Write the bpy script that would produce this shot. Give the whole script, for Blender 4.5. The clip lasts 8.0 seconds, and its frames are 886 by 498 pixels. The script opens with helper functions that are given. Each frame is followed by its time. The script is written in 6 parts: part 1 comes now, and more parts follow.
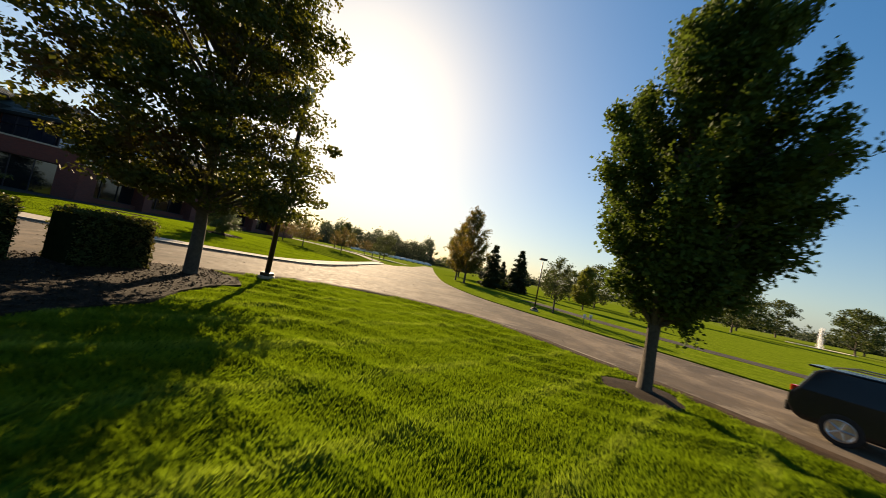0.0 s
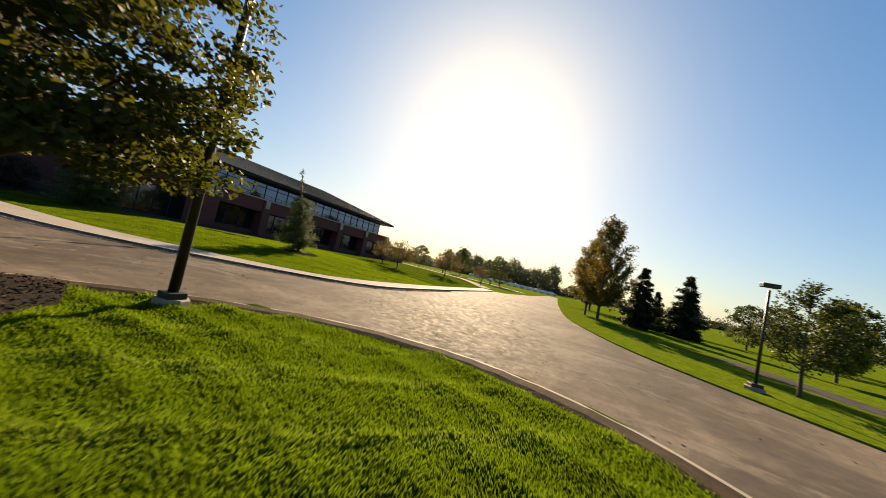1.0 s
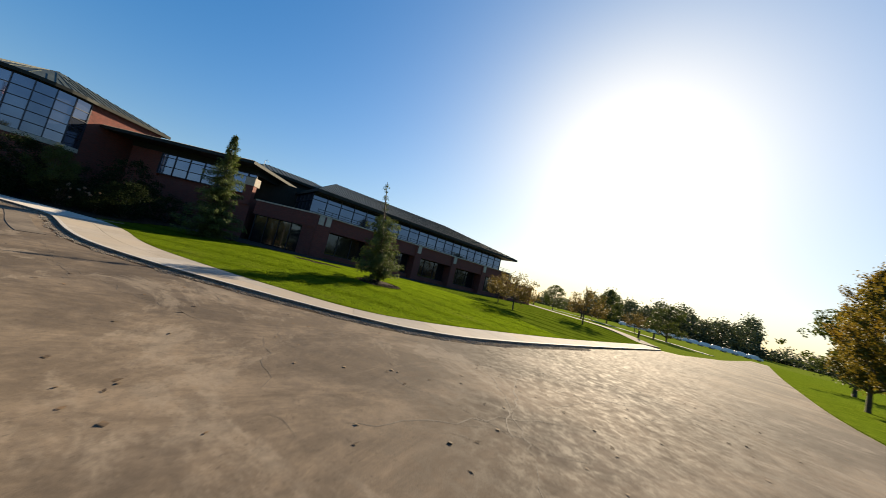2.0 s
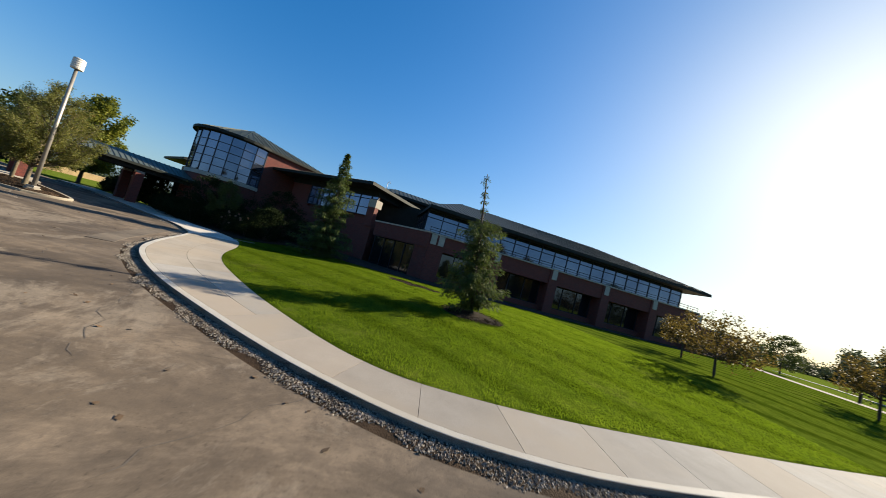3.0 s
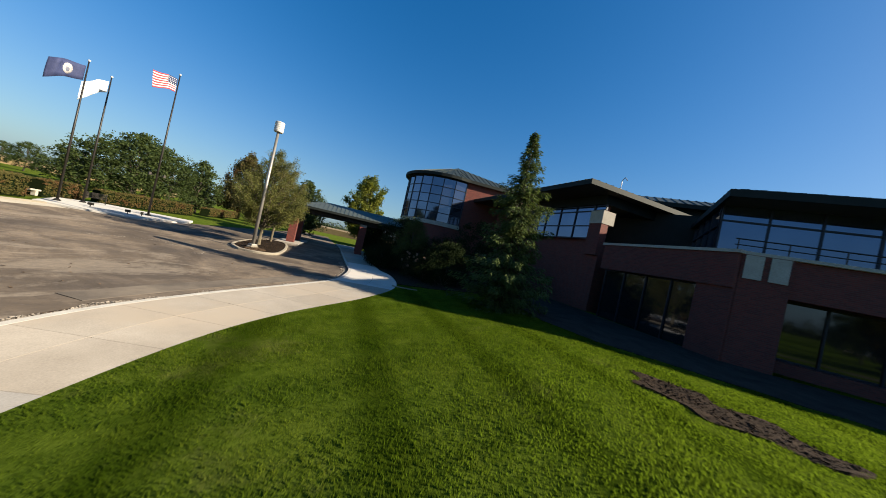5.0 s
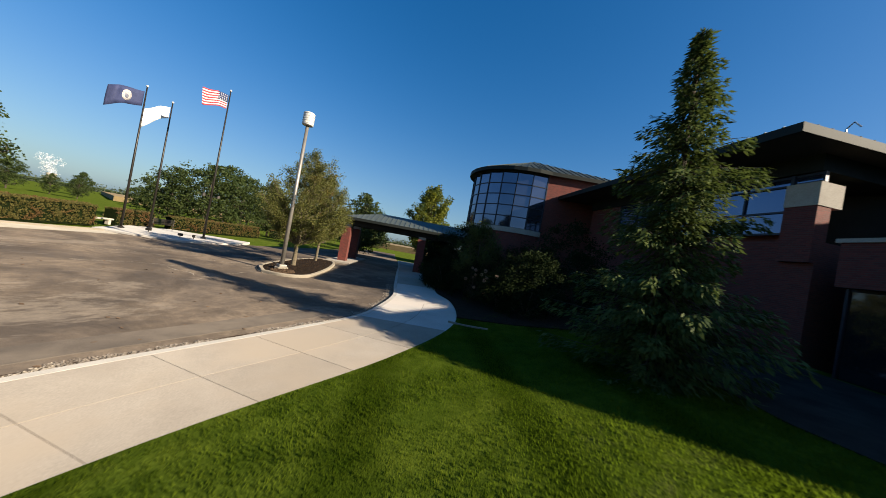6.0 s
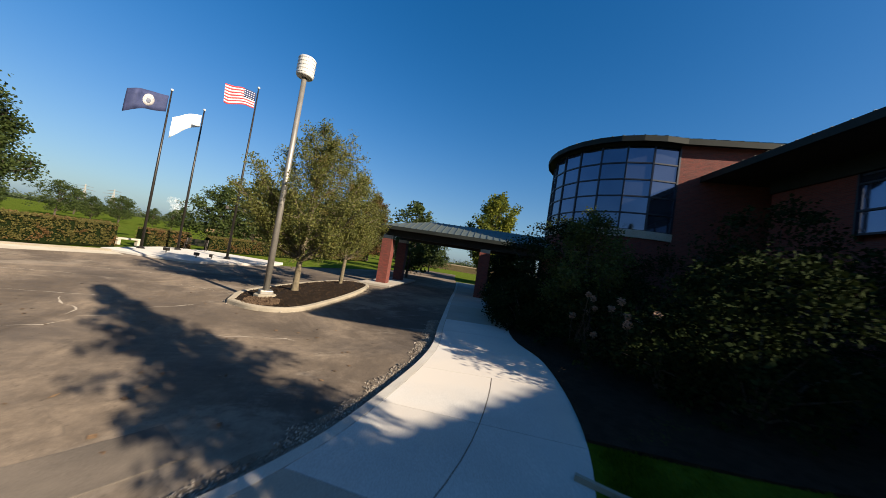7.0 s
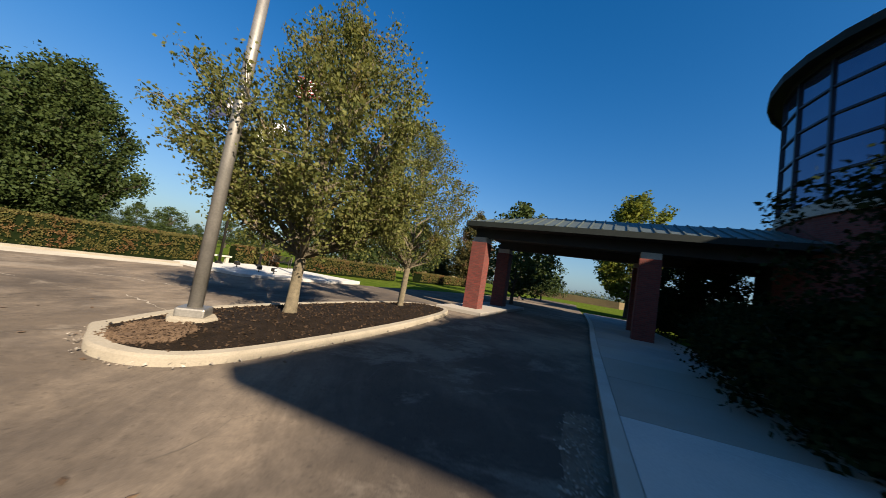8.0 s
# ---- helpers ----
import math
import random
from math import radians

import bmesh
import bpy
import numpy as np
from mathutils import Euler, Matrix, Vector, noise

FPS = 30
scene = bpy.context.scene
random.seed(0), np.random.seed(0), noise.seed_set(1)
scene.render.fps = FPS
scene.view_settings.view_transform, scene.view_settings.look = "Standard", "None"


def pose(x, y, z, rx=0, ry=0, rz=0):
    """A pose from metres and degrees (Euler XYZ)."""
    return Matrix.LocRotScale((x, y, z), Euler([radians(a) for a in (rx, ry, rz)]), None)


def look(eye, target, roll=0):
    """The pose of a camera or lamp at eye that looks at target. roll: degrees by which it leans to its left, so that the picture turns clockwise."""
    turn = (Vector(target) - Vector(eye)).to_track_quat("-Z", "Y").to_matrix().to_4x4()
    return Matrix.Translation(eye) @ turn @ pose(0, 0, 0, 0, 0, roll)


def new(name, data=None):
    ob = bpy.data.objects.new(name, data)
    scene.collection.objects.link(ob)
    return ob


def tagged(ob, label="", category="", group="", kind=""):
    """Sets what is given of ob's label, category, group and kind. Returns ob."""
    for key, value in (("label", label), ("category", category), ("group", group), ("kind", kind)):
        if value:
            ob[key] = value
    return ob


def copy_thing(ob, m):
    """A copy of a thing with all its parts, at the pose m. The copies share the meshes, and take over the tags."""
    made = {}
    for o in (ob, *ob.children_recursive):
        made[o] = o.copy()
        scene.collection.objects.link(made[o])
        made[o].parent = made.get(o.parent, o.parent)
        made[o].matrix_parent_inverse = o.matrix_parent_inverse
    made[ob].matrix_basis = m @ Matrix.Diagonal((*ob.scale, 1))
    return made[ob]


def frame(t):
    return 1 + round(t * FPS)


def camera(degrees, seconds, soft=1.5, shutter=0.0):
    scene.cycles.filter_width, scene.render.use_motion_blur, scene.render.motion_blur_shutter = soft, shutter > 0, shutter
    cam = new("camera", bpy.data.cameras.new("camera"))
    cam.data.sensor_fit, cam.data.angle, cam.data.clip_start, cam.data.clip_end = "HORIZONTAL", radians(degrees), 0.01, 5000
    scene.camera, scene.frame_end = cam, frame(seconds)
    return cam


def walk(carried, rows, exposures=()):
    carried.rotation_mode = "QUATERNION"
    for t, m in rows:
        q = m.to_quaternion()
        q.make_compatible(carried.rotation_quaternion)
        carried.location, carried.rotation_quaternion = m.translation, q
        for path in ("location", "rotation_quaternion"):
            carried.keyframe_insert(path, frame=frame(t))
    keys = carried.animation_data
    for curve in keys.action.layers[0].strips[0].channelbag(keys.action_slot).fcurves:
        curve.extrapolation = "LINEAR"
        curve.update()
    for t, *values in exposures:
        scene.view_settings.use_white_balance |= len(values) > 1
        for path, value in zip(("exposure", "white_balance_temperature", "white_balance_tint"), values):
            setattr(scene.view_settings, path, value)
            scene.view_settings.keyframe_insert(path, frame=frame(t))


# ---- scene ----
cam = camera(108.7, 8.0, soft=0.8, shutter=0.14)
METRES, EYE = 60.0, 2.5
ROWS = [
    (0.0, 0.0, 0.0, 0.0, -0.57, 2.89, -11.37),
    (0.5, 0.0156, 0.0789, -0.0001, 11.16, 2.91, -12.02),
    (1.0, 0.0145, 0.1566, -0.0003, 21.89, 3.42, -12.06),
    (2.5, -0.0661, 0.3476, 0.003, 59.76, 5.3, -14.68),
    (3.0, -0.1053, 0.3892, 0.0066, 73.24, 3.98, -15.48),
    (3.5, -0.1518, 0.4185, 0.0109, 85.97, 2.3, -15.29),
    (4.0, -0.2053, 0.4324, 0.0136, 97.77, 1.31, -14.56),
    (4.5, -0.2597, 0.4308, 0.0158, 107.74, 0.9, -13.65),
    (5.0, -0.309, 0.4196, 0.0165, 116.55, 0.5, -12.54),
    (6.5, -0.4483, 0.3263, 0.0152, 135.14, 1.23, -9.45),
    (7.0, -0.4944, 0.2802, 0.0111, 141.23, 2.4, -9.05),
    (7.5, -0.5343, 0.2307, 0.0055, 149.51, 3.64, -9.08),
    (8.0, -0.5663, 0.1783, -0.0013, 160.74, 4.66, -9.27),
]
walk(cam, [(t, pose(METRES * x, METRES * y, EYE + METRES * z, 90 + pitch, roll, yaw)) for t, x, y, z, yaw, pitch, roll in ROWS],
     exposures=[(0.0, 1.54, 9100, 14), (1.2, 1.54, 8800, 13), (2.5, 1.51, 6900, 9), (3.2, 1.51, 6700, 8), (5.0, 1.28, 6600, 8), (6.5, 1.17, 6700, 11), (7.2, 1.2, 6700, 11), (8.0, 1.24, 6600, 11)])

def mix_rgb(nt, fac, a, b, mode="MIX"):
    n = nt.nodes.new("ShaderNodeMix")
    n.data_type, n.blend_type = "RGBA", mode
    for sock, val in ((0, fac), (6, a), (7, b)):
        if isinstance(val, bpy.types.NodeSocket):
            nt.links.new(val, n.inputs[sock])
        else:
            n.inputs[sock].default_value = val if sock == 0 else (*val, 1)
    return n.outputs[2]


# ---- world and sun ----
SUN_AZ, SUN_EL = radians(-17.8), radians(25.2)
world = bpy.data.worlds.new("world")
scene.world = world
world.use_nodes = True
wn = world.node_tree.nodes
sky = wn.new("ShaderNodeTexSky")
sky.sky_type = "NISHITA"
sky.sun_disc = False
sky.sun_elevation, sky.sun_rotation = SUN_EL, SUN_AZ
sky.altitude, sky.air_density, sky.dust_density, sky.ozone_density = 200, 1.0, 1.25, 1.8
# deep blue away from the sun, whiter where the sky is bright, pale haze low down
wl = world.node_tree.links


def wmath(op, a, b):
    n = wn.new("ShaderNodeMath")
    n.operation = op
    for k, val in enumerate((a, b)):
        if isinstance(val, bpy.types.NodeSocket):
            wl.new(val, n.inputs[k])
        else:
            n.inputs[k].default_value = val
    return n.outputs[0]


bw = wn.new("ShaderNodeRGBToBW")
wl.new(sky.outputs[0], bw.inputs[0])
clear = wmath("DIVIDE", 1.0, wmath("ADD", 1.0, wmath("POWER", wmath("DIVIDE", bw.outputs[0], 5.0), 2.0)))
tone = mix_rgb(world.node_tree, clear, sky.outputs[0], (0.86, 1.0, 1.03), "MULTIPLY")
deep = wn.new("ShaderNodeHueSaturation")
deep.inputs["Saturation"].default_value = 1.36
wl.new(clear, deep.inputs["Fac"])
wl.new(tone, deep.inputs["Color"])
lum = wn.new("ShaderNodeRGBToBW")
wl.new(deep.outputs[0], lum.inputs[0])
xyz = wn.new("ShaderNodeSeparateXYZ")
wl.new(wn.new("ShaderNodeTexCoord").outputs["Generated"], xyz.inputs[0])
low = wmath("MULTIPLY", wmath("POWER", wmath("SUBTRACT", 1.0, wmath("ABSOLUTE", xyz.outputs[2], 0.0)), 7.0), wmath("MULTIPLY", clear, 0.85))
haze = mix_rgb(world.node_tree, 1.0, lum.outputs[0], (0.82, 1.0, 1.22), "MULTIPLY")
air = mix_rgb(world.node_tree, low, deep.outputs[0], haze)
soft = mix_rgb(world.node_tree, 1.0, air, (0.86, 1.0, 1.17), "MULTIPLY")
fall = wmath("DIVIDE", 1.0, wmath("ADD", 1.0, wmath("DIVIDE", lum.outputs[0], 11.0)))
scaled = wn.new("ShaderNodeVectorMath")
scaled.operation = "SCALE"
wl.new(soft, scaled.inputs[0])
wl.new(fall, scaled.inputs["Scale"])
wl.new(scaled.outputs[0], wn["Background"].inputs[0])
wn["Background"].inputs[1].default_value = 0.064
sun_dir = Vector((math.sin(SUN_AZ) * math.cos(SUN_EL), math.cos(SUN_AZ) * math.cos(SUN_EL), math.sin(SUN_EL)))
sun = new("sun", bpy.data.lights.new("sun", "SUN"))
sun.data.energy, sun.data.angle, sun.data.color = 5.0, radians(0.53), (1.0, 0.88, 0.7)
sun.matrix_world = look(sun_dir * 100, (0, 0, 0))

# ---- materials ----
MATS = {}


def noise_tex(nt, scale, detail=4.0, rough=0.6, coord=None, stretch=None, warp=0.0):
    tc = nt.nodes.new("ShaderNodeTexCoord")
    out = tc.outputs["Object"] if coord is None else coord
    if stretch:
        mp = nt.nodes.new("ShaderNodeMapping")
        mp.inputs["Scale"].default_value = stretch
        nt.links.new(out, mp.inputs[0])
        out = mp.outputs[0]
    n = nt.nodes.new("ShaderNodeTexNoise")
    n.inputs["Scale"].default_value, n.inputs["Detail"].default_value, n.inputs["Roughness"].default_value = scale, detail, rough
    n.inputs["Distortion"].default_value = warp
    nt.links.new(out, n.inputs["Vector"])
    return n.outputs[0]


def ramp(nt, fac, lo, hi):
    n = nt.nodes.new("ShaderNodeMapRange")
    n.inputs[1].default_value, n.inputs[2].default_value = lo, hi
    n.clamp = True
    nt.links.new(fac, n.inputs[0])
    return n.outputs[0]


def bump(nt, height, strength, distance=0.02):
    n = nt.nodes.new("ShaderNodeBump")
    n.inputs["Strength"].default_value, n.inputs["Distance"].default_value = strength, distance
    nt.links.new(height, n.inputs["Height"])
    return n.outputs[0]


def surface(name, a, b, scale=3.0, rough=0.7, metal=0.0, fine=60.0, bumps=0.3, big=None, spec=0.5, island=0.0, obj_var=0.0, depth=0.01, tan=None):
    """Two-scale mottled surface between colours a and b."""
    if name in MATS:
        return MATS[name]
    m = bpy.data.materials.new(name)
    m.use_nodes = True
    nt = m.node_tree
    p = nt.nodes["Principled BSDF"]
    n1 = ramp(nt, noise_tex(nt, scale), 0.32, 0.68)
    n2 = noise_tex(nt, fine, 3.0)
    col = mix_rgb(nt, n1, a, b)
    col = mix_rgb(nt, ramp(nt, n2, 0.25, 0.75), mix_rgb(nt, 0.28, col, (0, 0, 0)), col)
    if big:
        col = mix_rgb(nt, ramp(nt, noise_tex(nt, big[0]), 0.45, 0.62), col, big[1])
    if island or obj_var:
        src = nt.nodes.new("ShaderNodeNewGeometry").outputs["Random Per Island"] if island else nt.nodes.new("ShaderNodeObjectInfo").outputs["Random"]
        hs = nt.nodes.new("ShaderNodeHueSaturation")
        v = nt.nodes.new("ShaderNodeMapRange")
        amount = island or obj_var
        v.inputs[3].default_value, v.inputs[4].default_value = 1 - amount, 1 + amount
        nt.links.new(src, v.inputs[0])
        nt.links.new(v.outputs[0], hs.inputs["Value"])
        nt.links.new(col, hs.inputs["Color"])
        col = hs.outputs[0]
        if tan:
            shift = nt.nodes.new("ShaderNodeMath")
            shift.operation = "FRACT"
            mul = nt.nodes.new("ShaderNodeMath")
            mul.operation = "MULTIPLY"
            mul.inputs[1].default_value = 7.31
            nt.links.new(src, mul.inputs[0])
            nt.links.new(mul.outputs[0], shift.inputs[0])
            col = mix_rgb(nt, ramp(nt, shift.outputs[0], 0.55, 0.95), col, mix_rgb(nt, 0.6, col, tan))
    nt.links.new(col, p.inputs["Base Color"])
    p.inputs["Roughness"].default_value, p.inputs["Metallic"].default_value = rough, metal
    p.inputs["Specular IOR Level"].default_value = spec
    if rough > 0.8:
        p.inputs["Diffuse Roughness"].default_value = 0.4
    if bumps:
        nt.links.new(bump(nt, n2, bumps, depth), p.inputs["Normal"])
    MATS[name] = m
    return m


def foliage(name, a, b, through_col, share=0.4, autumn=None, gloss=(0.6, 0.12)):
    """Thin leaves: part diffuse, part light coming through; varied leaf by leaf and clump by clump."""
    m = bpy.data.materials.new(name)
    m.use_nodes = True
    nt = m.node_tree
    p = nt.nodes["Principled BSDF"]
    rnd = nt.nodes.new("ShaderNodeNewGeometry").outputs["Random Per Island"]
    col = mix_rgb(nt, rnd, a, b)
    if autumn:
        col = mix_rgb(nt, ramp(nt, noise_tex(nt, autumn[0], 2.0), autumn[1], autumn[1] + 0.12), col, autumn[2])
    nt.links.new(col, p.inputs["Base Color"])
    p.inputs["Roughness"].default_value, p.inputs["Specular IOR Level"].default_value = gloss
    tr = nt.nodes.new("ShaderNodeBsdfTranslucent")
    nt.links.new(mix_rgb(nt, 0.6, col, through_col), tr.inputs[0])
    mx = nt.nodes.new("ShaderNodeMixShader")
    mx.inputs[0].default_value = share
    nt.links.new(p.outputs[0], mx.inputs[1])
    nt.links.new(tr.outputs[0], mx.inputs[2])
    nt.links.new(mx.outputs[0], nt.nodes["Material Output"].inputs[0])
    MATS[name] = m
    return m


def asphalt_material():
    """Old drive: bleached tan dust over grey binder, damp-looking patches, streaks along the traffic, exposed grit."""
    m = bpy.data.materials.new("worn asphalt")
    m.use_nodes = True
    nt = m.node_tree
    p = nt.nodes["Principled BSDF"]
    big = ramp(nt, noise_tex(nt, 0.15, 8.0, 0.68, warp=0.5), 0.42, 0.58)
    mid = ramp(nt, noise_tex(nt, 0.45, 10.0, 0.74, stretch=(1.0, 0.55, 1.0), warp=0.6), 0.44, 0.57)
    blot = ramp(nt, noise_tex(nt, 0.33, 9.0, 0.74, stretch=(0.6, 1.0, 1.0), warp=0.5), 0.54, 0.6)
    fine = ramp(nt, noise_tex(nt, 3.2, 9.0, 0.78, warp=0.4), 0.4, 0.6)
    speck = ramp(nt, noise_tex(nt, 14.0, 4.0, 0.7), 0.6, 0.68)
    grit = noise_tex(nt, 90.0, 3.0)
    col = mix_rgb(nt, big, (0.122, 0.1, 0.082), (0.248, 0.194, 0.144))
    col = mix_rgb(nt, mid, mix_rgb(nt, 0.5, col, (0.0585, 0.0468, 0.0378)), col)
    col = mix_rgb(nt, blot, col, mix_rgb(nt, 0.55, col, (0.31, 0.258, 0.203)))
    col = mix_rgb(nt, fine, mix_rgb(nt, 0.36, col, (0.06, 0.05, 0.042)), col)
    col = mix_rgb(nt, speck, col, mix_rgb(nt, 0.4, col, (0.04, 0.034, 0.03)))
    col = mix_rgb(nt, ramp(nt, grit, 0.2, 0.8), mix_rgb(nt, 0.35, col, (0, 0, 0)), col)
    nt.links.new(col, p.inputs["Base Color"])
    rg = nt.nodes.new("ShaderNodeMapRange")
    rg.inputs[3].default_value, rg.inputs[4].default_value = 0.7, 0.95
    p.inputs["Specular IOR Level"].default_value = 0.055
    p.inputs["Diffuse Roughness"].default_value = 0.35
    nt.links.new(fine, rg.inputs[0])
    nt.links.new(rg.outputs[0], p.inputs["Roughness"])
    worn = noise_tex(nt, 1.6, 9.0, 0.72, stretch=(1.0, 0.45, 1.0), warp=0.5)
    both = nt.nodes.new("ShaderNodeMath")
    both.operation = "MULTIPLY_ADD"
    both.inputs[1].default_value = 4.0
    nt.links.new(worn, both.inputs[0])
    nt.links.new(grit, both.inputs[2])
    nt.links.new(bump(nt, both.outputs[0], 0.4, 0.006), p.inputs["Normal"])
    return m


def brick_material(name, a, b, mortar):
    m = bpy.data.materials.new(name)
    m.use_nodes = True
    nt = m.node_tree
    p = nt.nodes["Principled BSDF"]
    uv = nt.nodes.new("ShaderNodeUVMap")
    uv.uv_map = "UVMap"
    br = nt.nodes.new("ShaderNodeTexBrick")
    br.inputs["Color1"].default_value, br.inputs["Color2"].default_value, br.inputs["Mortar"].default_value = (*a, 1), (*b, 1), (*mortar, 1)
    br.inputs["Scale"].default_value = 1.0
    br.inputs["Mortar Size"].default_value, br.inputs["Brick Width"].default_value, br.inputs["Row Height"].default_value = 0.006, 0.203, 0.0677
    nt.links.new(uv.outputs[0], br.inputs["Vector"])
    n = noise_tex(nt, 1.2, 5.0)
    col = mix_rgb(nt, ramp(nt, n, 0.3, 0.75), br.outputs[0], mix_rgb(nt, 0.25, br.outputs[0], (0.1, 0.05, 0.04)))
    nt.links.new(col, p.inputs["Base Color"])
    p.inputs["Roughness"].default_value = 0.85
    inv = nt.nodes.new("ShaderNodeMath")
    inv.operation = "SUBTRACT"
    inv.inputs[0].default_value = 1.0
    nt.links.new(br.outputs["Fac"], inv.inputs[1])
    nt.links.new(bump(nt, inv.outputs[0], 0.6, 0.006), p.inputs["Normal"])
    MATS[name] = m
    return m


def grass_material(name, a, b, stripe=None, share=0.35, dry=(0.16, 0.14, 0.05), wobble=0.6, dark=0.42, pitch=0.28, shift=0.0, clippings=None):
    """Mown turf: two greens, mowing stripes along a direction, thin dry patches."""
    m = bpy.data.materials.new(name)
    m.use_nodes = True
    nt = m.node_tree
    p = nt.nodes["Principled BSDF"]
    col = mix_rgb(nt, ramp(nt, noise_tex(nt, 0.7, 5.0), 0.3, 0.7), a, b)
    col = mix_rgb(nt, ramp(nt, noise_tex(nt, 9.0, 4.0), 0.3, 0.75), mix_rgb(nt, 0.35, col, (0.01, 0.02, 0.0)), col)
    col = mix_rgb(nt, ramp(nt, noise_tex(nt, 2.6, 5.0, 0.7, warp=0.4), 0.4, 0.58), mix_rgb(nt, 0.42, col, (0.012, 0.03, 0.002)), col)
    col = mix_rgb(nt, ramp(nt, noise_tex(nt, 0.4, 7.0, 0.75), 0.58, 0.85), col, dry)
    if stripe:
        tc = nt.nodes.new("ShaderNodeTexCoord")
        mp = nt.nodes.new("ShaderNodeMapping")
        mp.inputs["Rotation"].default_value = (0, 0, stripe)
        mp.inputs["Location"].default_value = (shift, 0, 0)
        nt.links.new(tc.outputs["Object"], mp.inputs[0])
        wv = nt.nodes.new("ShaderNodeTexWave")
        wv.inputs["Scale"].default_value, wv.inputs["Distortion"].default_value, wv.inputs["Detail Scale"].default_value = pitch, wobble, 0.6
        nt.links.new(mp.outputs[0], wv.inputs[0])
        col = mix_rgb(nt, ramp(nt, wv.outputs[1], 0.03, 0.34), mix_rgb(nt, dark, col, (0.01, 0.02, 0.0)), col)
        if clippings:
            ragged = ramp(nt, noise_tex(nt, 0.9, 6.0, 0.7), 0.38, 0.62)
            col = mix_rgb(nt, ramp(nt, wv.outputs[1], 0.87, 0.985), col, mix_rgb(nt, ragged, col, clippings))
    rnd = nt.nodes.new("ShaderNodeNewGeometry").outputs["Random Per Island"]
    col = mix_rgb(nt, rnd, mix_rgb(nt, 0.3, col, (0.01, 0.03, 0.0)), col)
    nt.links.new(col, p.inputs["Base Color"])
    p.inputs["Roughness"].default_value, p.inputs["Specular IOR Level"].default_value = 1.0, 0.0
    nt.links.new(bump(nt, noise_tex(nt, 40.0, 3.0), 0.6, 0.03), p.inputs["Normal"])
    if share:
        tr = nt.nodes.new("ShaderNodeBsdfTranslucent")
        nt.links.new(mix_rgb(nt, 0.5, col, (0.22, 0.34, 0.02)), tr.inputs[0])
        mx = nt.nodes.new("ShaderNodeMixShader")
        mx.inputs[0].default_value = share
        nt.links.new(p.outputs[0], mx.inputs[1])
        nt.links.new(tr.outputs[0], mx.inputs[2])
        nt.links.new(mx.outputs[0], nt.nodes["Material Output"].inputs[0])
    MATS[name] = m
    return m


ASPHALT = asphalt_material()
BRICK = brick_material("red brick", (0.165, 0.029, 0.019), (0.1, 0.019, 0.013), (0.088, 0.046, 0.038))
TURF = grass_material("mown turf", (0.086, 0.124, 0.0135), (0.13, 0.165, 0.019), stripe=0.82, share=0.0, wobble=0.25, dark=0.55, pitch=0.12, shift=0.61)
TURF_B = grass_material("wavy mown turf", (0.085, 0.14, 0.0136), (0.123, 0.183, 0.0187), stripe=-2.335, share=0.0, wobble=0.7, dark=0.4, pitch=0.1816, shift=-0.585, clippings=(0.17, 0.204, 0.0298))
BLADES_B = grass_material("lush grass blades", (0.119, 0.196, 0.0153), (0.187, 0.255, 0.0238), stripe=-2.335, wobble=0.7, dark=0.4, pitch=0.1816, shift=-0.585, clippings=(0.264, 0.315, 0.0467))
PARK = grass_material("parkland turf", (0.128, 0.187, 0.017), (0.178, 0.23, 0.0255), share=0.0)
BLADES = grass_material("grass blades", (0.088, 0.13, 0.011), (0.143, 0.174, 0.017), stripe=0.82, share=0.45, wobble=0.25, dark=0.55, pitch=0.12, shift=0.61)
FIELD = grass_material("rough grass field", (0.111, 0.162, 0.0213), (0.17, 0.204, 0.034), share=0.0)
CORN = surface("dry corn field", (0.24, 0.17, 0.075), (0.16, 0.112, 0.05), 0.2, 0.9, fine=6.0, bumps=0.6, depth=0.1)
CONCRETE = surface("pale concrete", (0.285, 0.266, 0.242), (0.368, 0.346, 0.316), 0.9, 0.9, fine=45.0, bumps=0.2, big=(0.3, (0.31, 0.274, 0.23)), obj_var=0.12, spec=0.2, tan=(0.3, 0.24, 0.18))
TOPSOIL = surface("dark brown topsoil", (0.032, 0.02, 0.012), (0.068, 0.043, 0.026), 3.0, 0.95, fine=35.0, bumps=0.9, spec=0.1, island=0.35, depth=0.03)
APRON = surface("bleached concrete apron", (0.38, 0.335, 0.265), (0.48, 0.43, 0.35), 0.7, 0.9, fine=40.0, bumps=0.2, big=(0.4, (0.33, 0.28, 0.215)), spec=0.15)
CONCRETE_TAN = surface("tan weathered concrete", (0.29, 0.253, 0.208), (0.365, 0.322, 0.268), 0.9, 0.9, fine=45.0, bumps=0.2, big=(0.3, (0.31, 0.262, 0.206)), obj_var=0.1, spec=0.2)
CONCRETE_NEW = surface("new pale concrete", (0.45, 0.43, 0.4), (0.52, 0.5, 0.465), 0.9, 0.9, fine=45.0, bumps=0.15, big=(0.3, (0.468, 0.425, 0.374)), obj_var=0.06, spec=0.2)
KERB = surface("kerb concrete", (0.266, 0.227, 0.168), (0.337, 0.289, 0.219), 1.4, 0.85, fine=50.0, bumps=0.25)
KERB_PALE = surface("pale kerb concrete", (0.383, 0.357, 0.315), (0.476, 0.451, 0.408), 1.4, 0.85, fine=50.0, bumps=0.25, big=(0.6, (0.357, 0.323, 0.272)))
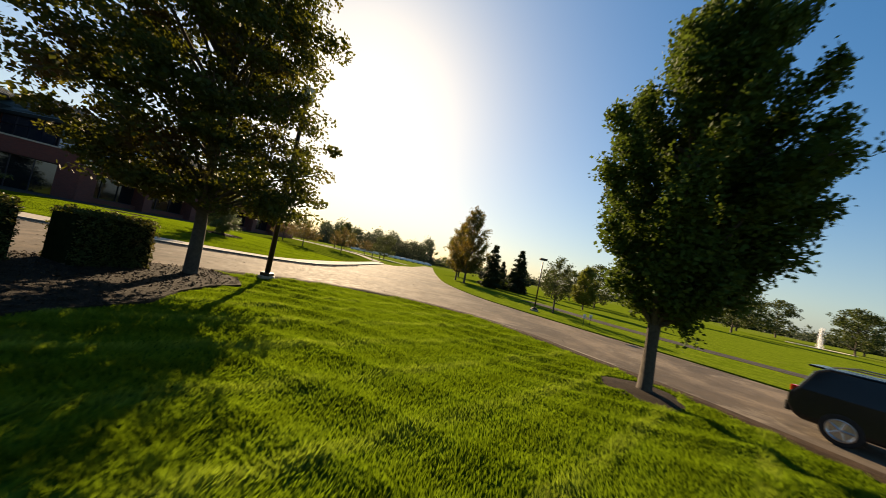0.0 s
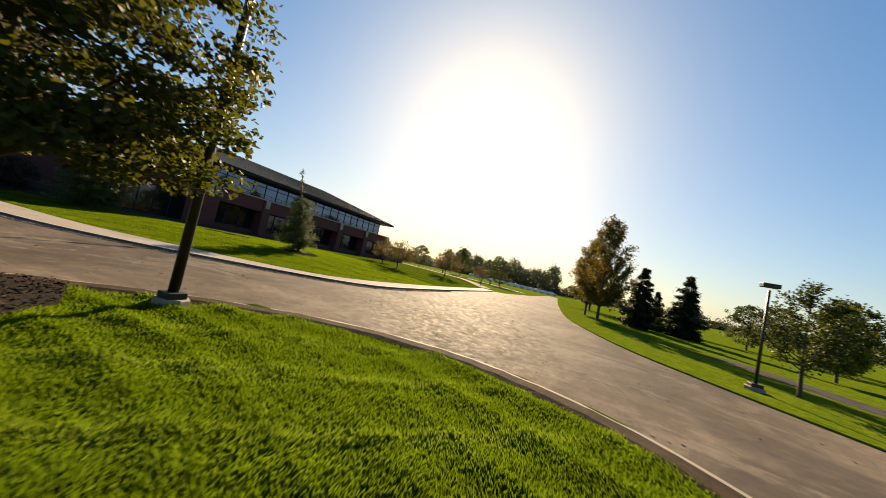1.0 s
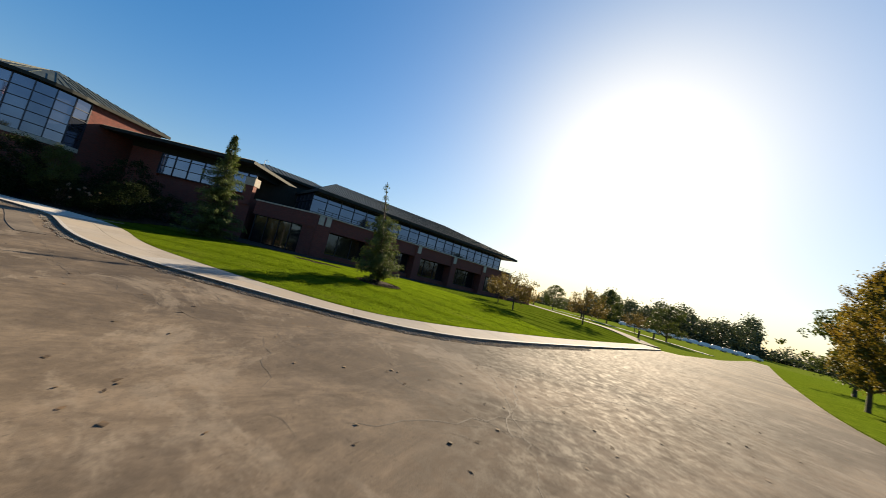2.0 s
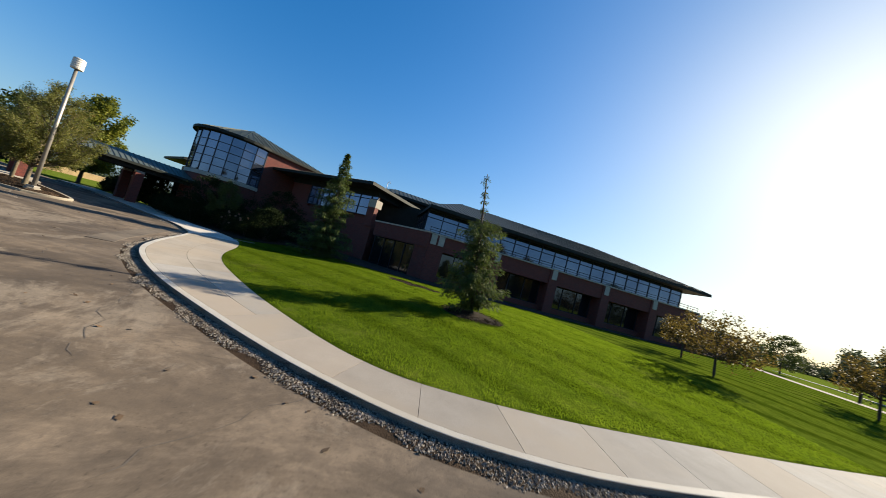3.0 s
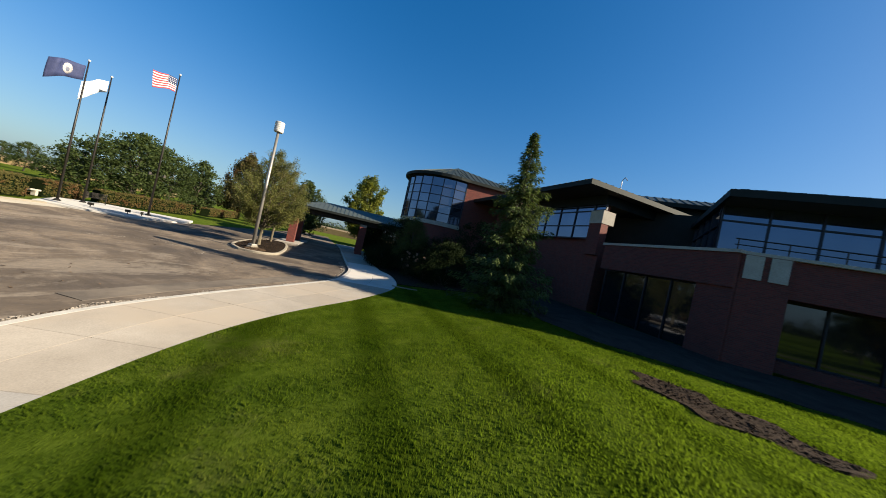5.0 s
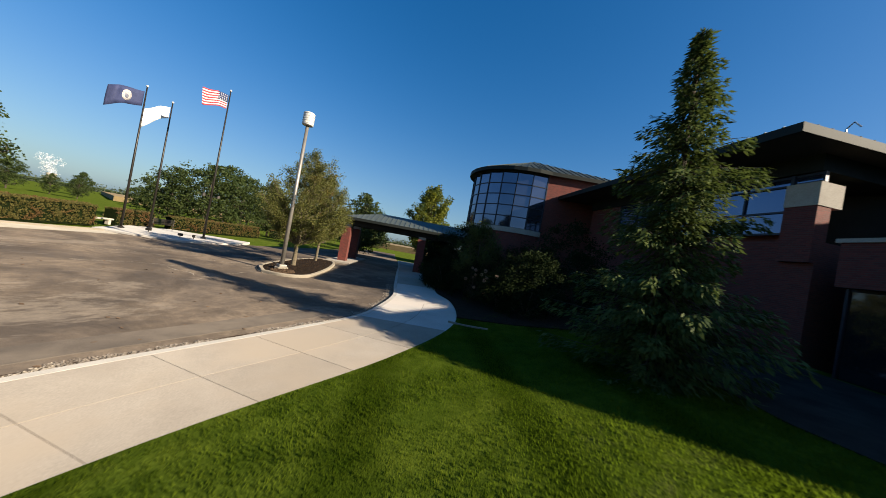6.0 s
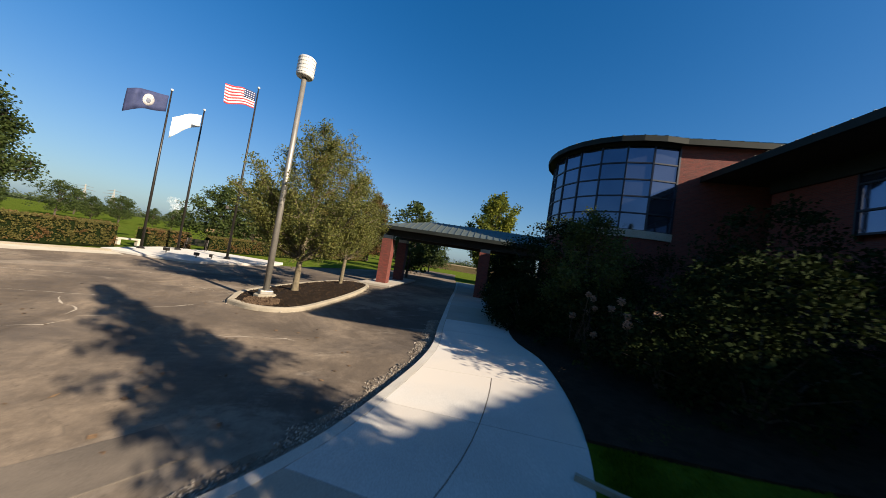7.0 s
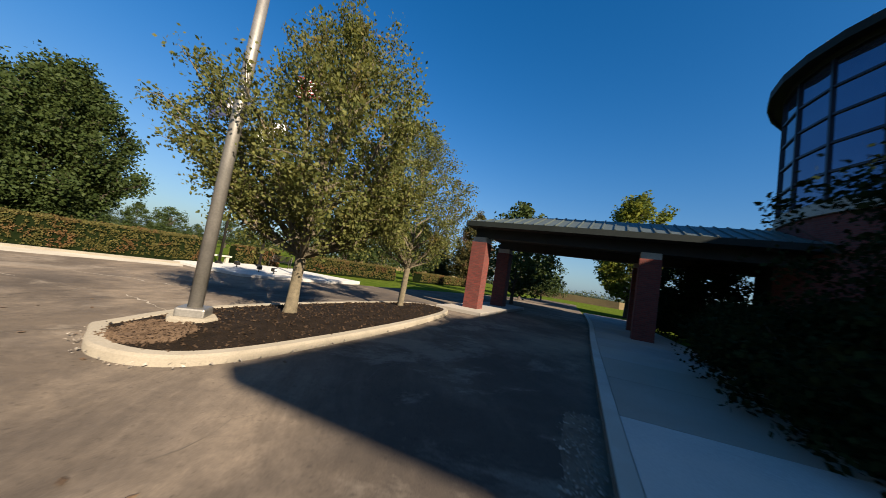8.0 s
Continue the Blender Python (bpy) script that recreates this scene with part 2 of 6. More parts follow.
MULCH = surface("dark bark mulch", (0.0204, 0.0136, 0.00884), (0.0408, 0.0272, 0.0177), 5.0, 0.95, fine=30.0, bumps=1.0, depth=0.04, island=0.4, spec=0.1)
SOIL = surface("dry gutter soil", (0.0944, 0.0687, 0.047), (0.173, 0.133, 0.0944), 3.0, 0.95, fine=40.0, bumps=0.8)
GRAVEL = surface("broken gravel", (0.17, 0.14, 0.115), (0.399, 0.348, 0.285), 2.0, 0.9, fine=25.0, bumps=0.4, island=0.5)
ROOF = surface("dark green standing seam metal", (0.028, 0.038, 0.033), (0.045, 0.056, 0.048), 0.8, 0.55, 0.0, fine=12.0, bumps=0.08, spec=0.25)
CANOPY_ROOF = surface("grey green standing seam metal", (0.0723, 0.0892, 0.0808), (0.0978, 0.115, 0.102), 0.8, 0.5, 0.1, fine=12.0, bumps=0.08, spec=0.35)
FASCIA = surface("dark fascia metal", (0.014, 0.018, 0.016), (0.022, 0.026, 0.024), 1.0, 0.65, 0.0, fine=20.0, bumps=0.05, spec=0.15)
# colour kept very dark to carry the shade under eaves and canopy
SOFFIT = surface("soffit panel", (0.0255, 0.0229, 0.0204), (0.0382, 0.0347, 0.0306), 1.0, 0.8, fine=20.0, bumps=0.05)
STONE = surface("pale cast stone", (0.425, 0.374, 0.306), (0.51, 0.459, 0.383), 2.0, 0.85, fine=30.0, bumps=0.15)
MULLION = surface("blue black window frame", (0.01, 0.014, 0.026), (0.018, 0.022, 0.035), 2.0, 0.4, 0.4, fine=20.0, bumps=0.0)
GALV = surface("weathered pole metal", (0.26, 0.24, 0.21), (0.36, 0.33, 0.29), 2.0, 0.5, 0.6, fine=30.0, bumps=0.05)
BRONZE = surface("dark bronze pole", (0.0255, 0.0213, 0.017), (0.0425, 0.0357, 0.0289), 2.0, 0.45, 0.5, fine=30.0, bumps=0.05)
WHITE = surface("white lamp housing", (0.561, 0.544, 0.51), (0.646, 0.629, 0.595), 3.0, 0.4, fine=20.0, bumps=0.03)
BARK = surface("grey brown bark", (0.051, 0.0382, 0.0272), (0.102, 0.0765, 0.0553), 9.0, 0.95, fine=45.0, bumps=0.9, depth=0.03)
PALEBARK = surface("olive tan bark", (0.1, 0.08, 0.05), (0.19, 0.152, 0.095), 9.0, 0.9, fine=45.0, bumps=0.7, depth=0.02)
L_MAPLE = foliage("maple leaves", (0.022, 0.034, 0.0075), (0.048, 0.055, 0.0125), (0.17, 0.175, 0.0135), 0.27, (0.5, 0.54, (0.085, 0.036, 0.016)))
L_OVAL = foliage("dark glossy leaves", (0.0255, 0.051, 0.0102), (0.0553, 0.085, 0.017), (0.153, 0.212, 0.0255), 0.22, gloss=(0.7, 0.07))
L_PEAR = foliage("olive leaves", (0.05, 0.066, 0.018), (0.165, 0.16, 0.05), (0.26, 0.245, 0.04), 0.38, (0.9, 0.62, (0.17, 0.1, 0.03)))
L_GREEN = foliage("summer leaves", (0.023, 0.038, 0.0105), (0.05, 0.066, 0.018), (0.12, 0.148, 0.022), 0.22)
L_YELLOW = foliage("yellowing leaves", (0.075, 0.1, 0.017), (0.165, 0.17, 0.026), (0.28, 0.28, 0.028), 0.3, (0.3, 0.5, (0.045, 0.07, 0.018)))
L_RED = foliage("russet and olive leaves", (0.05, 0.052, 0.018), (0.092, 0.078, 0.026), (0.16, 0.13, 0.022), 0.25, (0.3, 0.52, (0.1, 0.048, 0.024)))
L_ORANGE = foliage("orange leaves", (0.12, 0.085, 0.018), (0.18, 0.115, 0.022), (0.27, 0.17, 0.018), 0.32, (0.22, 0.37, (0.051, 0.0723, 0.017)))
L_CRAB = foliage("thin olive brown leaves", (0.0595, 0.051, 0.0187), (0.102, 0.0723, 0.0272), (0.204, 0.145, 0.0255), 0.3)
L_CONIFER = foliage("dark conifer needles", (0.0153, 0.0268, 0.00918), (0.0344, 0.0497, 0.0168), (0.0536, 0.0765, 0.0153), 0.15)
L_SPRUCE = foliage("spruce needles", (0.036, 0.06, 0.018), (0.105, 0.132, 0.038), (0.12, 0.16, 0.034), 0.25)
L_HEDGE = foliage("clipped hedge leaves", (0.078, 0.074, 0.024), (0.145, 0.122, 0.038), (0.215, 0.175, 0.034), 0.3, (0.9, 0.49, (0.16, 0.085, 0.038)))
# near-black green: the building's shade is put into these leaf colours
L_SHRUB = foliage("shade-darkened shrub leaves", (0.0095, 0.0165, 0.0058), (0.022, 0.031, 0.0098), (0.03, 0.042, 0.009), 0.07, gloss=(0.85, 0.04))
L_BOX = foliage("hedge leaves", (0.0255, 0.0425, 0.0127), (0.0638, 0.0723, 0.0221), (0.17, 0.145, 0.0255), 0.22, (1.0, 0.6, (0.128, 0.0595, 0.0255)))
# leaf-by-leaf mix towards yellow-green, painted as sun catching single leaves
L_SUNNED = foliage("dark leaves, some coloured as sunlit", (0.0213, 0.0382, 0.011), (0.0765, 0.0892, 0.0213), (0.17, 0.17, 0.0255), 0.2)
L_FLOWER = foliage("dried flower heads", (0.255, 0.153, 0.119), (0.357, 0.255, 0.187), (0.34, 0.255, 0.17), 0.25)
# paler and greyer than near leaves: distance haze mixed into the colour
L_FAR = foliage("distant leaves paled by haze", (0.045, 0.06, 0.036), (0.075, 0.092, 0.05), (0.085, 0.102, 0.034), 0.15)


def glass_material(name, a, b):
    m = bpy.data.materials.new(name)
    m.use_nodes = True
    nt = m.node_tree
    p = nt.nodes["Principled BSDF"]
    col = mix_rgb(nt, ramp(nt, noise_tex(nt, 0.4, 2.0), 0.3, 0.7), a, b)
    nt.links.new(col, p.inputs["Base Color"])
    p.inputs["Metallic"].default_value, p.inputs["Roughness"].default_value = 0.85, 0.04
    nt.links.new(bump(nt, noise_tex(nt, 0.9, 1.0), 0.05, 0.02), p.inputs["Normal"])
    return m


GLASS = glass_material("tinted reflective glass", (0.1, 0.125, 0.19), (0.14, 0.17, 0.24))
# same glass, darker: shade and tree reflections at ground level put into the tint
GLASS_DARK = glass_material("ground floor glass with darkened tint", (0.045, 0.05, 0.06), (0.07, 0.078, 0.09))


# ---- mesh helpers ----
class Build:
    """Collects verts and faces, with box-mapped UVs in metres, for one mesh."""

    def __init__(self):
        self.v, self.f = [], []

    def face_set(self, verts, faces):
        k = len(self.v)
        self.v += [tuple(p) for p in verts]
        self.f += [tuple(i + k for i in f) for f in faces]
        return self

    def box(self, c, s, m=None):
        x, y, z = (a / 2 for a in s)
        vs = [Vector((c[0] + i * x, c[1] + j * y, c[2] + k * z)) for i in (-1, 1) for j in (-1, 1) for k in (-1, 1)]
        if m:
            vs = [m @ p for p in vs]
        return self.face_set(vs, [(0, 1, 3, 2), (4, 6, 7, 5), (0, 4, 5, 1), (2, 3, 7, 6), (0, 2, 6, 4), (1, 5, 7, 3)])

    def span(self, lo, hi, m=None):
        return self.box([(a + b) / 2 for a, b in zip(lo, hi)], [b - a for a, b in zip(lo, hi)], m)

    def tube(self, path, radii, seg=8, cap=True):
        path = [Vector(p) for p in path]
        rings, vs, fs = [], [], []
        for i, p in enumerate(path):
            d = path[min(i + 1, len(path) - 1)] - path[max(i - 1, 0)]
            q = d.to_track_quat("Z", "Y")
            r = radii[i] if hasattr(radii, "__len__") else radii
            for j in range(seg):
                a = 2 * math.pi * j / seg
                vs.append(p + q @ Vector((r * math.cos(a), r * math.sin(a), 0)))
        for i in range(len(path) - 1):
            for j in range(seg):
                a, b = i * seg + j, i * seg + (j + 1) % seg
                fs.append((a, b, b + seg, a + seg))
        if cap:
            fs.append(tuple(range(seg))[::-1])
            fs.append(tuple(range((len(path) - 1) * seg, len(path) * seg)))
        return self.face_set(vs, fs)

    def lathe(self, c, profile, seg=16):
        vs, fs = [], []
        for r, z in profile:
            for j in range(seg):
                a = 2 * math.pi * j / seg
                vs.append((c[0] + r * math.cos(a), c[1] + r * math.sin(a), c[2] + z))
        for i in range(len(profile) - 1):
            for j in range(seg):
                a, b = i * seg + j, i * seg + (j + 1) % seg
                fs.append((a, b, b + seg, a + seg))
        fs.append(tuple(range(seg))[::-1])
        fs.append(tuple(range((len(profile) - 1) * seg, len(profile) * seg)))
        return self.face_set(vs, fs)

    def prism(self, outline, z0, z1):
        n = len(outline)
        vs = [(x, y, z0) for x, y in outline] + [(x, y, z1) for x, y in outline]
        fs = [tuple(range(n))[::-1], tuple(range(n, 2 * n))] + [(i, (i + 1) % n, (i + 1) % n + n, i + n) for i in range(n)]
        return self.face_set(vs, fs)

    def plate(self, corners, thick):
        """A slab under the polygon of 3D corners."""
        n = len(corners)
        vs = [Vector(p) for p in corners] + [Vector(p) - Vector((0, 0, thick)) for p in corners]
        return self.face_set(vs, [tuple(range(n)), tuple(range(n, 2 * n))[::-1]] + [(i, i + n, (i + 1) % n + n, (i + 1) % n) for i in range(n)])

    def mesh(self, name, mat, smooth=False, fix=True):
        me = bpy.data.meshes.new(name)
        me.from_pydata(self.v, [], self.f)
        if fix:
            bm = bmesh.new()
            bm.from_mesh(me)
            bmesh.ops.recalc_face_normals(bm, faces=bm.faces)
            bm.to_mesh(me)
            bm.free()
        uv = me.uv_layers.new(name="UVMap")
        for poly in me.polygons:
            nx, ny = poly.normal[:2]
            flat = math.hypot(nx, ny)
            tx, ty = (-ny / flat, nx / flat) if flat > 0.5 else (1, 0)
            for li in poly.loop_indices:
                p = me.vertices[me.loops[li].vertex_index].co
                uv.data[li].uv = (p.x * tx + p.y * ty, p.z) if flat > 0.5 else (p.x, p.y)
        me.materials.append(mat)
        if smooth:
            me.polygons.foreach_set("use_smooth", [True] * len(me.polygons))
        me.update()
        return me


def thing(name, loc, label, category, group="", kind=""):
    ob = new(name)
    ob.empty_display_size = 0.2
    ob.location = loc
    return tagged(ob, label, category, group, kind)


def part(name, b, mat, parent, label="", smooth=False, bevel=0.0, world_space=False):
    """One mesh under a thing or a part. b: a Build or a mesh."""
    me = b.mesh(name, mat, smooth) if isinstance(b, Build) else b
    ob = new(name, me)
    ob.parent = parent
    if world_space and parent.parent is None:
        ob.matrix_parent_inverse = Matrix.Translation(-parent.location)
    if label:
        ob["label"] = label
    if bevel:
        mod = ob.modifiers.new("edge", "BEVEL")
        mod.width, mod.segments, mod.limit_method = bevel, 2, "ANGLE"
    return ob


def single(name, b, mat, label, category="", group="", kind="", smooth=False, bevel=0.0):
    ob = new(name, b.mesh(name, mat, smooth) if isinstance(b, Build) else b)
    if bevel:
        mod = ob.modifiers.new("edge", "BEVEL")
        mod.width, mod.segments, mod.limit_method = bevel, 2, "ANGLE"
    return tagged(ob, label, category, group, kind)


def raw_mesh(name, verts, corners, mat):
    """A mesh of loose faces with the same number of corners each, from an array of vertices."""
    n = len(verts) // corners
    me = bpy.data.meshes.new(name)
    me.vertices.add(n * corners)
    me.vertices.foreach_set("co", np.asarray(verts, dtype=np.float32).ravel())
    me.loops.add(n * corners)
    me.loops.foreach_set("vertex_index", np.arange(n * corners, dtype=np.int32))
    me.polygons.add(n)
    me.polygons.foreach_set("loop_start", np.arange(0, n * corners, corners, dtype=np.int32))
    me.update(calc_edges=True)
    me.materials.append(mat)
    return me


# ---- the lie of the land ----
def gz(x, y=0.0):
    """Height of the paving: level to the east, rising westward."""
    if x > -46.0:
        return 0.1 + 0.01125 * (-x + math.sqrt(x * x + 16.0))
    return 0.1 + 0.01125 * (46.0 + math.sqrt(46.0 ** 2 + 16.0))


def spline(knots, steps=5):
    """Catmull-Rom through the knots."""
    k = [Vector(p) for p in knots]
    k = [k[0] * 2 - k[1]] + k + [k[-1] * 2 - k[-2]]
    out = []
    for i in range(1, len(k) - 2):
        a, b, c, d = k[i - 1:i + 3]
        for s in range(steps):
            t = s / steps
            out.append(0.5 * (2 * b + (c - a) * t + (2 * a - 5 * b + 4 * c - d) * t * t + (3 * b - a - 3 * c + d) * t ** 3))
    return [tuple(p) for p in out] + [tuple(k[-2])]


def inside(poly, xs, ys):
    res = np.zeros(len(xs), bool)
    n = len(poly)
    for i in range(n):
        (x0, y0), (x1, y1) = poly[i][:2], poly[(i + 1) % n][:2]
        if y0 == y1:
            continue
        res ^= ((y0 > ys) != (y1 > ys)) & (xs < (x1 - x0) * (ys - y0) / (y1 - y0) + x0)
    return res


def away(line, xs, ys):
    """Distance of points from a polyline."""
    best = np.full(len(xs), 1e9)
    for (x0, y0), (x1, y1) in zip(line, line[1:]):
        dx, dy = x1 - x0, y1 - y0
        t = np.clip(((xs - x0) * dx + (ys - y0) * dy) / (dx * dx + dy * dy + 1e-9), 0, 1)
        best = np.minimum(best, np.hypot(xs - x0 - t * dx, ys - y0 - t * dy))
    return best


def sheet(name, outline, height, step, mat, skirt=0.3):
    """A ground sheet inside an outline, following height(x, y), with a short skirt down its edge."""
    from mathutils import geometry
    n = len(outline)
    xs, ys = np.array(outline).T
    gx, gy = np.meshgrid(np.arange(xs.min(), xs.max(), step), np.arange(ys.min(), ys.max(), step))
    gx, gy = gx.ravel(), gy.ravel()
    keep = inside(outline, gx, gy)
    gx, gy = gx[keep], gy[keep]
    keep = away(list(outline) + [outline[0]], gx, gy) > step * 0.3
    pts = [Vector(p) for p in outline] + [Vector(p) for p in zip(gx[keep], gy[keep])]
    vs, _, fs, *_ = geometry.delaunay_2d_cdt(pts, [], [tuple(range(n))], 1, 1e-4)
    b = Build()
    b.v = [(p.x, p.y, height(p.x, p.y)) for p in vs]
    b.f = [tuple(f) for f in fs]
    if skirt:
        b2 = [(x, y, height(x, y)) for x, y in outline] + [(x, y, height(x, y) - skirt) for x, y in outline]
        b.face_set(b2, [(i, i + n, (i + 1) % n + n, (i + 1) % n) for i in range(n)])
    me = b.mesh(name, mat, fix=False)
    bm = bmesh.new()
    bm.from_mesh(me)
    for f in bm.faces:
        f.normal_update()
        if f.normal.z < -0.1:
            f.normal_flip()
        if f.normal.z > 0.2:
            f.smooth = True
    bm.to_mesh(me)
    bm.free()
    return me


def sweep(line, section, height):
    """A strip along a line: section is (offset to the left of the line, height over the ground) points, closed."""
    b = Build()
    n, k = len(line), len(section)
    vs = []
    for i, p in enumerate(line):
        a, c = Vector(line[max(i - 1, 0)]), Vector(line[min(i + 1, n - 1)])
        d = (c - a).normalized()
        nx, ny = -d.y, d.x
        for o, h in section:
            vs.append((p[0] + nx * o, p[1] + ny * o, height(p[0], p[1]) + h))
    fs = [(i * k + j, i * k + (j + 1) % k, (i + 1) * k + (j + 1) % k, (i + 1) * k + j) for i in range(n - 1) for j in range(k)]
    fs += [tuple(range(k)), tuple(range((n - 1) * k, n * k))]
    return b.face_set(vs, fs)


rng = np.random.default_rng(7)


def blades(name, poly, height, density, mat, size=(0.035, 0.075), width=0.011, region=None, keepout=(), margin=0.0, holes=(), rows=None):
    """Grass: single bent blades scattered inside a polygon."""
    xs, ys = np.array(poly).T
    x0, x1, y0, y1 = region or (xs.min(), xs.max(), ys.min(), ys.max())
    n = int((x1 - x0) * (y1 - y0) * density)
    px, py = rng.uniform(x0, x1, n), rng.uniform(y0, y1, n)
    keep = inside(poly, px, py)
    if margin:
        keep &= away(list(poly) + [poly[0]], px, py) > margin * rng.uniform(0.75, 1.25, n)
    for hole in holes:
        keep &= ~inside(hole, px, py)
    for cx, cy, r in keepout:
        keep &= np.hypot(px - cx, py - cy) > r
    px, py = px[keep], py[keep]
    n = len(px)
    pz = height(px, py)
    a = rng.uniform(0, 2 * math.pi, n)
    tuft = 0.5 + 0.5 * np.sin(px * 5.1 + 2.3 * np.sin(py * 3.7)) * np.sin(py * 4.3 + 1.9 * np.sin(px * 2.9))
    wave = 0.5 + 0.5 * np.sin((px * 0.45 + py * 1.5) * 2.1 + 2.0 * np.sin(px * 0.6) + 1.3 * np.sin(py * 0.9 + px * 0.5))
    fine = 0.5 + 0.5 * np.sin(px * 19.0 + 3.1 * np.sin(py * 7.3)) * np.sin(py * 17.0 + 2.7 * np.sin(px * 8.1))
    h = rng.uniform(*size, n) * (0.42 + 0.4 * tuft + 0.4 * wave + 0.3 * fine)
    if rows:
        ang, gap, start = rows
        across = -px * math.sin(ang) + py * math.cos(ang) - start + 0.1 * np.sin(px * 1.7 + 0.8 * py) + 0.05 * np.sin(px * 4.1 - 3.3 * py)
        near = (across + gap / 2) % gap - gap / 2
        h = rng.uniform(*size, n) * (0.5 + 0.22 * tuft + 0.2 * wave + 0.14 * fine + 0.8 * np.exp(-(near / 0.12) ** 2) * (0.35 + 0.65 * tuft) - 0.16 * np.exp(-((near + 0.3) / 0.16) ** 2))
    swirl = 2.2 * np.sin(px * 1.9 + 1.3 * np.sin(py * 2.3)) + 2.0 * np.sin(py * 2.7 + 1.1 * np.sin(px * 3.1))
    lean = (rng.normal(0, 0.4, (n, 2)) + 0.38 * np.stack([np.cos(swirl), np.sin(swirl)], 1)) * h[:, None]
    w = width * rng.uniform(0.7, 1.4, n)
    dx, dy = np.cos(a) * w, np.sin(a) * w
    v = np.empty((n, 3, 3))
    v[:, 0] = np.stack([px - dx, py - dy, pz - 0.02], 1)
    v[:, 1] = np.stack([px + dx, py + dy, pz - 0.02], 1)
    v[:, 2] = np.stack([px + lean[:, 0], py + lean[:, 1], pz + h], 1)
    return raw_mesh(name, v.reshape(-1, 3), 3, mat)


def gz_np(x, y):
    x = np.maximum(x, -46.0)
    return 0.1 + 0.01125 * (-x + np.sqrt(x * x + 16.0))
# ---- ground, road, lawns, walk ----
WALK_OUT = [(-10.8, 63), (-10.2, 42), (-10.1, 30.5), (-10.7, 26.2), (-12.3, 23.4), (-15.0, 20.5), (-17.7, 18.1), (-20.8, 16.1), (-24, 15),
            (-28, 14.1), (-30.6, 13.4), (-32.6, 12.2), (-34.7, 10.55), (-36.75, 8.3), (-41.8, 2.85), (-46.1, -1.7), (-53, -9.4)]
WALK_IN = [(-12.6, 63), (-11.7, 42), (-11.9, 31), (-12.45, 26.5), (-13.55, 24.15), (-16.4, 21.8), (-19.2, 20.0), (-22.2, 18.4), (-25, 17.5),
           (-29, 16.8), (-32.4, 15.8), (-34.7, 14.5), (-37, 12.3), (-38.6, 9.9), (-44.2, 5), (-48.5, 0.3), (-55.4, -7.4)]
walk_out, walk_in = spline(WALK_OUT, 6), spline(WALK_IN, 6)
ISLAND = [(20, -16), (13.5, -3), (10.2, 4), (8.2, 8.8), (5.6, 13.2), (3.7, 15.6), (2.2, 16.9), (0.2, 17.7), (-2.0, 17.9), (-4.9, 17.1),
          (-7.4, 15.4), (-9.4, 13.2), (-10.8, 10.6), (-12.4, 6.0), (-13.6, 0.0), (-14.2, -8), (-14.5, -16)]
island_edge = spline(ISLAND, 5)
EAST = [(-3.0, 150), (-1.2, 90), (0.0, 62), (1.2, 44), (3.9, 32), (6.8, 26.2), (10.0, 21.6), (13.4, 17.2), (17.5, 11), (24, 0), (32, -16)]
east_edge = spline(EAST, 4)


def ground_height(x, y):
    r = math.hypot(x + 15, y - 10)
    return gz(x) - 0.07 + 0.012 * max(0.0, r - 130) * (0.6 + 0.4 * math.sin(math.atan2(y, x) * 3)) * 0.25


def build_ground():
    b = Build()
    rings = [0, 15, 30, 45, 60, 80, 110, 150, 210, 300, 450, 700, 1100, 1800, 3000]
    seg = 64
    for i, r in enumerate(rings):
        for j in range(seg):
            a = 2 * math.pi * j / seg
            x, y = -15 + r * math.cos(a), 10 + r * math.sin(a)
            b.v.append((x, y, ground_height(x, y)))
    for i in range(len(rings) - 1):
        for j in range(seg):
            k = (j + 1) % seg
            b.f.append((i * seg + j, (i + 1) * seg + j, (i + 1) * seg + k, i * seg + k))
    me = b.mesh("ground", FIELD, True)
    return tagged(new("ground", me), "wide flat green field with thin dry patches", "ground", kind="structure")


build_ground()
LOT_FAR = [(-53, -9.4), (-62, -20), (-70, -29), (-66, -33), (-56, -24), (-48, -17), (-42, -13.5), (-37, -10.8), (-33, -9.2), (-29.5, -7.6), (-26.5, -10.8),
           (-23.5, -9.6), (-20.5, -8.8), (-15, -7.5), (-5, -9), (8, -20), (32, -24)]
road_outline = [(32, -16)] + [(x, y) for x, y in reversed(EAST[:-1])] + [(-6.5, 150), (-7.5, 90), (-9.5, 66)] + [(-11.6, 62), (-11, 42), (-11, 30.5), (-11.7, 26.4), (-13.2, 23.8), (-15.8, 21.2), (-18.4, 19), (-21.5, 17.2), (-24.5, 16.2), (-28.5, 15.4), (-31.5, 14.6), (-33.6, 13.3), (-35.8, 11.5), (-37.7, 9.3), (-43, 4), (-47.3, -0.7)] + LOT_FAR
road = single("road", sheet("road", road_outline, lambda x, y: gz(x), 2.5, ASPHALT, 0.0), ASPHALT, "worn brown-grey asphalt drive and forecourt with stains and cracks", "road", kind="structure")



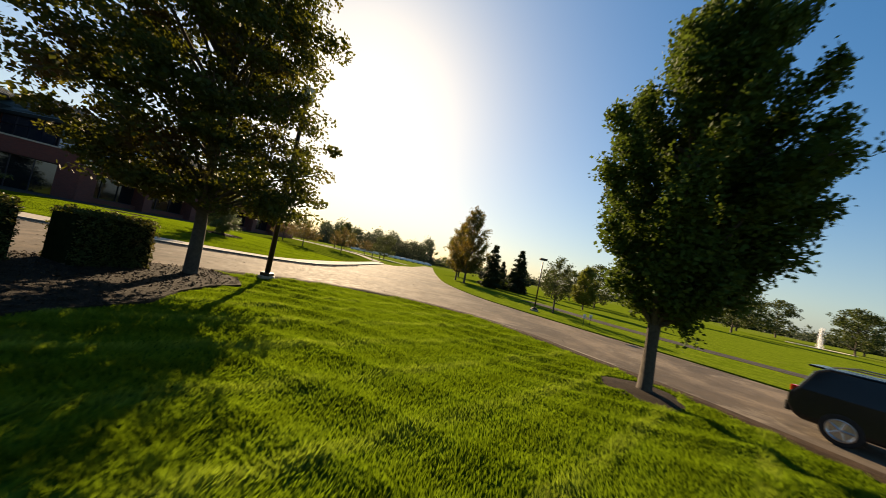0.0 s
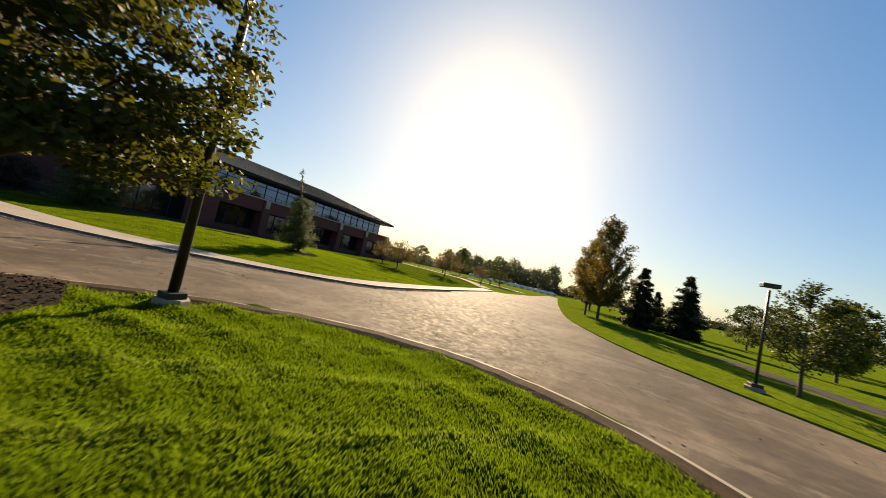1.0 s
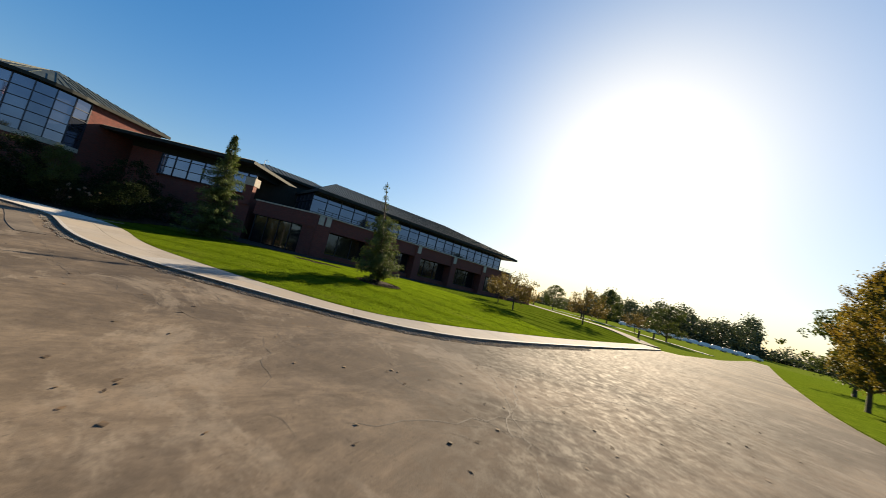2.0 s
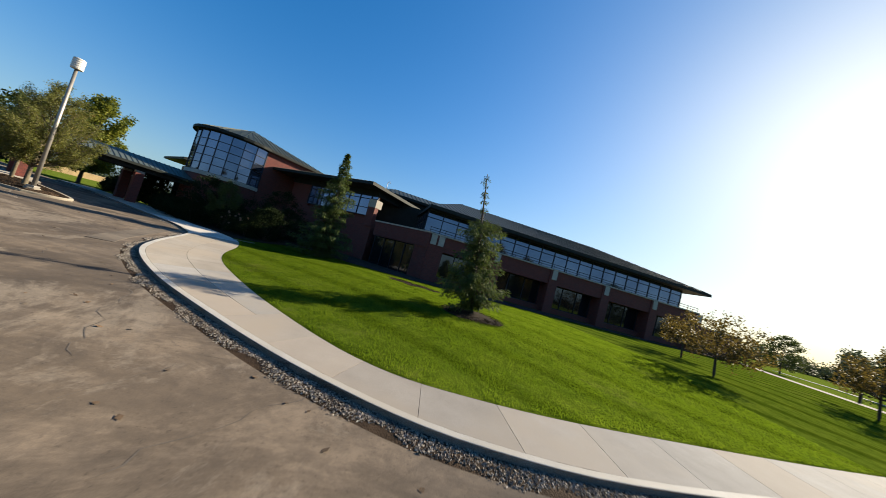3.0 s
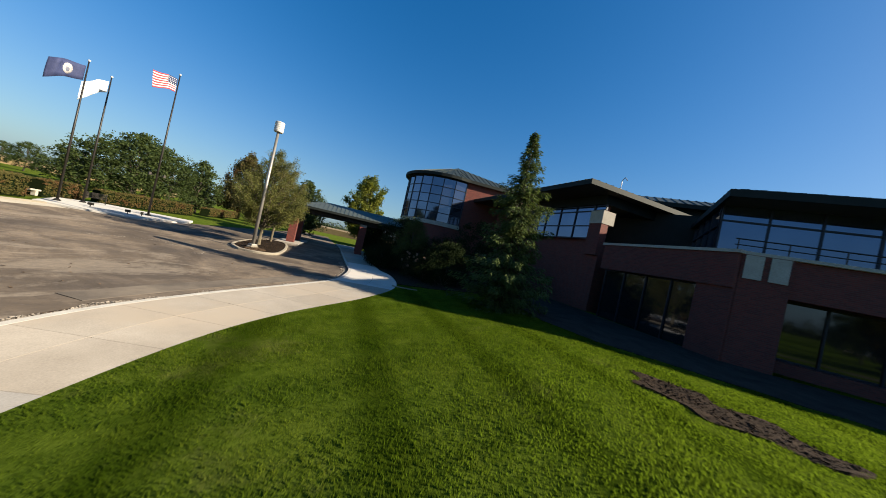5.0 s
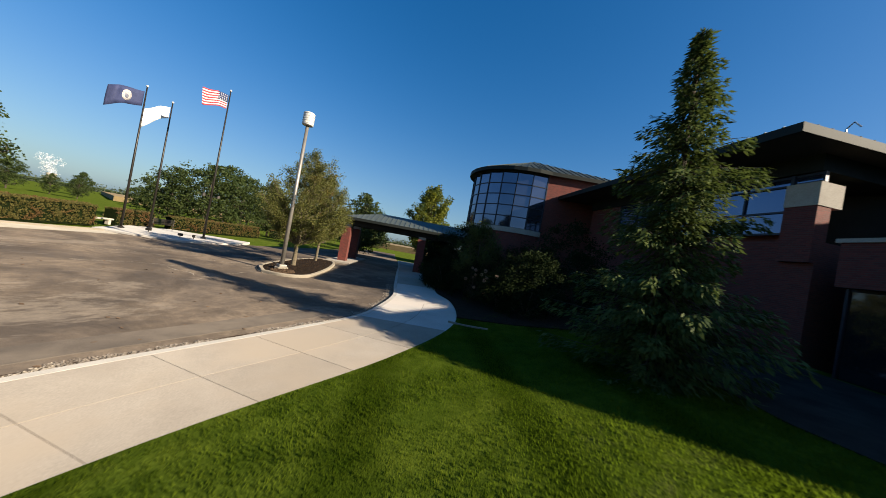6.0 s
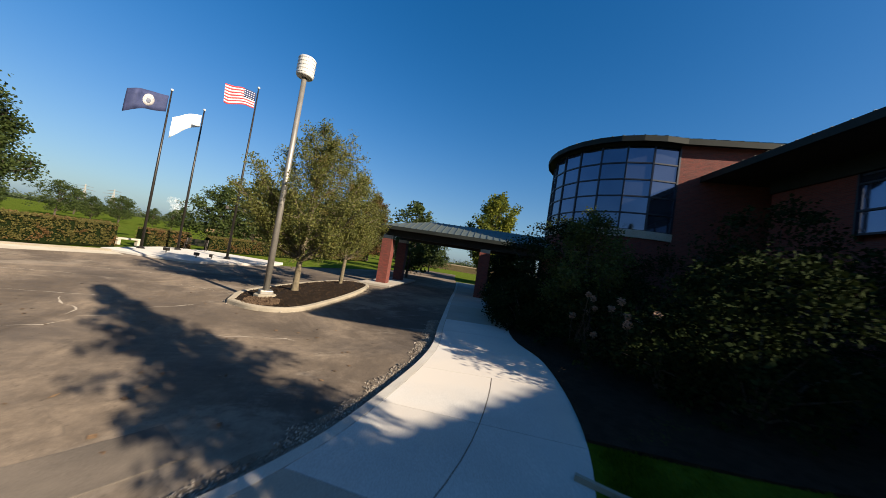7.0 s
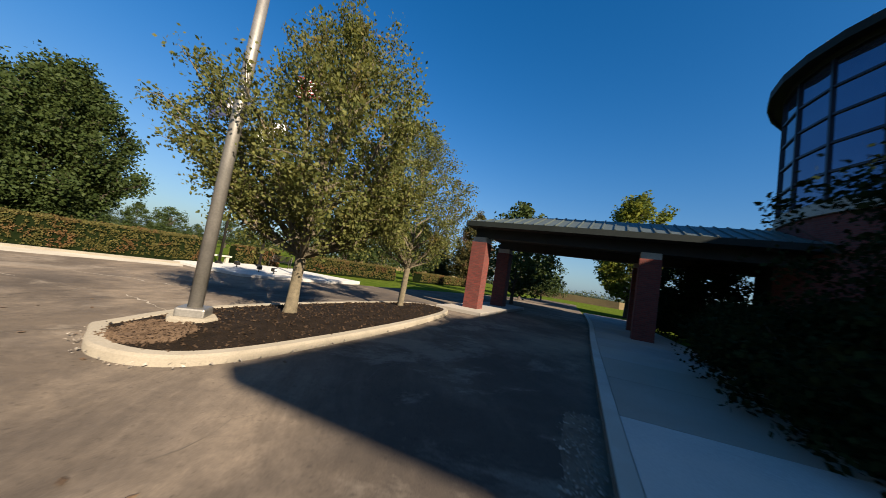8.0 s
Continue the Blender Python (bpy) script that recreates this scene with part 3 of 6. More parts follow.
def crack(x, y, heading, length, width, seed, mat=None):
    """A wandering seam of dark filler in the asphalt."""
    r = random.Random(seed)
    line = [(x, y)]
    for _ in range(int(length / 0.25)):
        turn = heading + r.uniform(-0.55, 0.55)
        x, y = x + 0.25 * math.cos(turn), y + 0.25 * math.sin(turn)
        line.append((x, y))
    b = Build()
    n = len(line)
    for i, q in enumerate(line):
        d = (Vector(line[min(i + 1, n - 1)]) - Vector(line[max(i - 1, 0)])).normalized()
        w = width * 0.33 * r.uniform(0.2, 1.3) * (1 if 0 < i < n - 1 else 0.2)
        b.v += [(q[0] - d.y * w, q[1] + d.x * w, gz(q[0]) + 0.004), (q[0] + d.y * w, q[1] - d.x * w, gz(q[0]) + 0.004)]
    b.f = [(2 * i, 2 * i + 1, 2 * i + 3, 2 * i + 2) for i in range(n - 1)]
    part("crack", b, mat or CRACK, road)


CRACK = surface("crack filler", (0.075, 0.06, 0.047), (0.11, 0.088, 0.068), 4.0, 0.9, fine=60.0, bumps=0.3)
crack_r = random.Random(12)
for cx, cy, ch, cl, cw in ((-2.6, 21.0, 2.3, 7, 0.025), (0.5, 19.0, 0.8, 6, 0.03), (1.8, 22.5, 1.9, 8, 0.02), (-5.0, 24.5, 1.5, 9, 0.03), (-7.5, 22.0, 0.4, 7, 0.022), (-4.0, 28.0, 1.2, 10, 0.025),
                           (-8.2, 27, 1.6, 12, 0.02), (-2.0, 32, 1.8, 12, 0.03), (-7.0, 19.4, 2.9, 6, 0.02), (-10.5, 19.0, 3.6, 7, 0.022), (-13.5, 16.5, 3.4, 8, 0.025), (-17.0, 13.0, 3.3, 9, 0.02),
                           (-28.4, 3.0, 3.9, 4, 0.03), (-27.2, 5.4, 4.6, 5, 0.025), (-24.0, 8.0, 3.6, 8, 0.02), (-33.0, 8.0, 3.9, 5, 0.02), (-24.5, -2.0, 0.6, 7, 0.02), (4.6, 24.0, -1.0, 9, 0.03), (7.0, 17.5, -1.1, 8, 0.02), (-1.0, 40, 1.6, 15, 0.035), (-6, 45, 1.4, 12, 0.03), (-7.2, 25.2, 0.9, 5, 0.05), (-8.6, 24.2, 1.2, 6, 0.04), (-6.4, 27.2, 2.4, 4, 0.045), (-4.6, 22.8, 2.0, 5, 0.05), (-9.8, 21.8, 2.6, 5, 0.04), (-12.0, 20.2, 3.5, 5, 0.035), (-5.8, 20.2, 1.2, 5, 0.04)):
    crack(cx, cy, ch, cl, cw, int(cx * 100))
for _ in range(40):
    cx, cy = crack_r.uniform(-30, 6), crack_r.uniform(4, 30)
    crack(cx, cy, crack_r.uniform(0, 6.28), crack_r.uniform(0.5, 2.2), 0.012, int(cx * 1000))

CRACK_PALE = surface("pale dusty crack", (0.3, 0.26, 0.21), (0.4, 0.35, 0.29), 5.0, 0.95, fine=60.0, bumps=0.2, spec=0.1)
for cx, cy, ch, cl, cw in ((-27.3, 4.2, 1.86, 2.4, 0.05), (-28.0, 6.4, 3.0, 0.7, 0.05), (-27.2, 7.2, 3.68, 1.1, 0.04), (-29.0, 5.6, 3.84, 1.3, 0.05), (-24.5, 3.2, 2.9, 4.0, 0.04), (-22.0, -1.0, 3.1, 5.0, 0.05), (-26.5, -2.4, 2.8, 3.5, 0.05), (-20.5, 5.6, 0.3, 3.5, 0.04), (-29.6, 1.2, 2.2, 2.5, 0.04), (-30.2, 8.2, 2.6, 2.0, 0.04)):
    crack(cx, cy, ch, cl, cw * 1.5, int(cx * 77), CRACK_PALE)

far_kerb = spline([(-2.0, -9.2), (-9.0, -7.9), (-15.0, -7.5), (-20.5, -8.8), (-23.5, -9.6), (-26.3, -10.6)], 4)
single("kerb", sweep(far_kerb, [(-0.02, -0.1), (-0.02, 0.11), (0.14, 0.125), (0.14, -0.1)], lambda x, y: gz(x)), KERB, "pale concrete kerb at the far side of the forecourt", "kerb", kind="structure")
single("concrete_apron", sweep(far_kerb, [(-0.02, 0.0), (-0.02, 0.016), (-3.9, 0.012), (-3.9, 0.0)], lambda x, y: gz(x)), APRON, "pale worn concrete gutter apron along the far kerb", "pavement", kind="structure")


def fallen_leaves(n, x0, x1, y0, y1, seed):
    r = np.random.default_rng(seed)
    xy = np.stack([r.uniform(x0, x1, n), r.uniform(y0, y1, n)], 1)
    keep = inside(road_outline, xy[:, 0], xy[:, 1]) & ~inside(island_edge, xy[:, 0], xy[:, 1]) & ~inside(walk_out + walk_in[::-1], xy[:, 0], xy[:, 1])
    xy = xy[keep]
    c = np.column_stack([xy, gz_np(xy[:, 0], xy[:, 1]) + 0.015])
    a = r.uniform(0, 6.28, len(c))
    u = np.column_stack([np.cos(a), np.sin(a), r.uniform(-0.3, 0.3, len(c))]) * r.uniform(0.03, 0.07, (len(c), 1))
    w = np.column_stack([-np.sin(a), np.cos(a), r.uniform(-0.2, 0.3, len(c))]) * r.uniform(0.02, 0.05, (len(c), 1))
    v = np.empty((len(c), 4, 3))
    v[:, 0], v[:, 1], v[:, 2], v[:, 3] = c - u, c + w, c + u, c - w
    single("fallen_leaves", raw_mesh("fallen_leaves", v.reshape(-1, 3), 4, LITTER), LITTER, "scattered dry brown leaves on the asphalt", "leaves", kind="stuff")


LITTER = surface("dry leaf litter", (0.0595, 0.034, 0.017), (0.17, 0.102, 0.051), 9.0, 0.9, fine=40.0, bumps=0.0, island=0.5)
fallen_leaves(1000, -34, 8, 2, 34, 91)

# concrete walk: one slab after another between its two edges
walk_thing = thing("pavement", (-20, 17, gz(-20)), "pale concrete walk of large slabs curving along the drive", "pavement", kind="structure")


def lerp_line(line, f):
    i = min(int(f), len(line) - 2)
    a, b = Vector(line[i]), Vector(line[i + 1])
    return a.lerp(b, f - i)


def build_walk():
    n = len(walk_out)
    f, stops = 0.0, [0.0]
    while f < n - 1:
        done = 0.0
        while done < 1.75 and f < n - 1:
            nf = min(f + 0.2, n - 1)
            done += (lerp_line(walk_out, nf) - lerp_line(walk_out, f)).length
            f = nf
        stops.append(f)
    for a, c in zip(stops, stops[1:]):
        if c - a < 0.05:
            continue
        out, inn = [], []
        for i in range(5):
            q = a + (c - a) * (0.003 + 0.994 * i / 4)
            o, p = lerp_line(walk_out, q), lerp_line(walk_in, q)
            d = (p - o).normalized()
            out.append(o + d * 0.19)
            inn.append(p)
        mid = len(out) // 2
        split = -33.5 < out[2].x < -15.3
        for lo, hi in (((0.0, 0.497), (0.503, 1.0)) if split else ((0.0, 1.0),)):
            ring = [o.lerp(p, lo) for o, p in zip(out, inn)] + [o.lerp(p, hi) for o, p in zip(out, inn)][::-1]
            b = Build().plate([(p.x, p.y, gz(p.x) + 0.14) for p in ring], 0.2)
            part("slab", b, CONCRETE_NEW if -36.9 < out[2].x < -31.5 else CONCRETE_TAN if -31.5 <= out[2].x < -18.5 else CONCRETE, walk_thing, world_space=True)


build_walk()
part("joint_bed", sheet("joint_bed", walk_out + walk_in[::-1], lambda x, y: gz(x) + 0.132, 3.0, SOIL, 0.2), SOIL, walk_thing, "dirt-filled slab joints", world_space=True)
single("kerb", sweep(walk_out, [(0.0, -0.2), (0.0, 0.125), (-0.015, 0.14), (-0.18, 0.146), (-0.18, -0.2)], lambda x, y: gz(x)), KERB_PALE, "pale concrete kerb along the walk", "kerb", kind="structure")
single("kerb", sweep(island_edge, [(0.0, -0.2), (0.0, 0.1), (0.02, 0.12), (0.15, 0.125), (0.15, -0.2)], lambda x, y: gz(x)), KERB, "weathered concrete kerb round the lawn", "kerb", kind="structure")
soil_line = [p for p in island_edge if p[1] > 2]
single("soil_strip", sweep(soil_line, [(0.14, 0.0), (0.16, 0.12), (0.3, 0.17), (0.72, 0.175), (0.86, 0.11), (0.86, 0.0)], lambda x, y: gz(x) + 0.012 * math.sin(7 * x + 3 * y)), TOPSOIL, "strip of bare soil and dead grass inside the kerb", "ground", kind="structure")
gl = [p for p in walk_out if -29 < p[0] < -9.8 and 13 < p[1] < 40]
single("gravel_strip", sweep(gl, [(-0.02, 0.035), (0.25, 0.02), (0.5, -0.012), (0.5, -0.05), (-0.02, -0.05)], lambda x, y: gz(x)), TOPSOIL, "bare dirt strip beside the kerb", "ground", kind="structure")


dl = [p for p in walk_out if -38.0 < p[0] < -28.6 and 6 < p[1] < 15]
single("dirt_strip", sweep(dl, [(-0.02, 0.03), (0.2, 0.022), (0.42, -0.008), (0.42, -0.05), (-0.02, -0.05)], lambda x, y: gz(x) + 0.01 * math.sin(5 * x + 4 * y)), SOIL, "dry dirt and leaf litter gathered beside the kerb", "ground", kind="structure")


PATCH = surface("dark asphalt patch", (0.095, 0.081, 0.068), (0.15, 0.124, 0.1), 1.2, 0.9, fine=50.0, bumps=0.4, spec=0.1, big=(0.5, (0.15, 0.125, 0.1)))
pl = [p for p in walk_out if -30.5 < p[0] < -21.5 and p[1] > 10]
single("asphalt_patch", sweep(pl, [(0.78, -0.02), (0.8, 0.006), (1.2, 0.009), (1.58, 0.006), (1.6, -0.02)], lambda x, y: gz(x) + 0.002 * math.sin(2 * x)), PATCH, "darker repaired asphalt band beside the gutter", "road", kind="structure")


def gravel(line, n, spread, name, label):
    pts = np.array(line)
    ks = rng.uniform(0, len(pts) - 1.001, n)
    i = ks.astype(int)
    a, b = pts[i], pts[i + 1]
    d = (b - a) / np.linalg.norm(b - a, axis=1)[:, None]
    o = spread[0] + (spread[1] - spread[0]) * rng.beta(1.2, 1.7, n) * (0.8 + 0.3 * np.sin(ks * 1.9) * np.sin(ks * 0.7 + 1))
    p = a + (b - a) * (ks - i)[:, None] + np.stack([-d[:, 1], d[:, 0]], 1) * o[:, None]
    q = rng.uniform(0.009, 0.03, n)
    c = np.column_stack([p, gz_np(p[:, 0], p[:, 1]) + 0.03 * (1 - o / 0.6) + q * 0.35])
    k = rng.normal(0, 1, (n, 4, 3))
    k = k / np.linalg.norm(k, axis=2)[:, :, None] * q[:, None, None] * np.array([1, 1, 0.75])
    t = c[:, None, :] + k
    V = np.stack([t[:, [0, 1, 2]], t[:, [0, 2, 3]], t[:, [0, 3, 1]], t[:, [1, 3, 2]]], 1)
    return single(name, raw_mesh(name, V.reshape(-1, 3), 3, GRAVEL), GRAVEL, label, "gravel", kind="stuff")


gravel(gl, 36000, (0.0, 0.56), "gravel", "loose broken grey stones along the kerb")
gravel(dl, 5000, (0.02, 0.5), "gravel", "loose grit and crumbs of dirt along the kerb")


def lawn_height(x, y):
    return float(lawn_np(np.array([x]), np.array([y]))[0])


def lawn_np(x, y):
    d = np.clip(away(walk_in[::2] + [walk_in[-1]], x, y) / 9.0, 0, 1)
    return gz_np(x, y) + 0.145 + 0.6 * d * d * (3 - 2 * d)


def isl_np(x, y):
    ridge = 1 - 2 * np.abs(np.sin((y + 0.16 * x) * 2.7 + 1.5 * np.sin(x * 0.5) + 0.9 * np.sin(y * 0.6 + x * 0.33)))
    return gz_np(x, y) + 0.125 + 0.05 * ridge * (0.6 + 0.4 * np.sin(x * 0.8 + y * 0.5)) + 0.025 * np.sin(x * 0.7) * np.sin(y * 0.5)


lawn_poly = walk_in[:79] + [(-41.0, 9.4), (-47.0, 13.5), (-46.5, 18), (-41, 25.5), (-36.5, 30), (-36, 63), (-37, 75), (-32, 71.6), (-20.4, 67.3), (-15.2, 65.3)]
single("lawn", sheet("lawn", lawn_poly, lawn_height, 1.5, TURF), TURF, "sunlit mown green lawn with mowing stripes", "lawn", kind="structure")
isl_poly = [tuple(p) for p in island_edge]
single("lawn", sheet("lawn", isl_poly, lambda x, y: float(isl_np(np.array([x]), np.array([y]))[0]) - 0.03, 0.45, TURF_B), TURF_B, "thick green lawn with wavy mowing lines", "lawn", kind="structure")
east_poly = east_edge + [(120, -16), (120, 150)]
single("lawn", sheet("lawn", east_poly, lambda x, y: gz(x) + 0.07, 6.0, PARK, 0.15), PARK, "open green parkland lawn across the drive", "lawn", kind="structure")
ISLE_MULCH = [(-10.6, 11.3), (-9.0, 12.9), (-7.5, 12.3), (-6.7, 11.3), (-6.9, 10.0), (-6.7, 8.6), (-6.2, 7.2), (-6.6, 4.0), (-7.0, 0), (-13.2, -2), (-12.4, 6)]
TORN = [(-28.5, 26.3), (-27.9, 26.5), (-27.4, 26.3), (-27.0, 27.1), (-26.4, 27.5), (-26.5, 28.3), (-26.1, 29.0), (-26.6, 29.7), (-27.1, 29.0), (-27.7, 28.9), (-27.8, 28.0), (-28.4, 27.7)]
BED = [(-42.6, 14.6), (-38.6, 18.7), (-36.0, 21.2), (-32.8, 23.4), (-31.3, 25.4), (-31.0, 28.0), (-30.7, 31.0), (-30.6, 38.0), (-31.4, 46.6), (-31.8, 62.0), (-33.2, 62.0), (-34.6, 40.0), (-35.0, 30.4), (-39.0, 26.0), (-41.2, 24.2), (-46.3, 18.6)]
MULCH_SPOTS = [(-20.1, 29.4, 1.6), (6.0, 8.7, 1.0)]
single("grass", blades("grass", lawn_poly, lawn_np, 1000, BLADES, (0.028, 0.055), 0.0125, region=(-37, -10, 15, 40), keepout=MULCH_SPOTS, holes=[TORN, BED], margin=0.07), BLADES, "mown grass blades on the lawn by the walk", "grass", kind="stuff")
single("grass", blades("grass", isl_poly, isl_np, 1400, BLADES_B, (0.035, 0.08), 0.0155, region=(-12, 9, 2.5, 18), keepout=MULCH_SPOTS, rows=(0.764, 1.73, 1.45), margin=0.78, holes=[ISLE_MULCH]), BLADES_B, "thick lush grass blades on the lawn", "grass", kind="stuff")


single("grass", blades("grass", isl_poly, isl_np, 240, BLADES_B, (0.05, 0.125), 0.036, region=(-14, 20, -15, 2.5), margin=0.78, holes=[ISLE_MULCH]), BLADES_B, "thick grass blades on the lawn by the drive", "grass", kind="stuff")


def mulch_disc(x, y, r, z, name, label):
    b = Build()
    n = 22
    rim = [(x + r * (1 + 0.12 * math.sin(3 * a + x) + 0.06 * math.sin(7 * a)) * math.cos(a), y + r * (1 + 0.12 * math.sin(3 * a + x)) * math.sin(a)) for a in [2 * math.pi * i / n for i in range(n)]]
    vs = [(x, y, z(x, y) + 0.09)] + [(x + (p - x) * 0.6, y + (q - y) * 0.6, z(p, q) + 0.06) for p, q in rim] + [(p, q, z(p, q) - 0.04) for p, q in rim]
    fs = [(0, 1 + i, 1 + (i + 1) % n) for i in range(n)] + [(1 + i, 1 + n + i, 1 + n + (i + 1) % n, 1 + (i + 1) % n) for i in range(n)]
    return single(name, b.face_set(vs, fs), MULCH, label, "mulch bed", kind="structure", smooth=True)


isl_h = lambda x, y: gz(x) + 0.12
mulch_disc(-20.1, 29.4, 1.65, lawn_height, "mulch_bed", "ring of dark mulch round a spruce trunk")
mulch_disc(6.0, 8.7, 1.12, isl_h, "mulch_bed", "ring of grey-brown mulch round a tree trunk")
single("mulch_bed", sheet("mulch_bed", spline(TORN + [TORN[0]], 4)[:-1], lambda x, y: lawn_height(x, y) + 0.035 + 0.03 * math.sin(6 * x + 2) * math.sin(5 * y), 0.16, TOPSOIL), TOPSOIL, "bare patch of dark torn-up soil in the lawn", "mulch bed", kind="structure")
single("mulch_bed", sheet("mulch_bed", ISLE_MULCH, lambda x, y: isl_h(x, y) + 0.06 + 0.02 * math.sin(5 * x) * math.sin(4 * y), 0.35, MULCH), MULCH, "dark mulch bed under a maple and clipped hedges", "mulch bed", kind="structure")
single("mulch_bed", sheet("mulch_bed", [(-35.6, 16.5), (-37.5, 19), (-41, 22), (-46.5, 17), (-47.2, 12), (-46.4, 4.2)] + [p for p in walk_in if -45.6 < p[0] < -34.3][::-1], lambda x, y: lawn_height(x, y) + 0.04, 0.8, MULCH), MULCH, "shaded mulch bed along the building", "mulch bed", kind="structure")


GRITBED = surface("dark grit bed", (0.024, 0.02, 0.017), (0.05, 0.042, 0.036), 1.6, 0.95, fine=30.0, bumps=0.7, spec=0.1, depth=0.02)
single("gravel_bed", sheet("gravel_bed", BED, lambda x, y: lawn_height(x, y) + 0.022 + 0.006 * math.sin(3 * x) * math.sin(2.3 * y), 0.8, GRITBED), GRITBED, "dark grit and mulch bed between the lawn and the building", "gravel bed", kind="structure")
single("edging", sweep(spline([(-33.4, 15.1), (-33.6, 15.7), (-34.0, 16.4)], 4), [(-0.03, -0.1), (-0.03, 0.06), (0.03, 0.06), (0.03, -0.1)], lawn_height), KERB, "thin pale edging between lawn and mulch", "edging", kind="structure")


def clods(poly, z, n, name, mat, label, size=(0.03, 0.09)):
    """Loose lumps lying inside an outline."""
    xs, ys = np.array(poly).T
    px, py = rng.uniform(xs.min(), xs.max(), n), rng.uniform(ys.min(), ys.max(), n)
    keep = inside(poly, px, py)
    V = []
    for x, y in zip(px[keep], py[keep]):
        q = rng.uniform(*size)
        c = np.array([x, y, z(x, y) + q * 0.35])
        k = rng.normal(0, 1, (4, 3))
        k = k / np.linalg.norm(k, axis=1)[:, None] * q * np.array([1, 1, 0.7])
        for f in ((0, 1, 2), (0, 2, 3), (0, 3, 1), (1, 3, 2)):
            V += [c + k[i] for i in f]
    single(name, raw_mesh(name, np.array(V), 3, mat), mat, label, "mulch", kind="stuff")


CHIPS = surface("bark chips", (0.0253, 0.0159, 0.0101), (0.0615, 0.0397, 0.0246), 4.0, 0.95, fine=30.0, bumps=0.0, island=0.6, spec=0.1)
clods(TORN, lambda x, y: lawn_height(x, y) + 0.045, 1600, "soil_clods", TOPSOIL, "loose dark soil clods on the torn patch", (0.015, 0.05))
clods(ISLE_MULCH, lambda x, y: isl_h(x, y) + 0.07, 9000, "bark_chips", CHIPS, "loose bark chips under the maple", (0.02, 0.06))

ring = [(-20.1 + 1.5 * math.cos(0.4 * k), 29.4 + 1.5 * math.sin(0.4 * k)) for k in range(16)]
clods(ring, lambda x, y: lawn_height(x, y) + 0.03, 2600, "bark_chips", CHIPS, "loose dark bark chips under the spruce", (0.015, 0.05))

# ---- trees ----
def leaf_cloud(centers, per, spread, size, flat=1.0, aspect=0.62):
    """Folded leaves round clump centres, as loose quads."""
    c = np.repeat(centers, per, axis=0)
    n = len(c)
    ball = rng.normal(0, 1, (n, 3))
    ball *= (rng.random(n) ** 0.42 / np.linalg.norm(ball, axis=1))[:, None] * 1.75
    p = c + ball * np.array([1, 1, flat]) * spread * np.repeat(rng.uniform(0.6, 1.3, (len(centers), 1)), per, axis=0)
    u = rng.normal(0, 1, (n, 3))
    u[:, 2] *= 0.7
    u /= np.linalg.norm(u, axis=1)[:, None]
    w = rng.normal(0, 1, (n, 3))
    w[:, 2] += 0.0
    w -= u * (w * u).sum(1)[:, None]
    w /= np.linalg.norm(w, axis=1)[:, None]
    s = size * rng.uniform(0.6, 1.3, n)[:, None]
    v = np.empty((n, 4, 3))
    v[:, 0] = p - u * s * 0.5
    v[:, 1] = p + w * s * 0.5 * aspect
    v[:, 2] = p + u * s * 0.5
    v[:, 3] = p - w * s * 0.5 * aspect
    return v.reshape(-1, 3)


def crown_points(n, base, top, radius, shape, lumps=0.25, seed=0, hollow=0.45):
    """Clump centres in a crown: shape gives the radius factor at the height share."""
    r = np.random.default_rng(seed)
    out = []
    ph = r.uniform(0, 6.28, 8)
    while len(out) < n:
        s = r.random()
        a = r.uniform(0, 2 * math.pi)
        lump = 1 + lumps * (math.sin(2 * a + ph[0] + 3 * s) * 0.5 + math.sin(3 * a + ph[1] - 7 * s) * 0.5 + math.sin(5 * a + ph[2] + 11 * s) * 0.45 + math.sin(9 * a + ph[3] + 17 * s) * 0.3)
        R = radius * shape(s) * lump
        q = R * (hollow + (1 - hollow) * r.random()) ** 0.8 if r.random() < 0.75 else R * math.sqrt(r.random())
        out.append((q * math.cos(a), q * math.sin(a), base + (top - base) * s + r.normal(0, 0.1)))
    return np.array(out)


OVAL = lambda s: max(0.05, math.sin(math.pi * min(1, (s * 0.93 + 0.07)) ** 0.8)) ** 0.75
ROUND = lambda s: max(0.05, 1 - (2 * s - 0.85) ** 2 * 0.78) ** 0.5 if s < 0.99 else 0.1


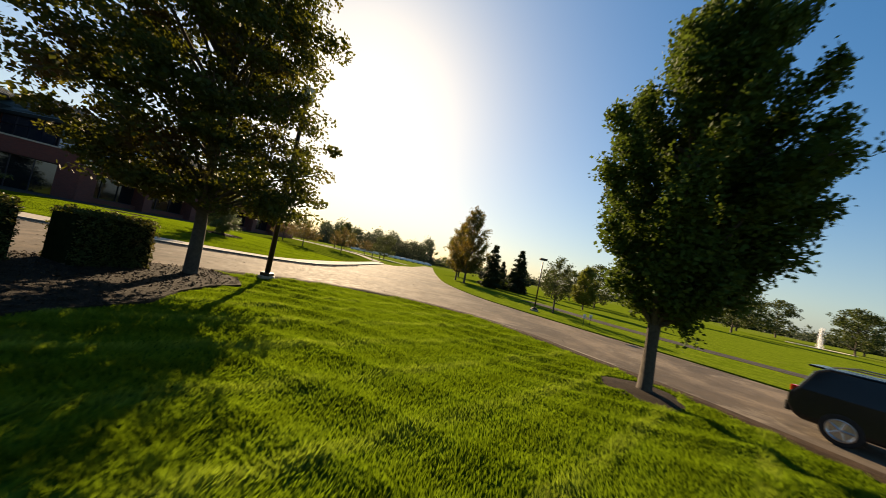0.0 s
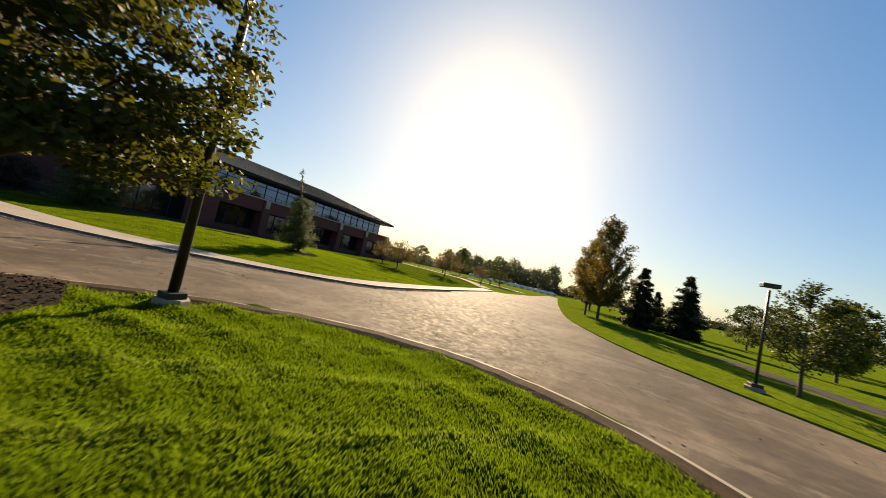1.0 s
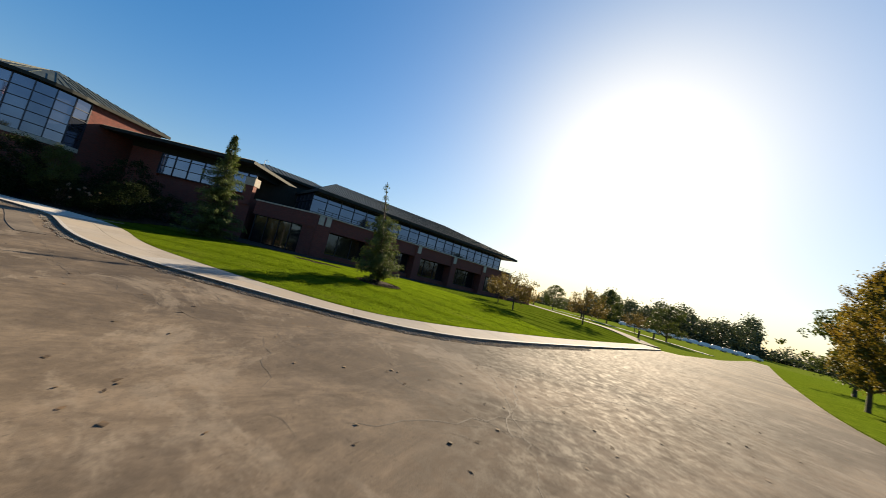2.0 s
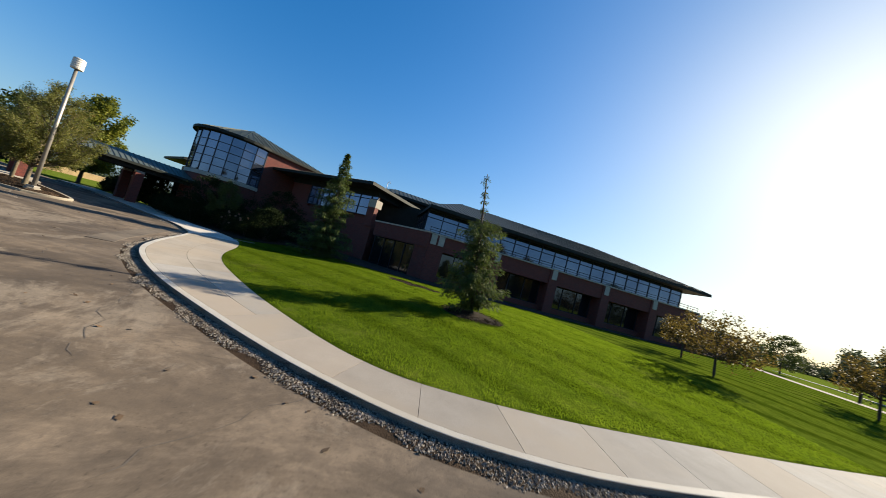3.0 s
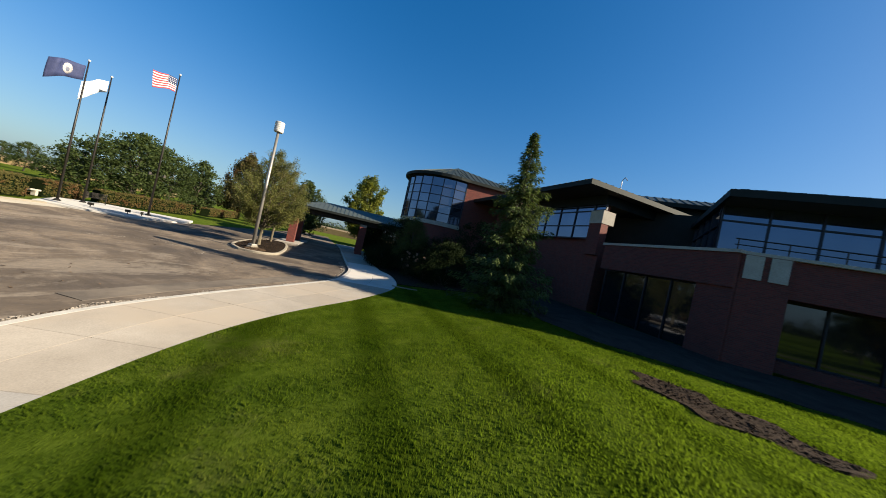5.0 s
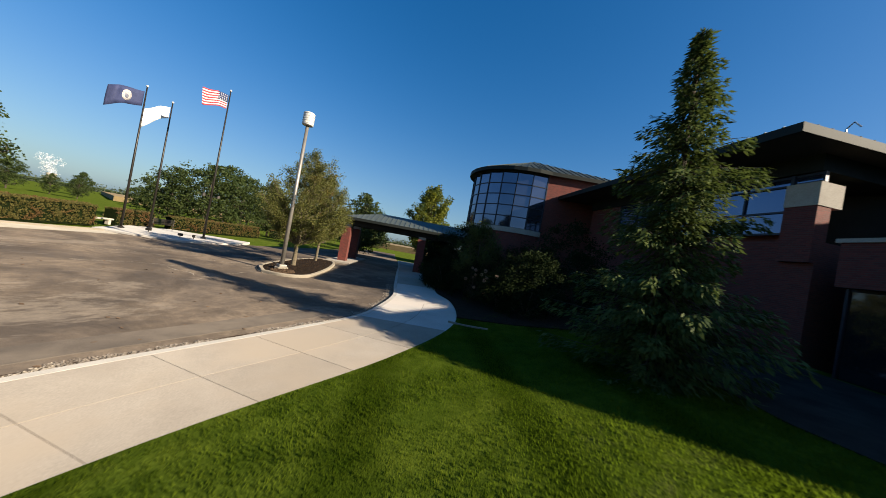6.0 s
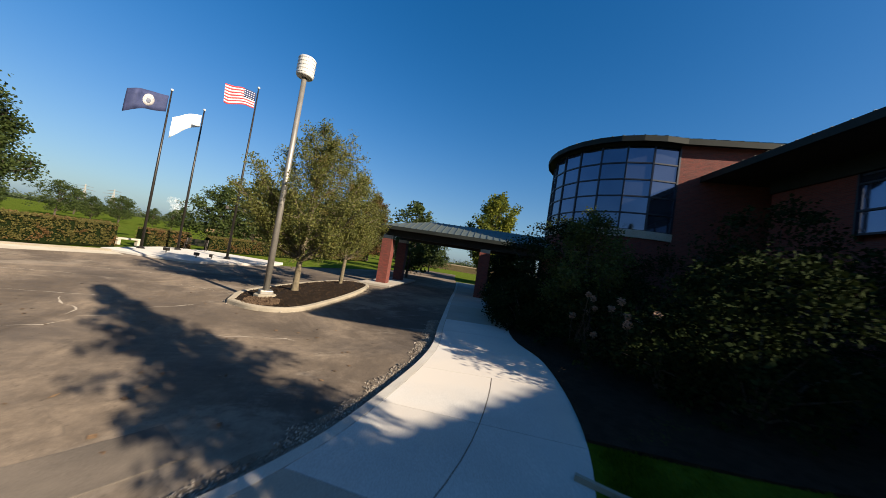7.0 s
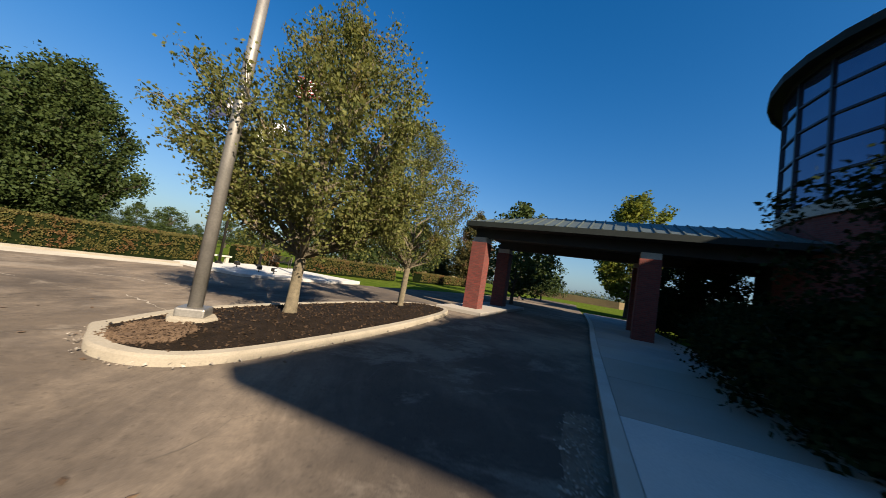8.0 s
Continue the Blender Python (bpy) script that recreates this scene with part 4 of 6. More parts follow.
def tree_meshes(name, height, crown_base, radius, shape, leaves, clumps, per, leaf, bark=BARK, trunk=0.16, limbs=9, seed=1, spread=0.3, lumps=0.25, drift=(0, 0), flat=0.7):
    pts = crown_points(clumps, crown_base, height, radius, shape, lumps, seed)
    pts[:, :2] += np.array(drift) * np.clip((pts[:, 2:] - crown_base) / (height - crown_base), 0, 2) ** 0.5
    r = random.Random(seed)
    b = Build()
    lean = (r.uniform(-0.15, 0.15), r.uniform(-0.15, 0.15))
    b.tube([(0, 0, -0.15), (0, 0, 0.12), (lean[0] * 0.2, lean[1] * 0.2, crown_base * 0.6), (lean[0], lean[1], crown_base), (lean[0] * 1.5, lean[1] * 1.4, (crown_base + height) * 0.5), (lean[0], lean[1], height * 0.88)],
           [trunk * 1.55, trunk * 1.12, trunk * 0.95, trunk * 0.85, trunk * 0.5, trunk * 0.12], 10)
    order = list(range(len(pts)))
    r.shuffle(order)
    for i in order[:limbs]:
        p = Vector(pts[i])
        h0 = max(crown_base * 0.85, min(p.z - math.hypot(p.x, p.y) * 0.8, height * 0.6))
        k = h0 / crown_base if h0 < crown_base else 1 + 0.45 * (h0 - crown_base) / max(0.1, (height - crown_base) / 2)
        a = Vector((lean[0] * min(k, 1.45), lean[1] * min(k, 1.4), h0))
        m = a.lerp(p, 0.5) + Vector((0, 0, 0.12 * (p - a).length * r.uniform(-0.5, 1)))
        b.tube([a, m, p], [trunk * 0.4, trunk * 0.22, trunk * 0.06], 6, False)
    v = leaf_cloud(pts, per, spread, leaf, flat)
    return b.mesh("trunk", bark, True), raw_mesh("crown", v, 4, leaves)


def branch_tree(height, crotch, radius, shape, leaves, limbs, twigs, per, leaf, bark, trunk, seed, spread=0.16, clumps=4, rise=0.35, drift=(0, 0), boughs=(), base=None, flat=1.0, twig_len=0.34):
    """A tree grown from its branches: limbs fan up out of the trunk, twigs off the limbs, leaves along the twigs."""
    r = random.Random(seed)
    b = Build()
    lean = Vector((r.uniform(-0.12, 0.12), r.uniform(-0.12, 0.12), 0))
    base = crotch if base is None else base
    stem = [Vector((0, 0, -0.15)), Vector((0, 0, 0.15)), lean * 0.5 + Vector((0, 0, crotch)), lean + Vector((drift[0] * 0.4, drift[1] * 0.4, height * 0.55)), Vector((drift[0] * 0.8, drift[1] * 0.8, height * 0.93))]
    b.tube(stem, [trunk * 1.6, trunk * 1.08, trunk * 0.92, trunk * 0.42, trunk * 0.08], 10)

    def on_stem(z):
        for p, q in zip(stem, stem[1:]):
            if z <= q.z:
                return p.lerp(q, (z - p.z) / (q.z - p.z))
        return stem[-1]

    ends = []
    for i in range(limbs):
        s = 0.06 + 0.94 * (i + r.random()) / limbs
        a = i * 2.39996 + r.uniform(-0.45, 0.45)
        k = r.uniform(0.72, 1.12)
        R = radius * shape(min(s, 0.98)) * k
        dx = (s ** 0.6)
        ends.append(Vector((R * math.cos(a) + drift[0] * dx, R * math.sin(a) + drift[1] * dx, base + (height - base) * s)))
    ends += [Vector(p) for p in boughs]
    ends.append(stem[-1] + Vector((0, 0, 0.07 * height)))
    pts = []
    for e in ends:
        reach = math.hypot(e.x, e.y)
        z0 = max(crotch * 0.92, min(e.z - reach * (0.5 + rise), height * 0.75))
        p0 = on_stem(z0)
        L = (e - p0).length
        side = Vector((r.uniform(-1, 1), r.uniform(-1, 1), 0)) * 0.08 * L
        m1 = p0.lerp(e, 0.35) + Vector((e.x - p0.x, e.y - p0.y, 0)) * 0.1 + side - Vector((0, 0, 0.03 * L))
        m2 = p0.lerp(e, 0.7) + side * 0.8
        th = trunk * min(0.5, 0.16 + 0.09 * L)
        path = [p0, m1, m2, e]
        b.tube(path, [th, th * 0.7, th * 0.42, th * 0.12], 6, False)
        n = max(4, int(twigs * (0.4 + L / radius)))
        for j in range(n):
            f = 0.22 + 0.78 * (j + r.random()) / n
            g = f * 3
            q = path[int(min(g, 2.999))].lerp(path[int(min(g, 2.999)) + 1], g - int(min(g, 2.999)))
            fwd = (e - p0).normalized()
            d = (fwd * 0.75 + Vector((r.gauss(0, 0.7), r.gauss(0, 0.7), r.gauss(0.12, 0.5)))).normalized()
            l = twig_len * radius * r.uniform(0.45, 1.1) * (1.15 - 0.55 * f)
            tip = q + d * l
            b.tube([q, q.lerp(tip, 0.5) + Vector((0, 0, 0.04 * l)), tip], [th * 0.26, th * 0.14, 0.004], 4, False)
            for c in range(clumps):
                pts.append(tuple(q.lerp(tip, (c + 0.9) / clumps)))
    v = leaf_cloud(np.array(pts), per, spread, leaf, flat)
    return b.mesh("trunk", bark, True), raw_mesh("crown", v, 4, leaves)


def tree(kind, loc, meshes, label, category="tree", group="", turn=0.0, scale=1.0):
    t = thing(kind, loc, label, category, group)
    t.rotation_euler[2], t.scale = turn, (scale,) * 3
    part("trunk", meshes[0], BARK, t)
    part("crown", meshes[1], BARK, t)
    return t


def spruce_meshes(height, radius, leaves, seed, clear=0.3, bare_top=0.0, sprays=26, rows=44, coarse=1.0, full=False):
    """Tiers of drooping boughs hung with short needle sprays; bare_top: the share of thin leader."""
    r = random.Random(seed)
    b = Build()
    b.tube([(0, 0, -0.15), (0, 0, height * 0.5), (0.02, 0, height * 0.995)], [0.13, 0.08, 0.012], 8)
    V = []
    for i in range(rows):
        s = (i + r.random() * 0.8) / rows
        z = clear + (height - clear) * s
        leader = bare_top and s > 1 - bare_top
        if leader:
            u = (s + bare_top - 1) / bare_top
            R, k = radius * (0.17 - 0.11 * u) * (r.uniform(2.0, 3.2) if r.random() < 0.22 else r.uniform(0.6, 1.2)), 4
        else:
            R, k = radius * ((1 - s * (1 - 0.35 * bool(bare_top))) ** 0.8 + 0.03) * r.uniform(0.6, 1.15), int(8 - 4 * s)
        if full:
            R *= min(1.0, 0.62 + 1.5 * s)
        a0 = r.random() * 6.28
        for j in range(k):
            a = a0 + 6.28 * j / k + r.uniform(-0.35, 0.35)
            L = R * r.uniform(0.5, 1.25)
            out = Vector((math.cos(a), math.sin(a), 0))
            side_v = Vector((-math.sin(a), math.cos(a), 0))
            droop = (0.52 * L + 0.04) * r.uniform(0.6, 1.3) * (0.4 if leader else 1)
            mid, tip = out * (0.55 * L) + Vector((0, 0, z - droop * 0.8)), out * L + Vector((0, 0, z - droop * 0.75))
            b.tube([(0, 0, z), mid, tip], [0.02 * (1 - s) + 0.008, 0.011, 0.004], 4, False)
            n = max(5, int(sprays * (L / radius + 0.15) * (0.25 if leader else 1)))
            for _ in range(n):
                f = r.uniform(0.1, 1.05)
                p = Vector((0, 0, z)).lerp(mid, f * 2) if f < 0.5 else mid.lerp(tip, f * 2 - 1)
                side = r.uniform(-1, 1)
                spread = (0.26 * L * (1.1 - f) + 0.05) * (0.5 if leader else 1)
                p = p + side_v * side * spread + Vector((0, 0, r.uniform(-0.3, 0.02) * (0.4 if leader else 1)))
                d = (out + side_v * side * 0.9 + Vector((0, 0, r.uniform(-1.5, 0.1)))).normalized()
                w = d.cross(Vector((r.uniform(-0.7, 0.7), r.uniform(-0.7, 0.7), 1))).normalized()
                l = r.uniform(0.08, 0.2) * coarse * (0.75 if leader else 1)
                V += [p, p + d * l * 0.45 + w * l * 0.16, p + d * l, p + d * l * 0.45 - w * l * 0.16]
    return b.mesh("trunk", BARK, True), raw_mesh("crown", np.array([tuple(q) for q in V]), 4, leaves)


tree("maple_tree", (-8.5, 11.2, isl_h(-8.5, 11)), tree_meshes("maple", 12.8, 2.6, 3.9, ROUND, L_MAPLE, 640, 150, 0.158, BARK, 0.2, 70, 3, 0.38, 0.2, drift=(-1.25, -0.6), flat=0.45), "broad maple with backlit green and reddening leaves", turn=0.4)
FAN = lambda s: min(1.0, 0.42 + 1.3 * s) * (1 - s ** 2.6) ** 0.5
LINDEN = branch_tree(10.8, 1.9, 2.45, FAN, L_OVAL, 46, 9, 36, 0.14, BARK, 0.17, 5, 0.19, 4, 1.1, drift=(0.35, -0.3), base=2.2, flat=1.3, twig_len=0.3, boughs=[(2.5, -1.7, 6.4), (2.2, -1.5, 5.2)])
tree("linden_tree", (6.0, 8.6, isl_h(6, 8.6)), LINDEN, "upright dense tree with dark glossy green leaves")
leaning = tree("spruce_tree", (-20.2, 29.4, lawn_height(-20.2, 29.4)), spruce_meshes(7.0, 1.72, L_SPRUCE, 4, 0.7, 0.36, 230, 24, 1.05, True), "dark green spruce with a thin bare top")
leaning.rotation_euler[0], leaning.rotation_euler[1] = radians(6), radians(-7)
tall = tree("spruce_tree", (-33.4, 21.25, lawn_height(-33.4, 21.25)), spruce_meshes(8.9, 2.35, L_SPRUCE, 9, 0.35, 0.0, 240, 42, 1.15, True), "slender green spruce beside the building")
tall.rotation_euler[0], tall.rotation_euler[1] = radians(1.0), radians(-2.5)
PEARS = lambda s: min(1.0, 0.5 + 1.6 * s) * (1 - s ** 2.2) ** 0.6
pear = branch_tree(6.7, 1.3, 2.65, PEARS, L_PEAR, 38, 12, 27, 0.08, PALEBARK, 0.125, 11, 0.15, 3, 0.9, base=1.9, drift=(-0.35, 0.0), boughs=[(2.7, 0.8, 3.7), (2.2, 0.8, 3.0), (2.2, 0.6, 4.6), (1.2, 1.8, 3.9), (-2.0, 1.3, 2.9), (-2.0, 0.7, 4.6), (-1.9, -1.7, 4.0), (-2.3, -0.8, 3.4)])
tree("pear_tree", (-33.3, 3.0, gz(-33) + 0.25), pear, "small pear tree with thinning olive leaves and tan trunk", group="trees on the planted island")
pear2 = branch_tree(6.1, 1.4, 2.1, PEARS, L_PEAR, 28, 9, 22, 0.075, PALEBARK, 0.1, 21, 0.14, 3, 0.9, base=1.9)
tree("pear_tree", (-36.4, -0.15, gz(-36) + 0.25), pear2, "slim pear tree with thinning olive leaves and tan trunk", group="trees on the planted island")
thin = branch_tree(5.0, 1.3, 1.7, PEARS, L_GREEN, 22, 7, 7, 0.14, BARK, 0.08, 51, 0.15, 3, 0.5, base=1.6)
tree("young_tree", (10.9, 29.0, gz(10.9) + 0.05), thin, "young tree with thin dark leaves beside the drive")
crab = branch_tree(3.5, 1.2, 2.4, lambda s: (1 - s ** 3) ** 0.5, L_CRAB, 22, 9, 5, 0.145, BARK, 0.07, 31, 0.15, 3, 0.5, base=1.1)
for x, y, s in ((-19.2, 44.2, 0.95), (-24.4, 48.8, 0.95), (-18.3, 58.5, 1.2), (-25.8, 108.2, 1.35)):
    tree("crabapple_tree", (x, y, lawn_height(x, y) if y < 65 else gz(x)), crab, "small crabapple with thin olive-brown leaves on the lawn", group="crabapples on the lawn", turn=x, scale=s)
big_a = tree_meshes("far", 10.0, 1.4, 4.6, ROUND, L_GREEN, 170, 36, 0.37, BARK, 0.2, 14, 41, 0.55, 0.4)
big_b = tree_meshes("far", 9.0, 1.4, 3.5, OVAL, L_GREEN, 150, 36, 0.35, BARK, 0.17, 14, 42, 0.48, 0.4)
yel = branch_tree(12.4, 1.8, 4.2, PEARS, L_YELLOW, 34, 8, 13, 0.34, BARK, 0.22, 43, 0.36, 4, 0.8, base=2.2)
CONE = lambda s: min(1.0, 0.6 + 2.2 * s) * (1 - s) ** 0.8
red = branch_tree(12.6, 1.4, 6.2, CONE, L_RED, 36, 8, 19, 0.33, BARK, 0.2, 44, 0.4, 4, 0.7, base=1.8)
orange = branch_tree(12.6, 1.9, 3.3, PEARS, L_ORANGE, 32, 7, 14, 0.22, BARK, 0.17, 45, 0.3, 4, 0.9, base=2.3)
con = spruce_meshes(9.0, 3.1, L_CONIFER, 15, 0.1, 0.0, 170, 24, 3.2)
oak = branch_tree(10.6, 1.8, 4.5, PEARS, L_GREEN, 60, 10, 26, 0.21, BARK, 0.36, 52, 0.42, 4, 0.5, base=1.6, twig_len=0.26)
tree("oak_tree", (-17.1, -14.6, ground_height(-17.1, -14.6)), oak, "broad dark green oak behind the hedge")
GREEN_TREES = [(-75, -57, 0.98, 1), (-78, -53.5, 0.82, 0), (-82, -54, 0.66, 0), (-86, -54, 0.6, 1), (-62, -104, 0.6, 0), (-50, -112, 0.7, 1), (-38, -106, 0.55, 0), (-27, -118, 0.75, 1), (-14, -108, 0.6, 0), (-4, -116, 0.7, 0), (6, -104, 0.6, 1), (17, -110, 0.7, 0), (27, -100, 0.6, 1), (38, -108, 0.75, 0), (50, -95, 0.7, 1), (12, -70, 0.6, 1), (-22, -92, 0.5, 1), (-32.0, -25.6, 0.66, 0), (-35.3, -25.2, 0.78, 0), (-39.2, -25.6, 0.62, 0), (-44.2, -29.6, 0.85, 1), (-38, -58, 0.6, 0), (-44, -50, 1.1, 0), (-52, -62, 1.1, 0), (-38, -85, 0.6, 0), (-26, -84, 0.5, 1),
               (-46.5, -9.5, 0.8, 1), (-52, -17, 0.75, 1), (-62, -27, 0.6, 0), (18, 70, 0.6, 1), (24, 66, 0.6, 0), (31, 74, 0.7, 0), (-7.8, -83.3, 0.7, 0), (-12.5, -85.0, 0.55, 1), (-16.6, -86.5, 0.6, 0), (8.5, -66, 0.72, 0), (4.5, -70, 0.75, 1), (0.0, -72, 0.7, 0), (30, 60, 0.8, 0), (60, 85, 1.2, 0), (75, 80, 1.2, 0), (100, 105, 1.3, 0),
               (-48.8, 110.3, 0.75, 0), (-38.3, 125.4, 1.15, 1), (-18.5, 104.7, 0.78, 0), (5.4, 86, 1.1, 0), (120, 90, 1.3, 0), (150, 110, 1.4, 0), (140, 130, 1.5, 0)]
for x, y, s, k in GREEN_TREES:
    tree("shade_tree", (x, y, ground_height(x, y)), (big_a, big_b)[k], "leafy green shade tree on open grass", group="shade trees", turn=x * 1.7, scale=s)
tree("yellow_tree", (-62.6, -13.9, gz(-50)), yel, "tall tree turning yellow-green behind the canopy")
tree("yellow_tree", (20.5, 44, 0.1), yel, "low rounded tree turning yellow on the parkland", scale=0.48)
tree("red_maple_tree", (-57.4, -41.6, gz(-50)), red, "russet red autumn maple")
tree("orange_maple_tree", (4.5, 53.0, 0.1), orange, "maple turning orange beside the drive")
tree("orange_maple_tree", (3.4, 60.0, 0.1), orange, "maple turning orange beside the drive", turn=2.0, scale=0.9)
tree("conifer_tree", (-53.4, -52.0, ground_height(-53, -52)), con, "dense dark pyramidal conifer", turn=2.0, scale=0.85)
tree("conifer_tree", (-55.6, -52.4, ground_height(-55, -52)), con, "dense dark pyramidal conifer", turn=4.0, scale=0.95)
tree("conifer_tree", (9.5, 57.5, 0.1), con, "dense dark pyramidal conifer", turn=1.0, scale=0.9)
tree("conifer_tree", (14.5, 58, 0.1), con, "dense dark pyramidal conifer", turn=3.0, scale=0.9)
tree("conifer_tree", (12.2, 62, 0.1), con, "dense dark pyramidal conifer", turn=5.0, scale=0.62)


def far_woods():
    r = np.random.default_rng(3)
    cs = []
    for az0, az1, dist, h, n in ((-19, 1, 300, 23, 1400), (-26, -18, 310, 10, 260), (-38, -25, 320, 5, 260), (0, 14, 330, 9, 300), (12, 60, 330, 9, 500), (60, 120, 260, 9, 420), (120, 200, 330, 5, 520), (200, 262, 300, 6, 420), (262, 330, 360, 11, 500)):
        for _ in range(n):
            az = math.radians(r.uniform(az0, az1))
            d = dist * r.uniform(0.9, 1.15)
            top = h * (0.62 + 0.38 * abs(math.sin(az * 23 + dist)) * abs(math.cos(az * 57)))
            x, y = -15 + d * math.sin(az), 10 + d * math.cos(az)
            cs.append((x, y, ground_height(x, y) + top * r.random() ** 0.7))
    v = leaf_cloud(np.array(cs), 26, 2.2, 1.25)
    # dark sheet behind the leaf clumps, coloured as the shade deep in the woods
    b = Build()
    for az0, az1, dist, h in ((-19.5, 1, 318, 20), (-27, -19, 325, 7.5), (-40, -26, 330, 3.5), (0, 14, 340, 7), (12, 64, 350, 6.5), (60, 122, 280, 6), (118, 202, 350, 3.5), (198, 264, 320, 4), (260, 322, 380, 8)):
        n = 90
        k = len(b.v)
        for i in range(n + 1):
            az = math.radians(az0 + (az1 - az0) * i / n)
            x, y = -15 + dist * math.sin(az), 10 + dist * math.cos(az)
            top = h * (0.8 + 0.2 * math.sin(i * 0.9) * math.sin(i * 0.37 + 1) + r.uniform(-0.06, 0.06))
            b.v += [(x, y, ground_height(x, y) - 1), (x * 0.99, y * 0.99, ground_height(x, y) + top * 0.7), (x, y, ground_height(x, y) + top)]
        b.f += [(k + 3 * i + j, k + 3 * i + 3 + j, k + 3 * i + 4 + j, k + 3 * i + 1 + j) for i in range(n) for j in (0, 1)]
    dark = surface("shade inside distant woods", (0.02, 0.034, 0.018), (0.045, 0.06, 0.03), 0.3, 1.0, fine=1.5, bumps=1.0, spec=0.0, depth=0.6)
    single("woods_mass", b, dark, "dark backing sheet painted as the shade inside the wooded skyline", "woods", kind="stuff")
    single("far_woods", raw_mesh("far_woods", v, 4, L_FAR), L_FAR, "wooded skyline beyond the fields, haze put into its leaf colour", "woods", kind="stuff")


far_woods()


# ---- the office building ----
hall = thing("office_building", (-38, 40, 1.0), "two-storey red brick office with ribbon windows and glass drum tower", "building")


def local_frame(origin, along):
    d = Vector((along[0], along[1], 0)).normalized()
    inn = Vector((-d.y, d.x, 0))
    return Matrix(((d.x, inn.x, 0, origin[0]), (d.y, inn.y, 0, origin[1]), (0, 0, 1, 0), (0, 0, 0, 1)))


def bpart(name, b, mat, parent=None, label="", bevel=0.0, smooth=False):
    return part(name, b, mat, parent or hall, label, smooth, bevel, world_space=True)


def walls(mat, *spans):
    """Separate wall pieces; each span is (low corner, high corner, local frame)."""
    for lo, hi, m in spans:
        bpart("wall", Build().span(lo, hi, m), mat)


def window_grid(m, a0, a1, z0, z1, cols, rows, b, parent=None, frame_w=0.07, glass=None):
    """A glazed band: rows is a list of heights shares; every pane and bar its own mesh."""
    frame_ob = bpart("window", Build().span((a0, b + 0.03, z0), (a1, b + 0.08, z0 + 0.08), m), MULLION, parent)
    part("head_rail", Build().span((a0, b + 0.03, z1 - 0.08), (a1, b + 0.08, z1), m), MULLION, frame_ob)
    zs = [z0] + [z0 + (z1 - z0) * q for q in rows] + [z1]
    w = (a1 - a0) / cols
    for i in range(cols + 1):
        x = a0 + w * i
        part("mullion", Build().span((x - frame_w / 2, b - 0.03, z0), (x + frame_w / 2, b + 0.1, z1), m), MULLION, frame_ob)
    for q in zs[1:-1]:
        part("transom", Build().span((a0, b - 0.02, q - frame_w / 2), (a1, b + 0.09, q + frame_w / 2), m), MULLION, frame_ob)
    for i in range(cols):
        for lo, hi in zip(zs, zs[1:]):
            part("pane", Build().span((a0 + w * i + 0.02, b + 0.04, lo + 0.02), (a0 + w * (i + 1) - 0.02, b + 0.06, hi - 0.02), m), glass or GLASS, frame_ob)
    return frame_ob


def seam_roof(name, quads, parent=None, spacing=0.55, thick=0.12, label="", mat=None):
    """Roof planes with raised seams: each plane is (eave0, eave1, ridge1, ridge0)."""
    first, mat = None, mat or ROOF
    for e0, e1, r1, r0 in quads:
        e0, e1, r1, r0 = map(Vector, (e0, e1, r1, r0))
        ob = bpart(name, Build().plate([e0, e1, r1, r0] if (r1 - r0).length > 0.05 else [e0, e1, r1], thick), mat, parent, label)
        first = first or ob
        L = (e1 - e0).length
        n = max(2, int(L / spacing))
        d = (e1 - e0).normalized()
        up = d.cross(((r0 + r1) / 2 - (e0 + e1) / 2)).normalized()
        if up.z < 0:
            up = -up
        ta, tb = (r0 - e0).dot(d), (r1 - e0).dot(d)
        depth = (r0 - e0) - d * ta
        for i in range(n + 1):
            p = e0.lerp(e1, i / n)
            t = L * i / n
            s = 1.0 if ta - 1e-3 <= t <= tb + 1e-3 else (t / ta if t < ta and ta > 1e-6 else ((L - t) / (L - tb) if L - tb > 1e-6 else 0))
            if s < 0.03:
                continue
            q = p + depth * min(1.0, s)
            w, h = d * 0.022, up * 0.05
            part("seam", Build().face_set([p - w, p + w, q + w, q - w, p - w + h, p + w + h, q + w + h, q - w + h], [(0, 1, 5, 4), (1, 2, 6, 5), (2, 3, 7, 6), (3, 0, 4, 7), (4, 5, 6, 7)]), mat, ob)
    return first


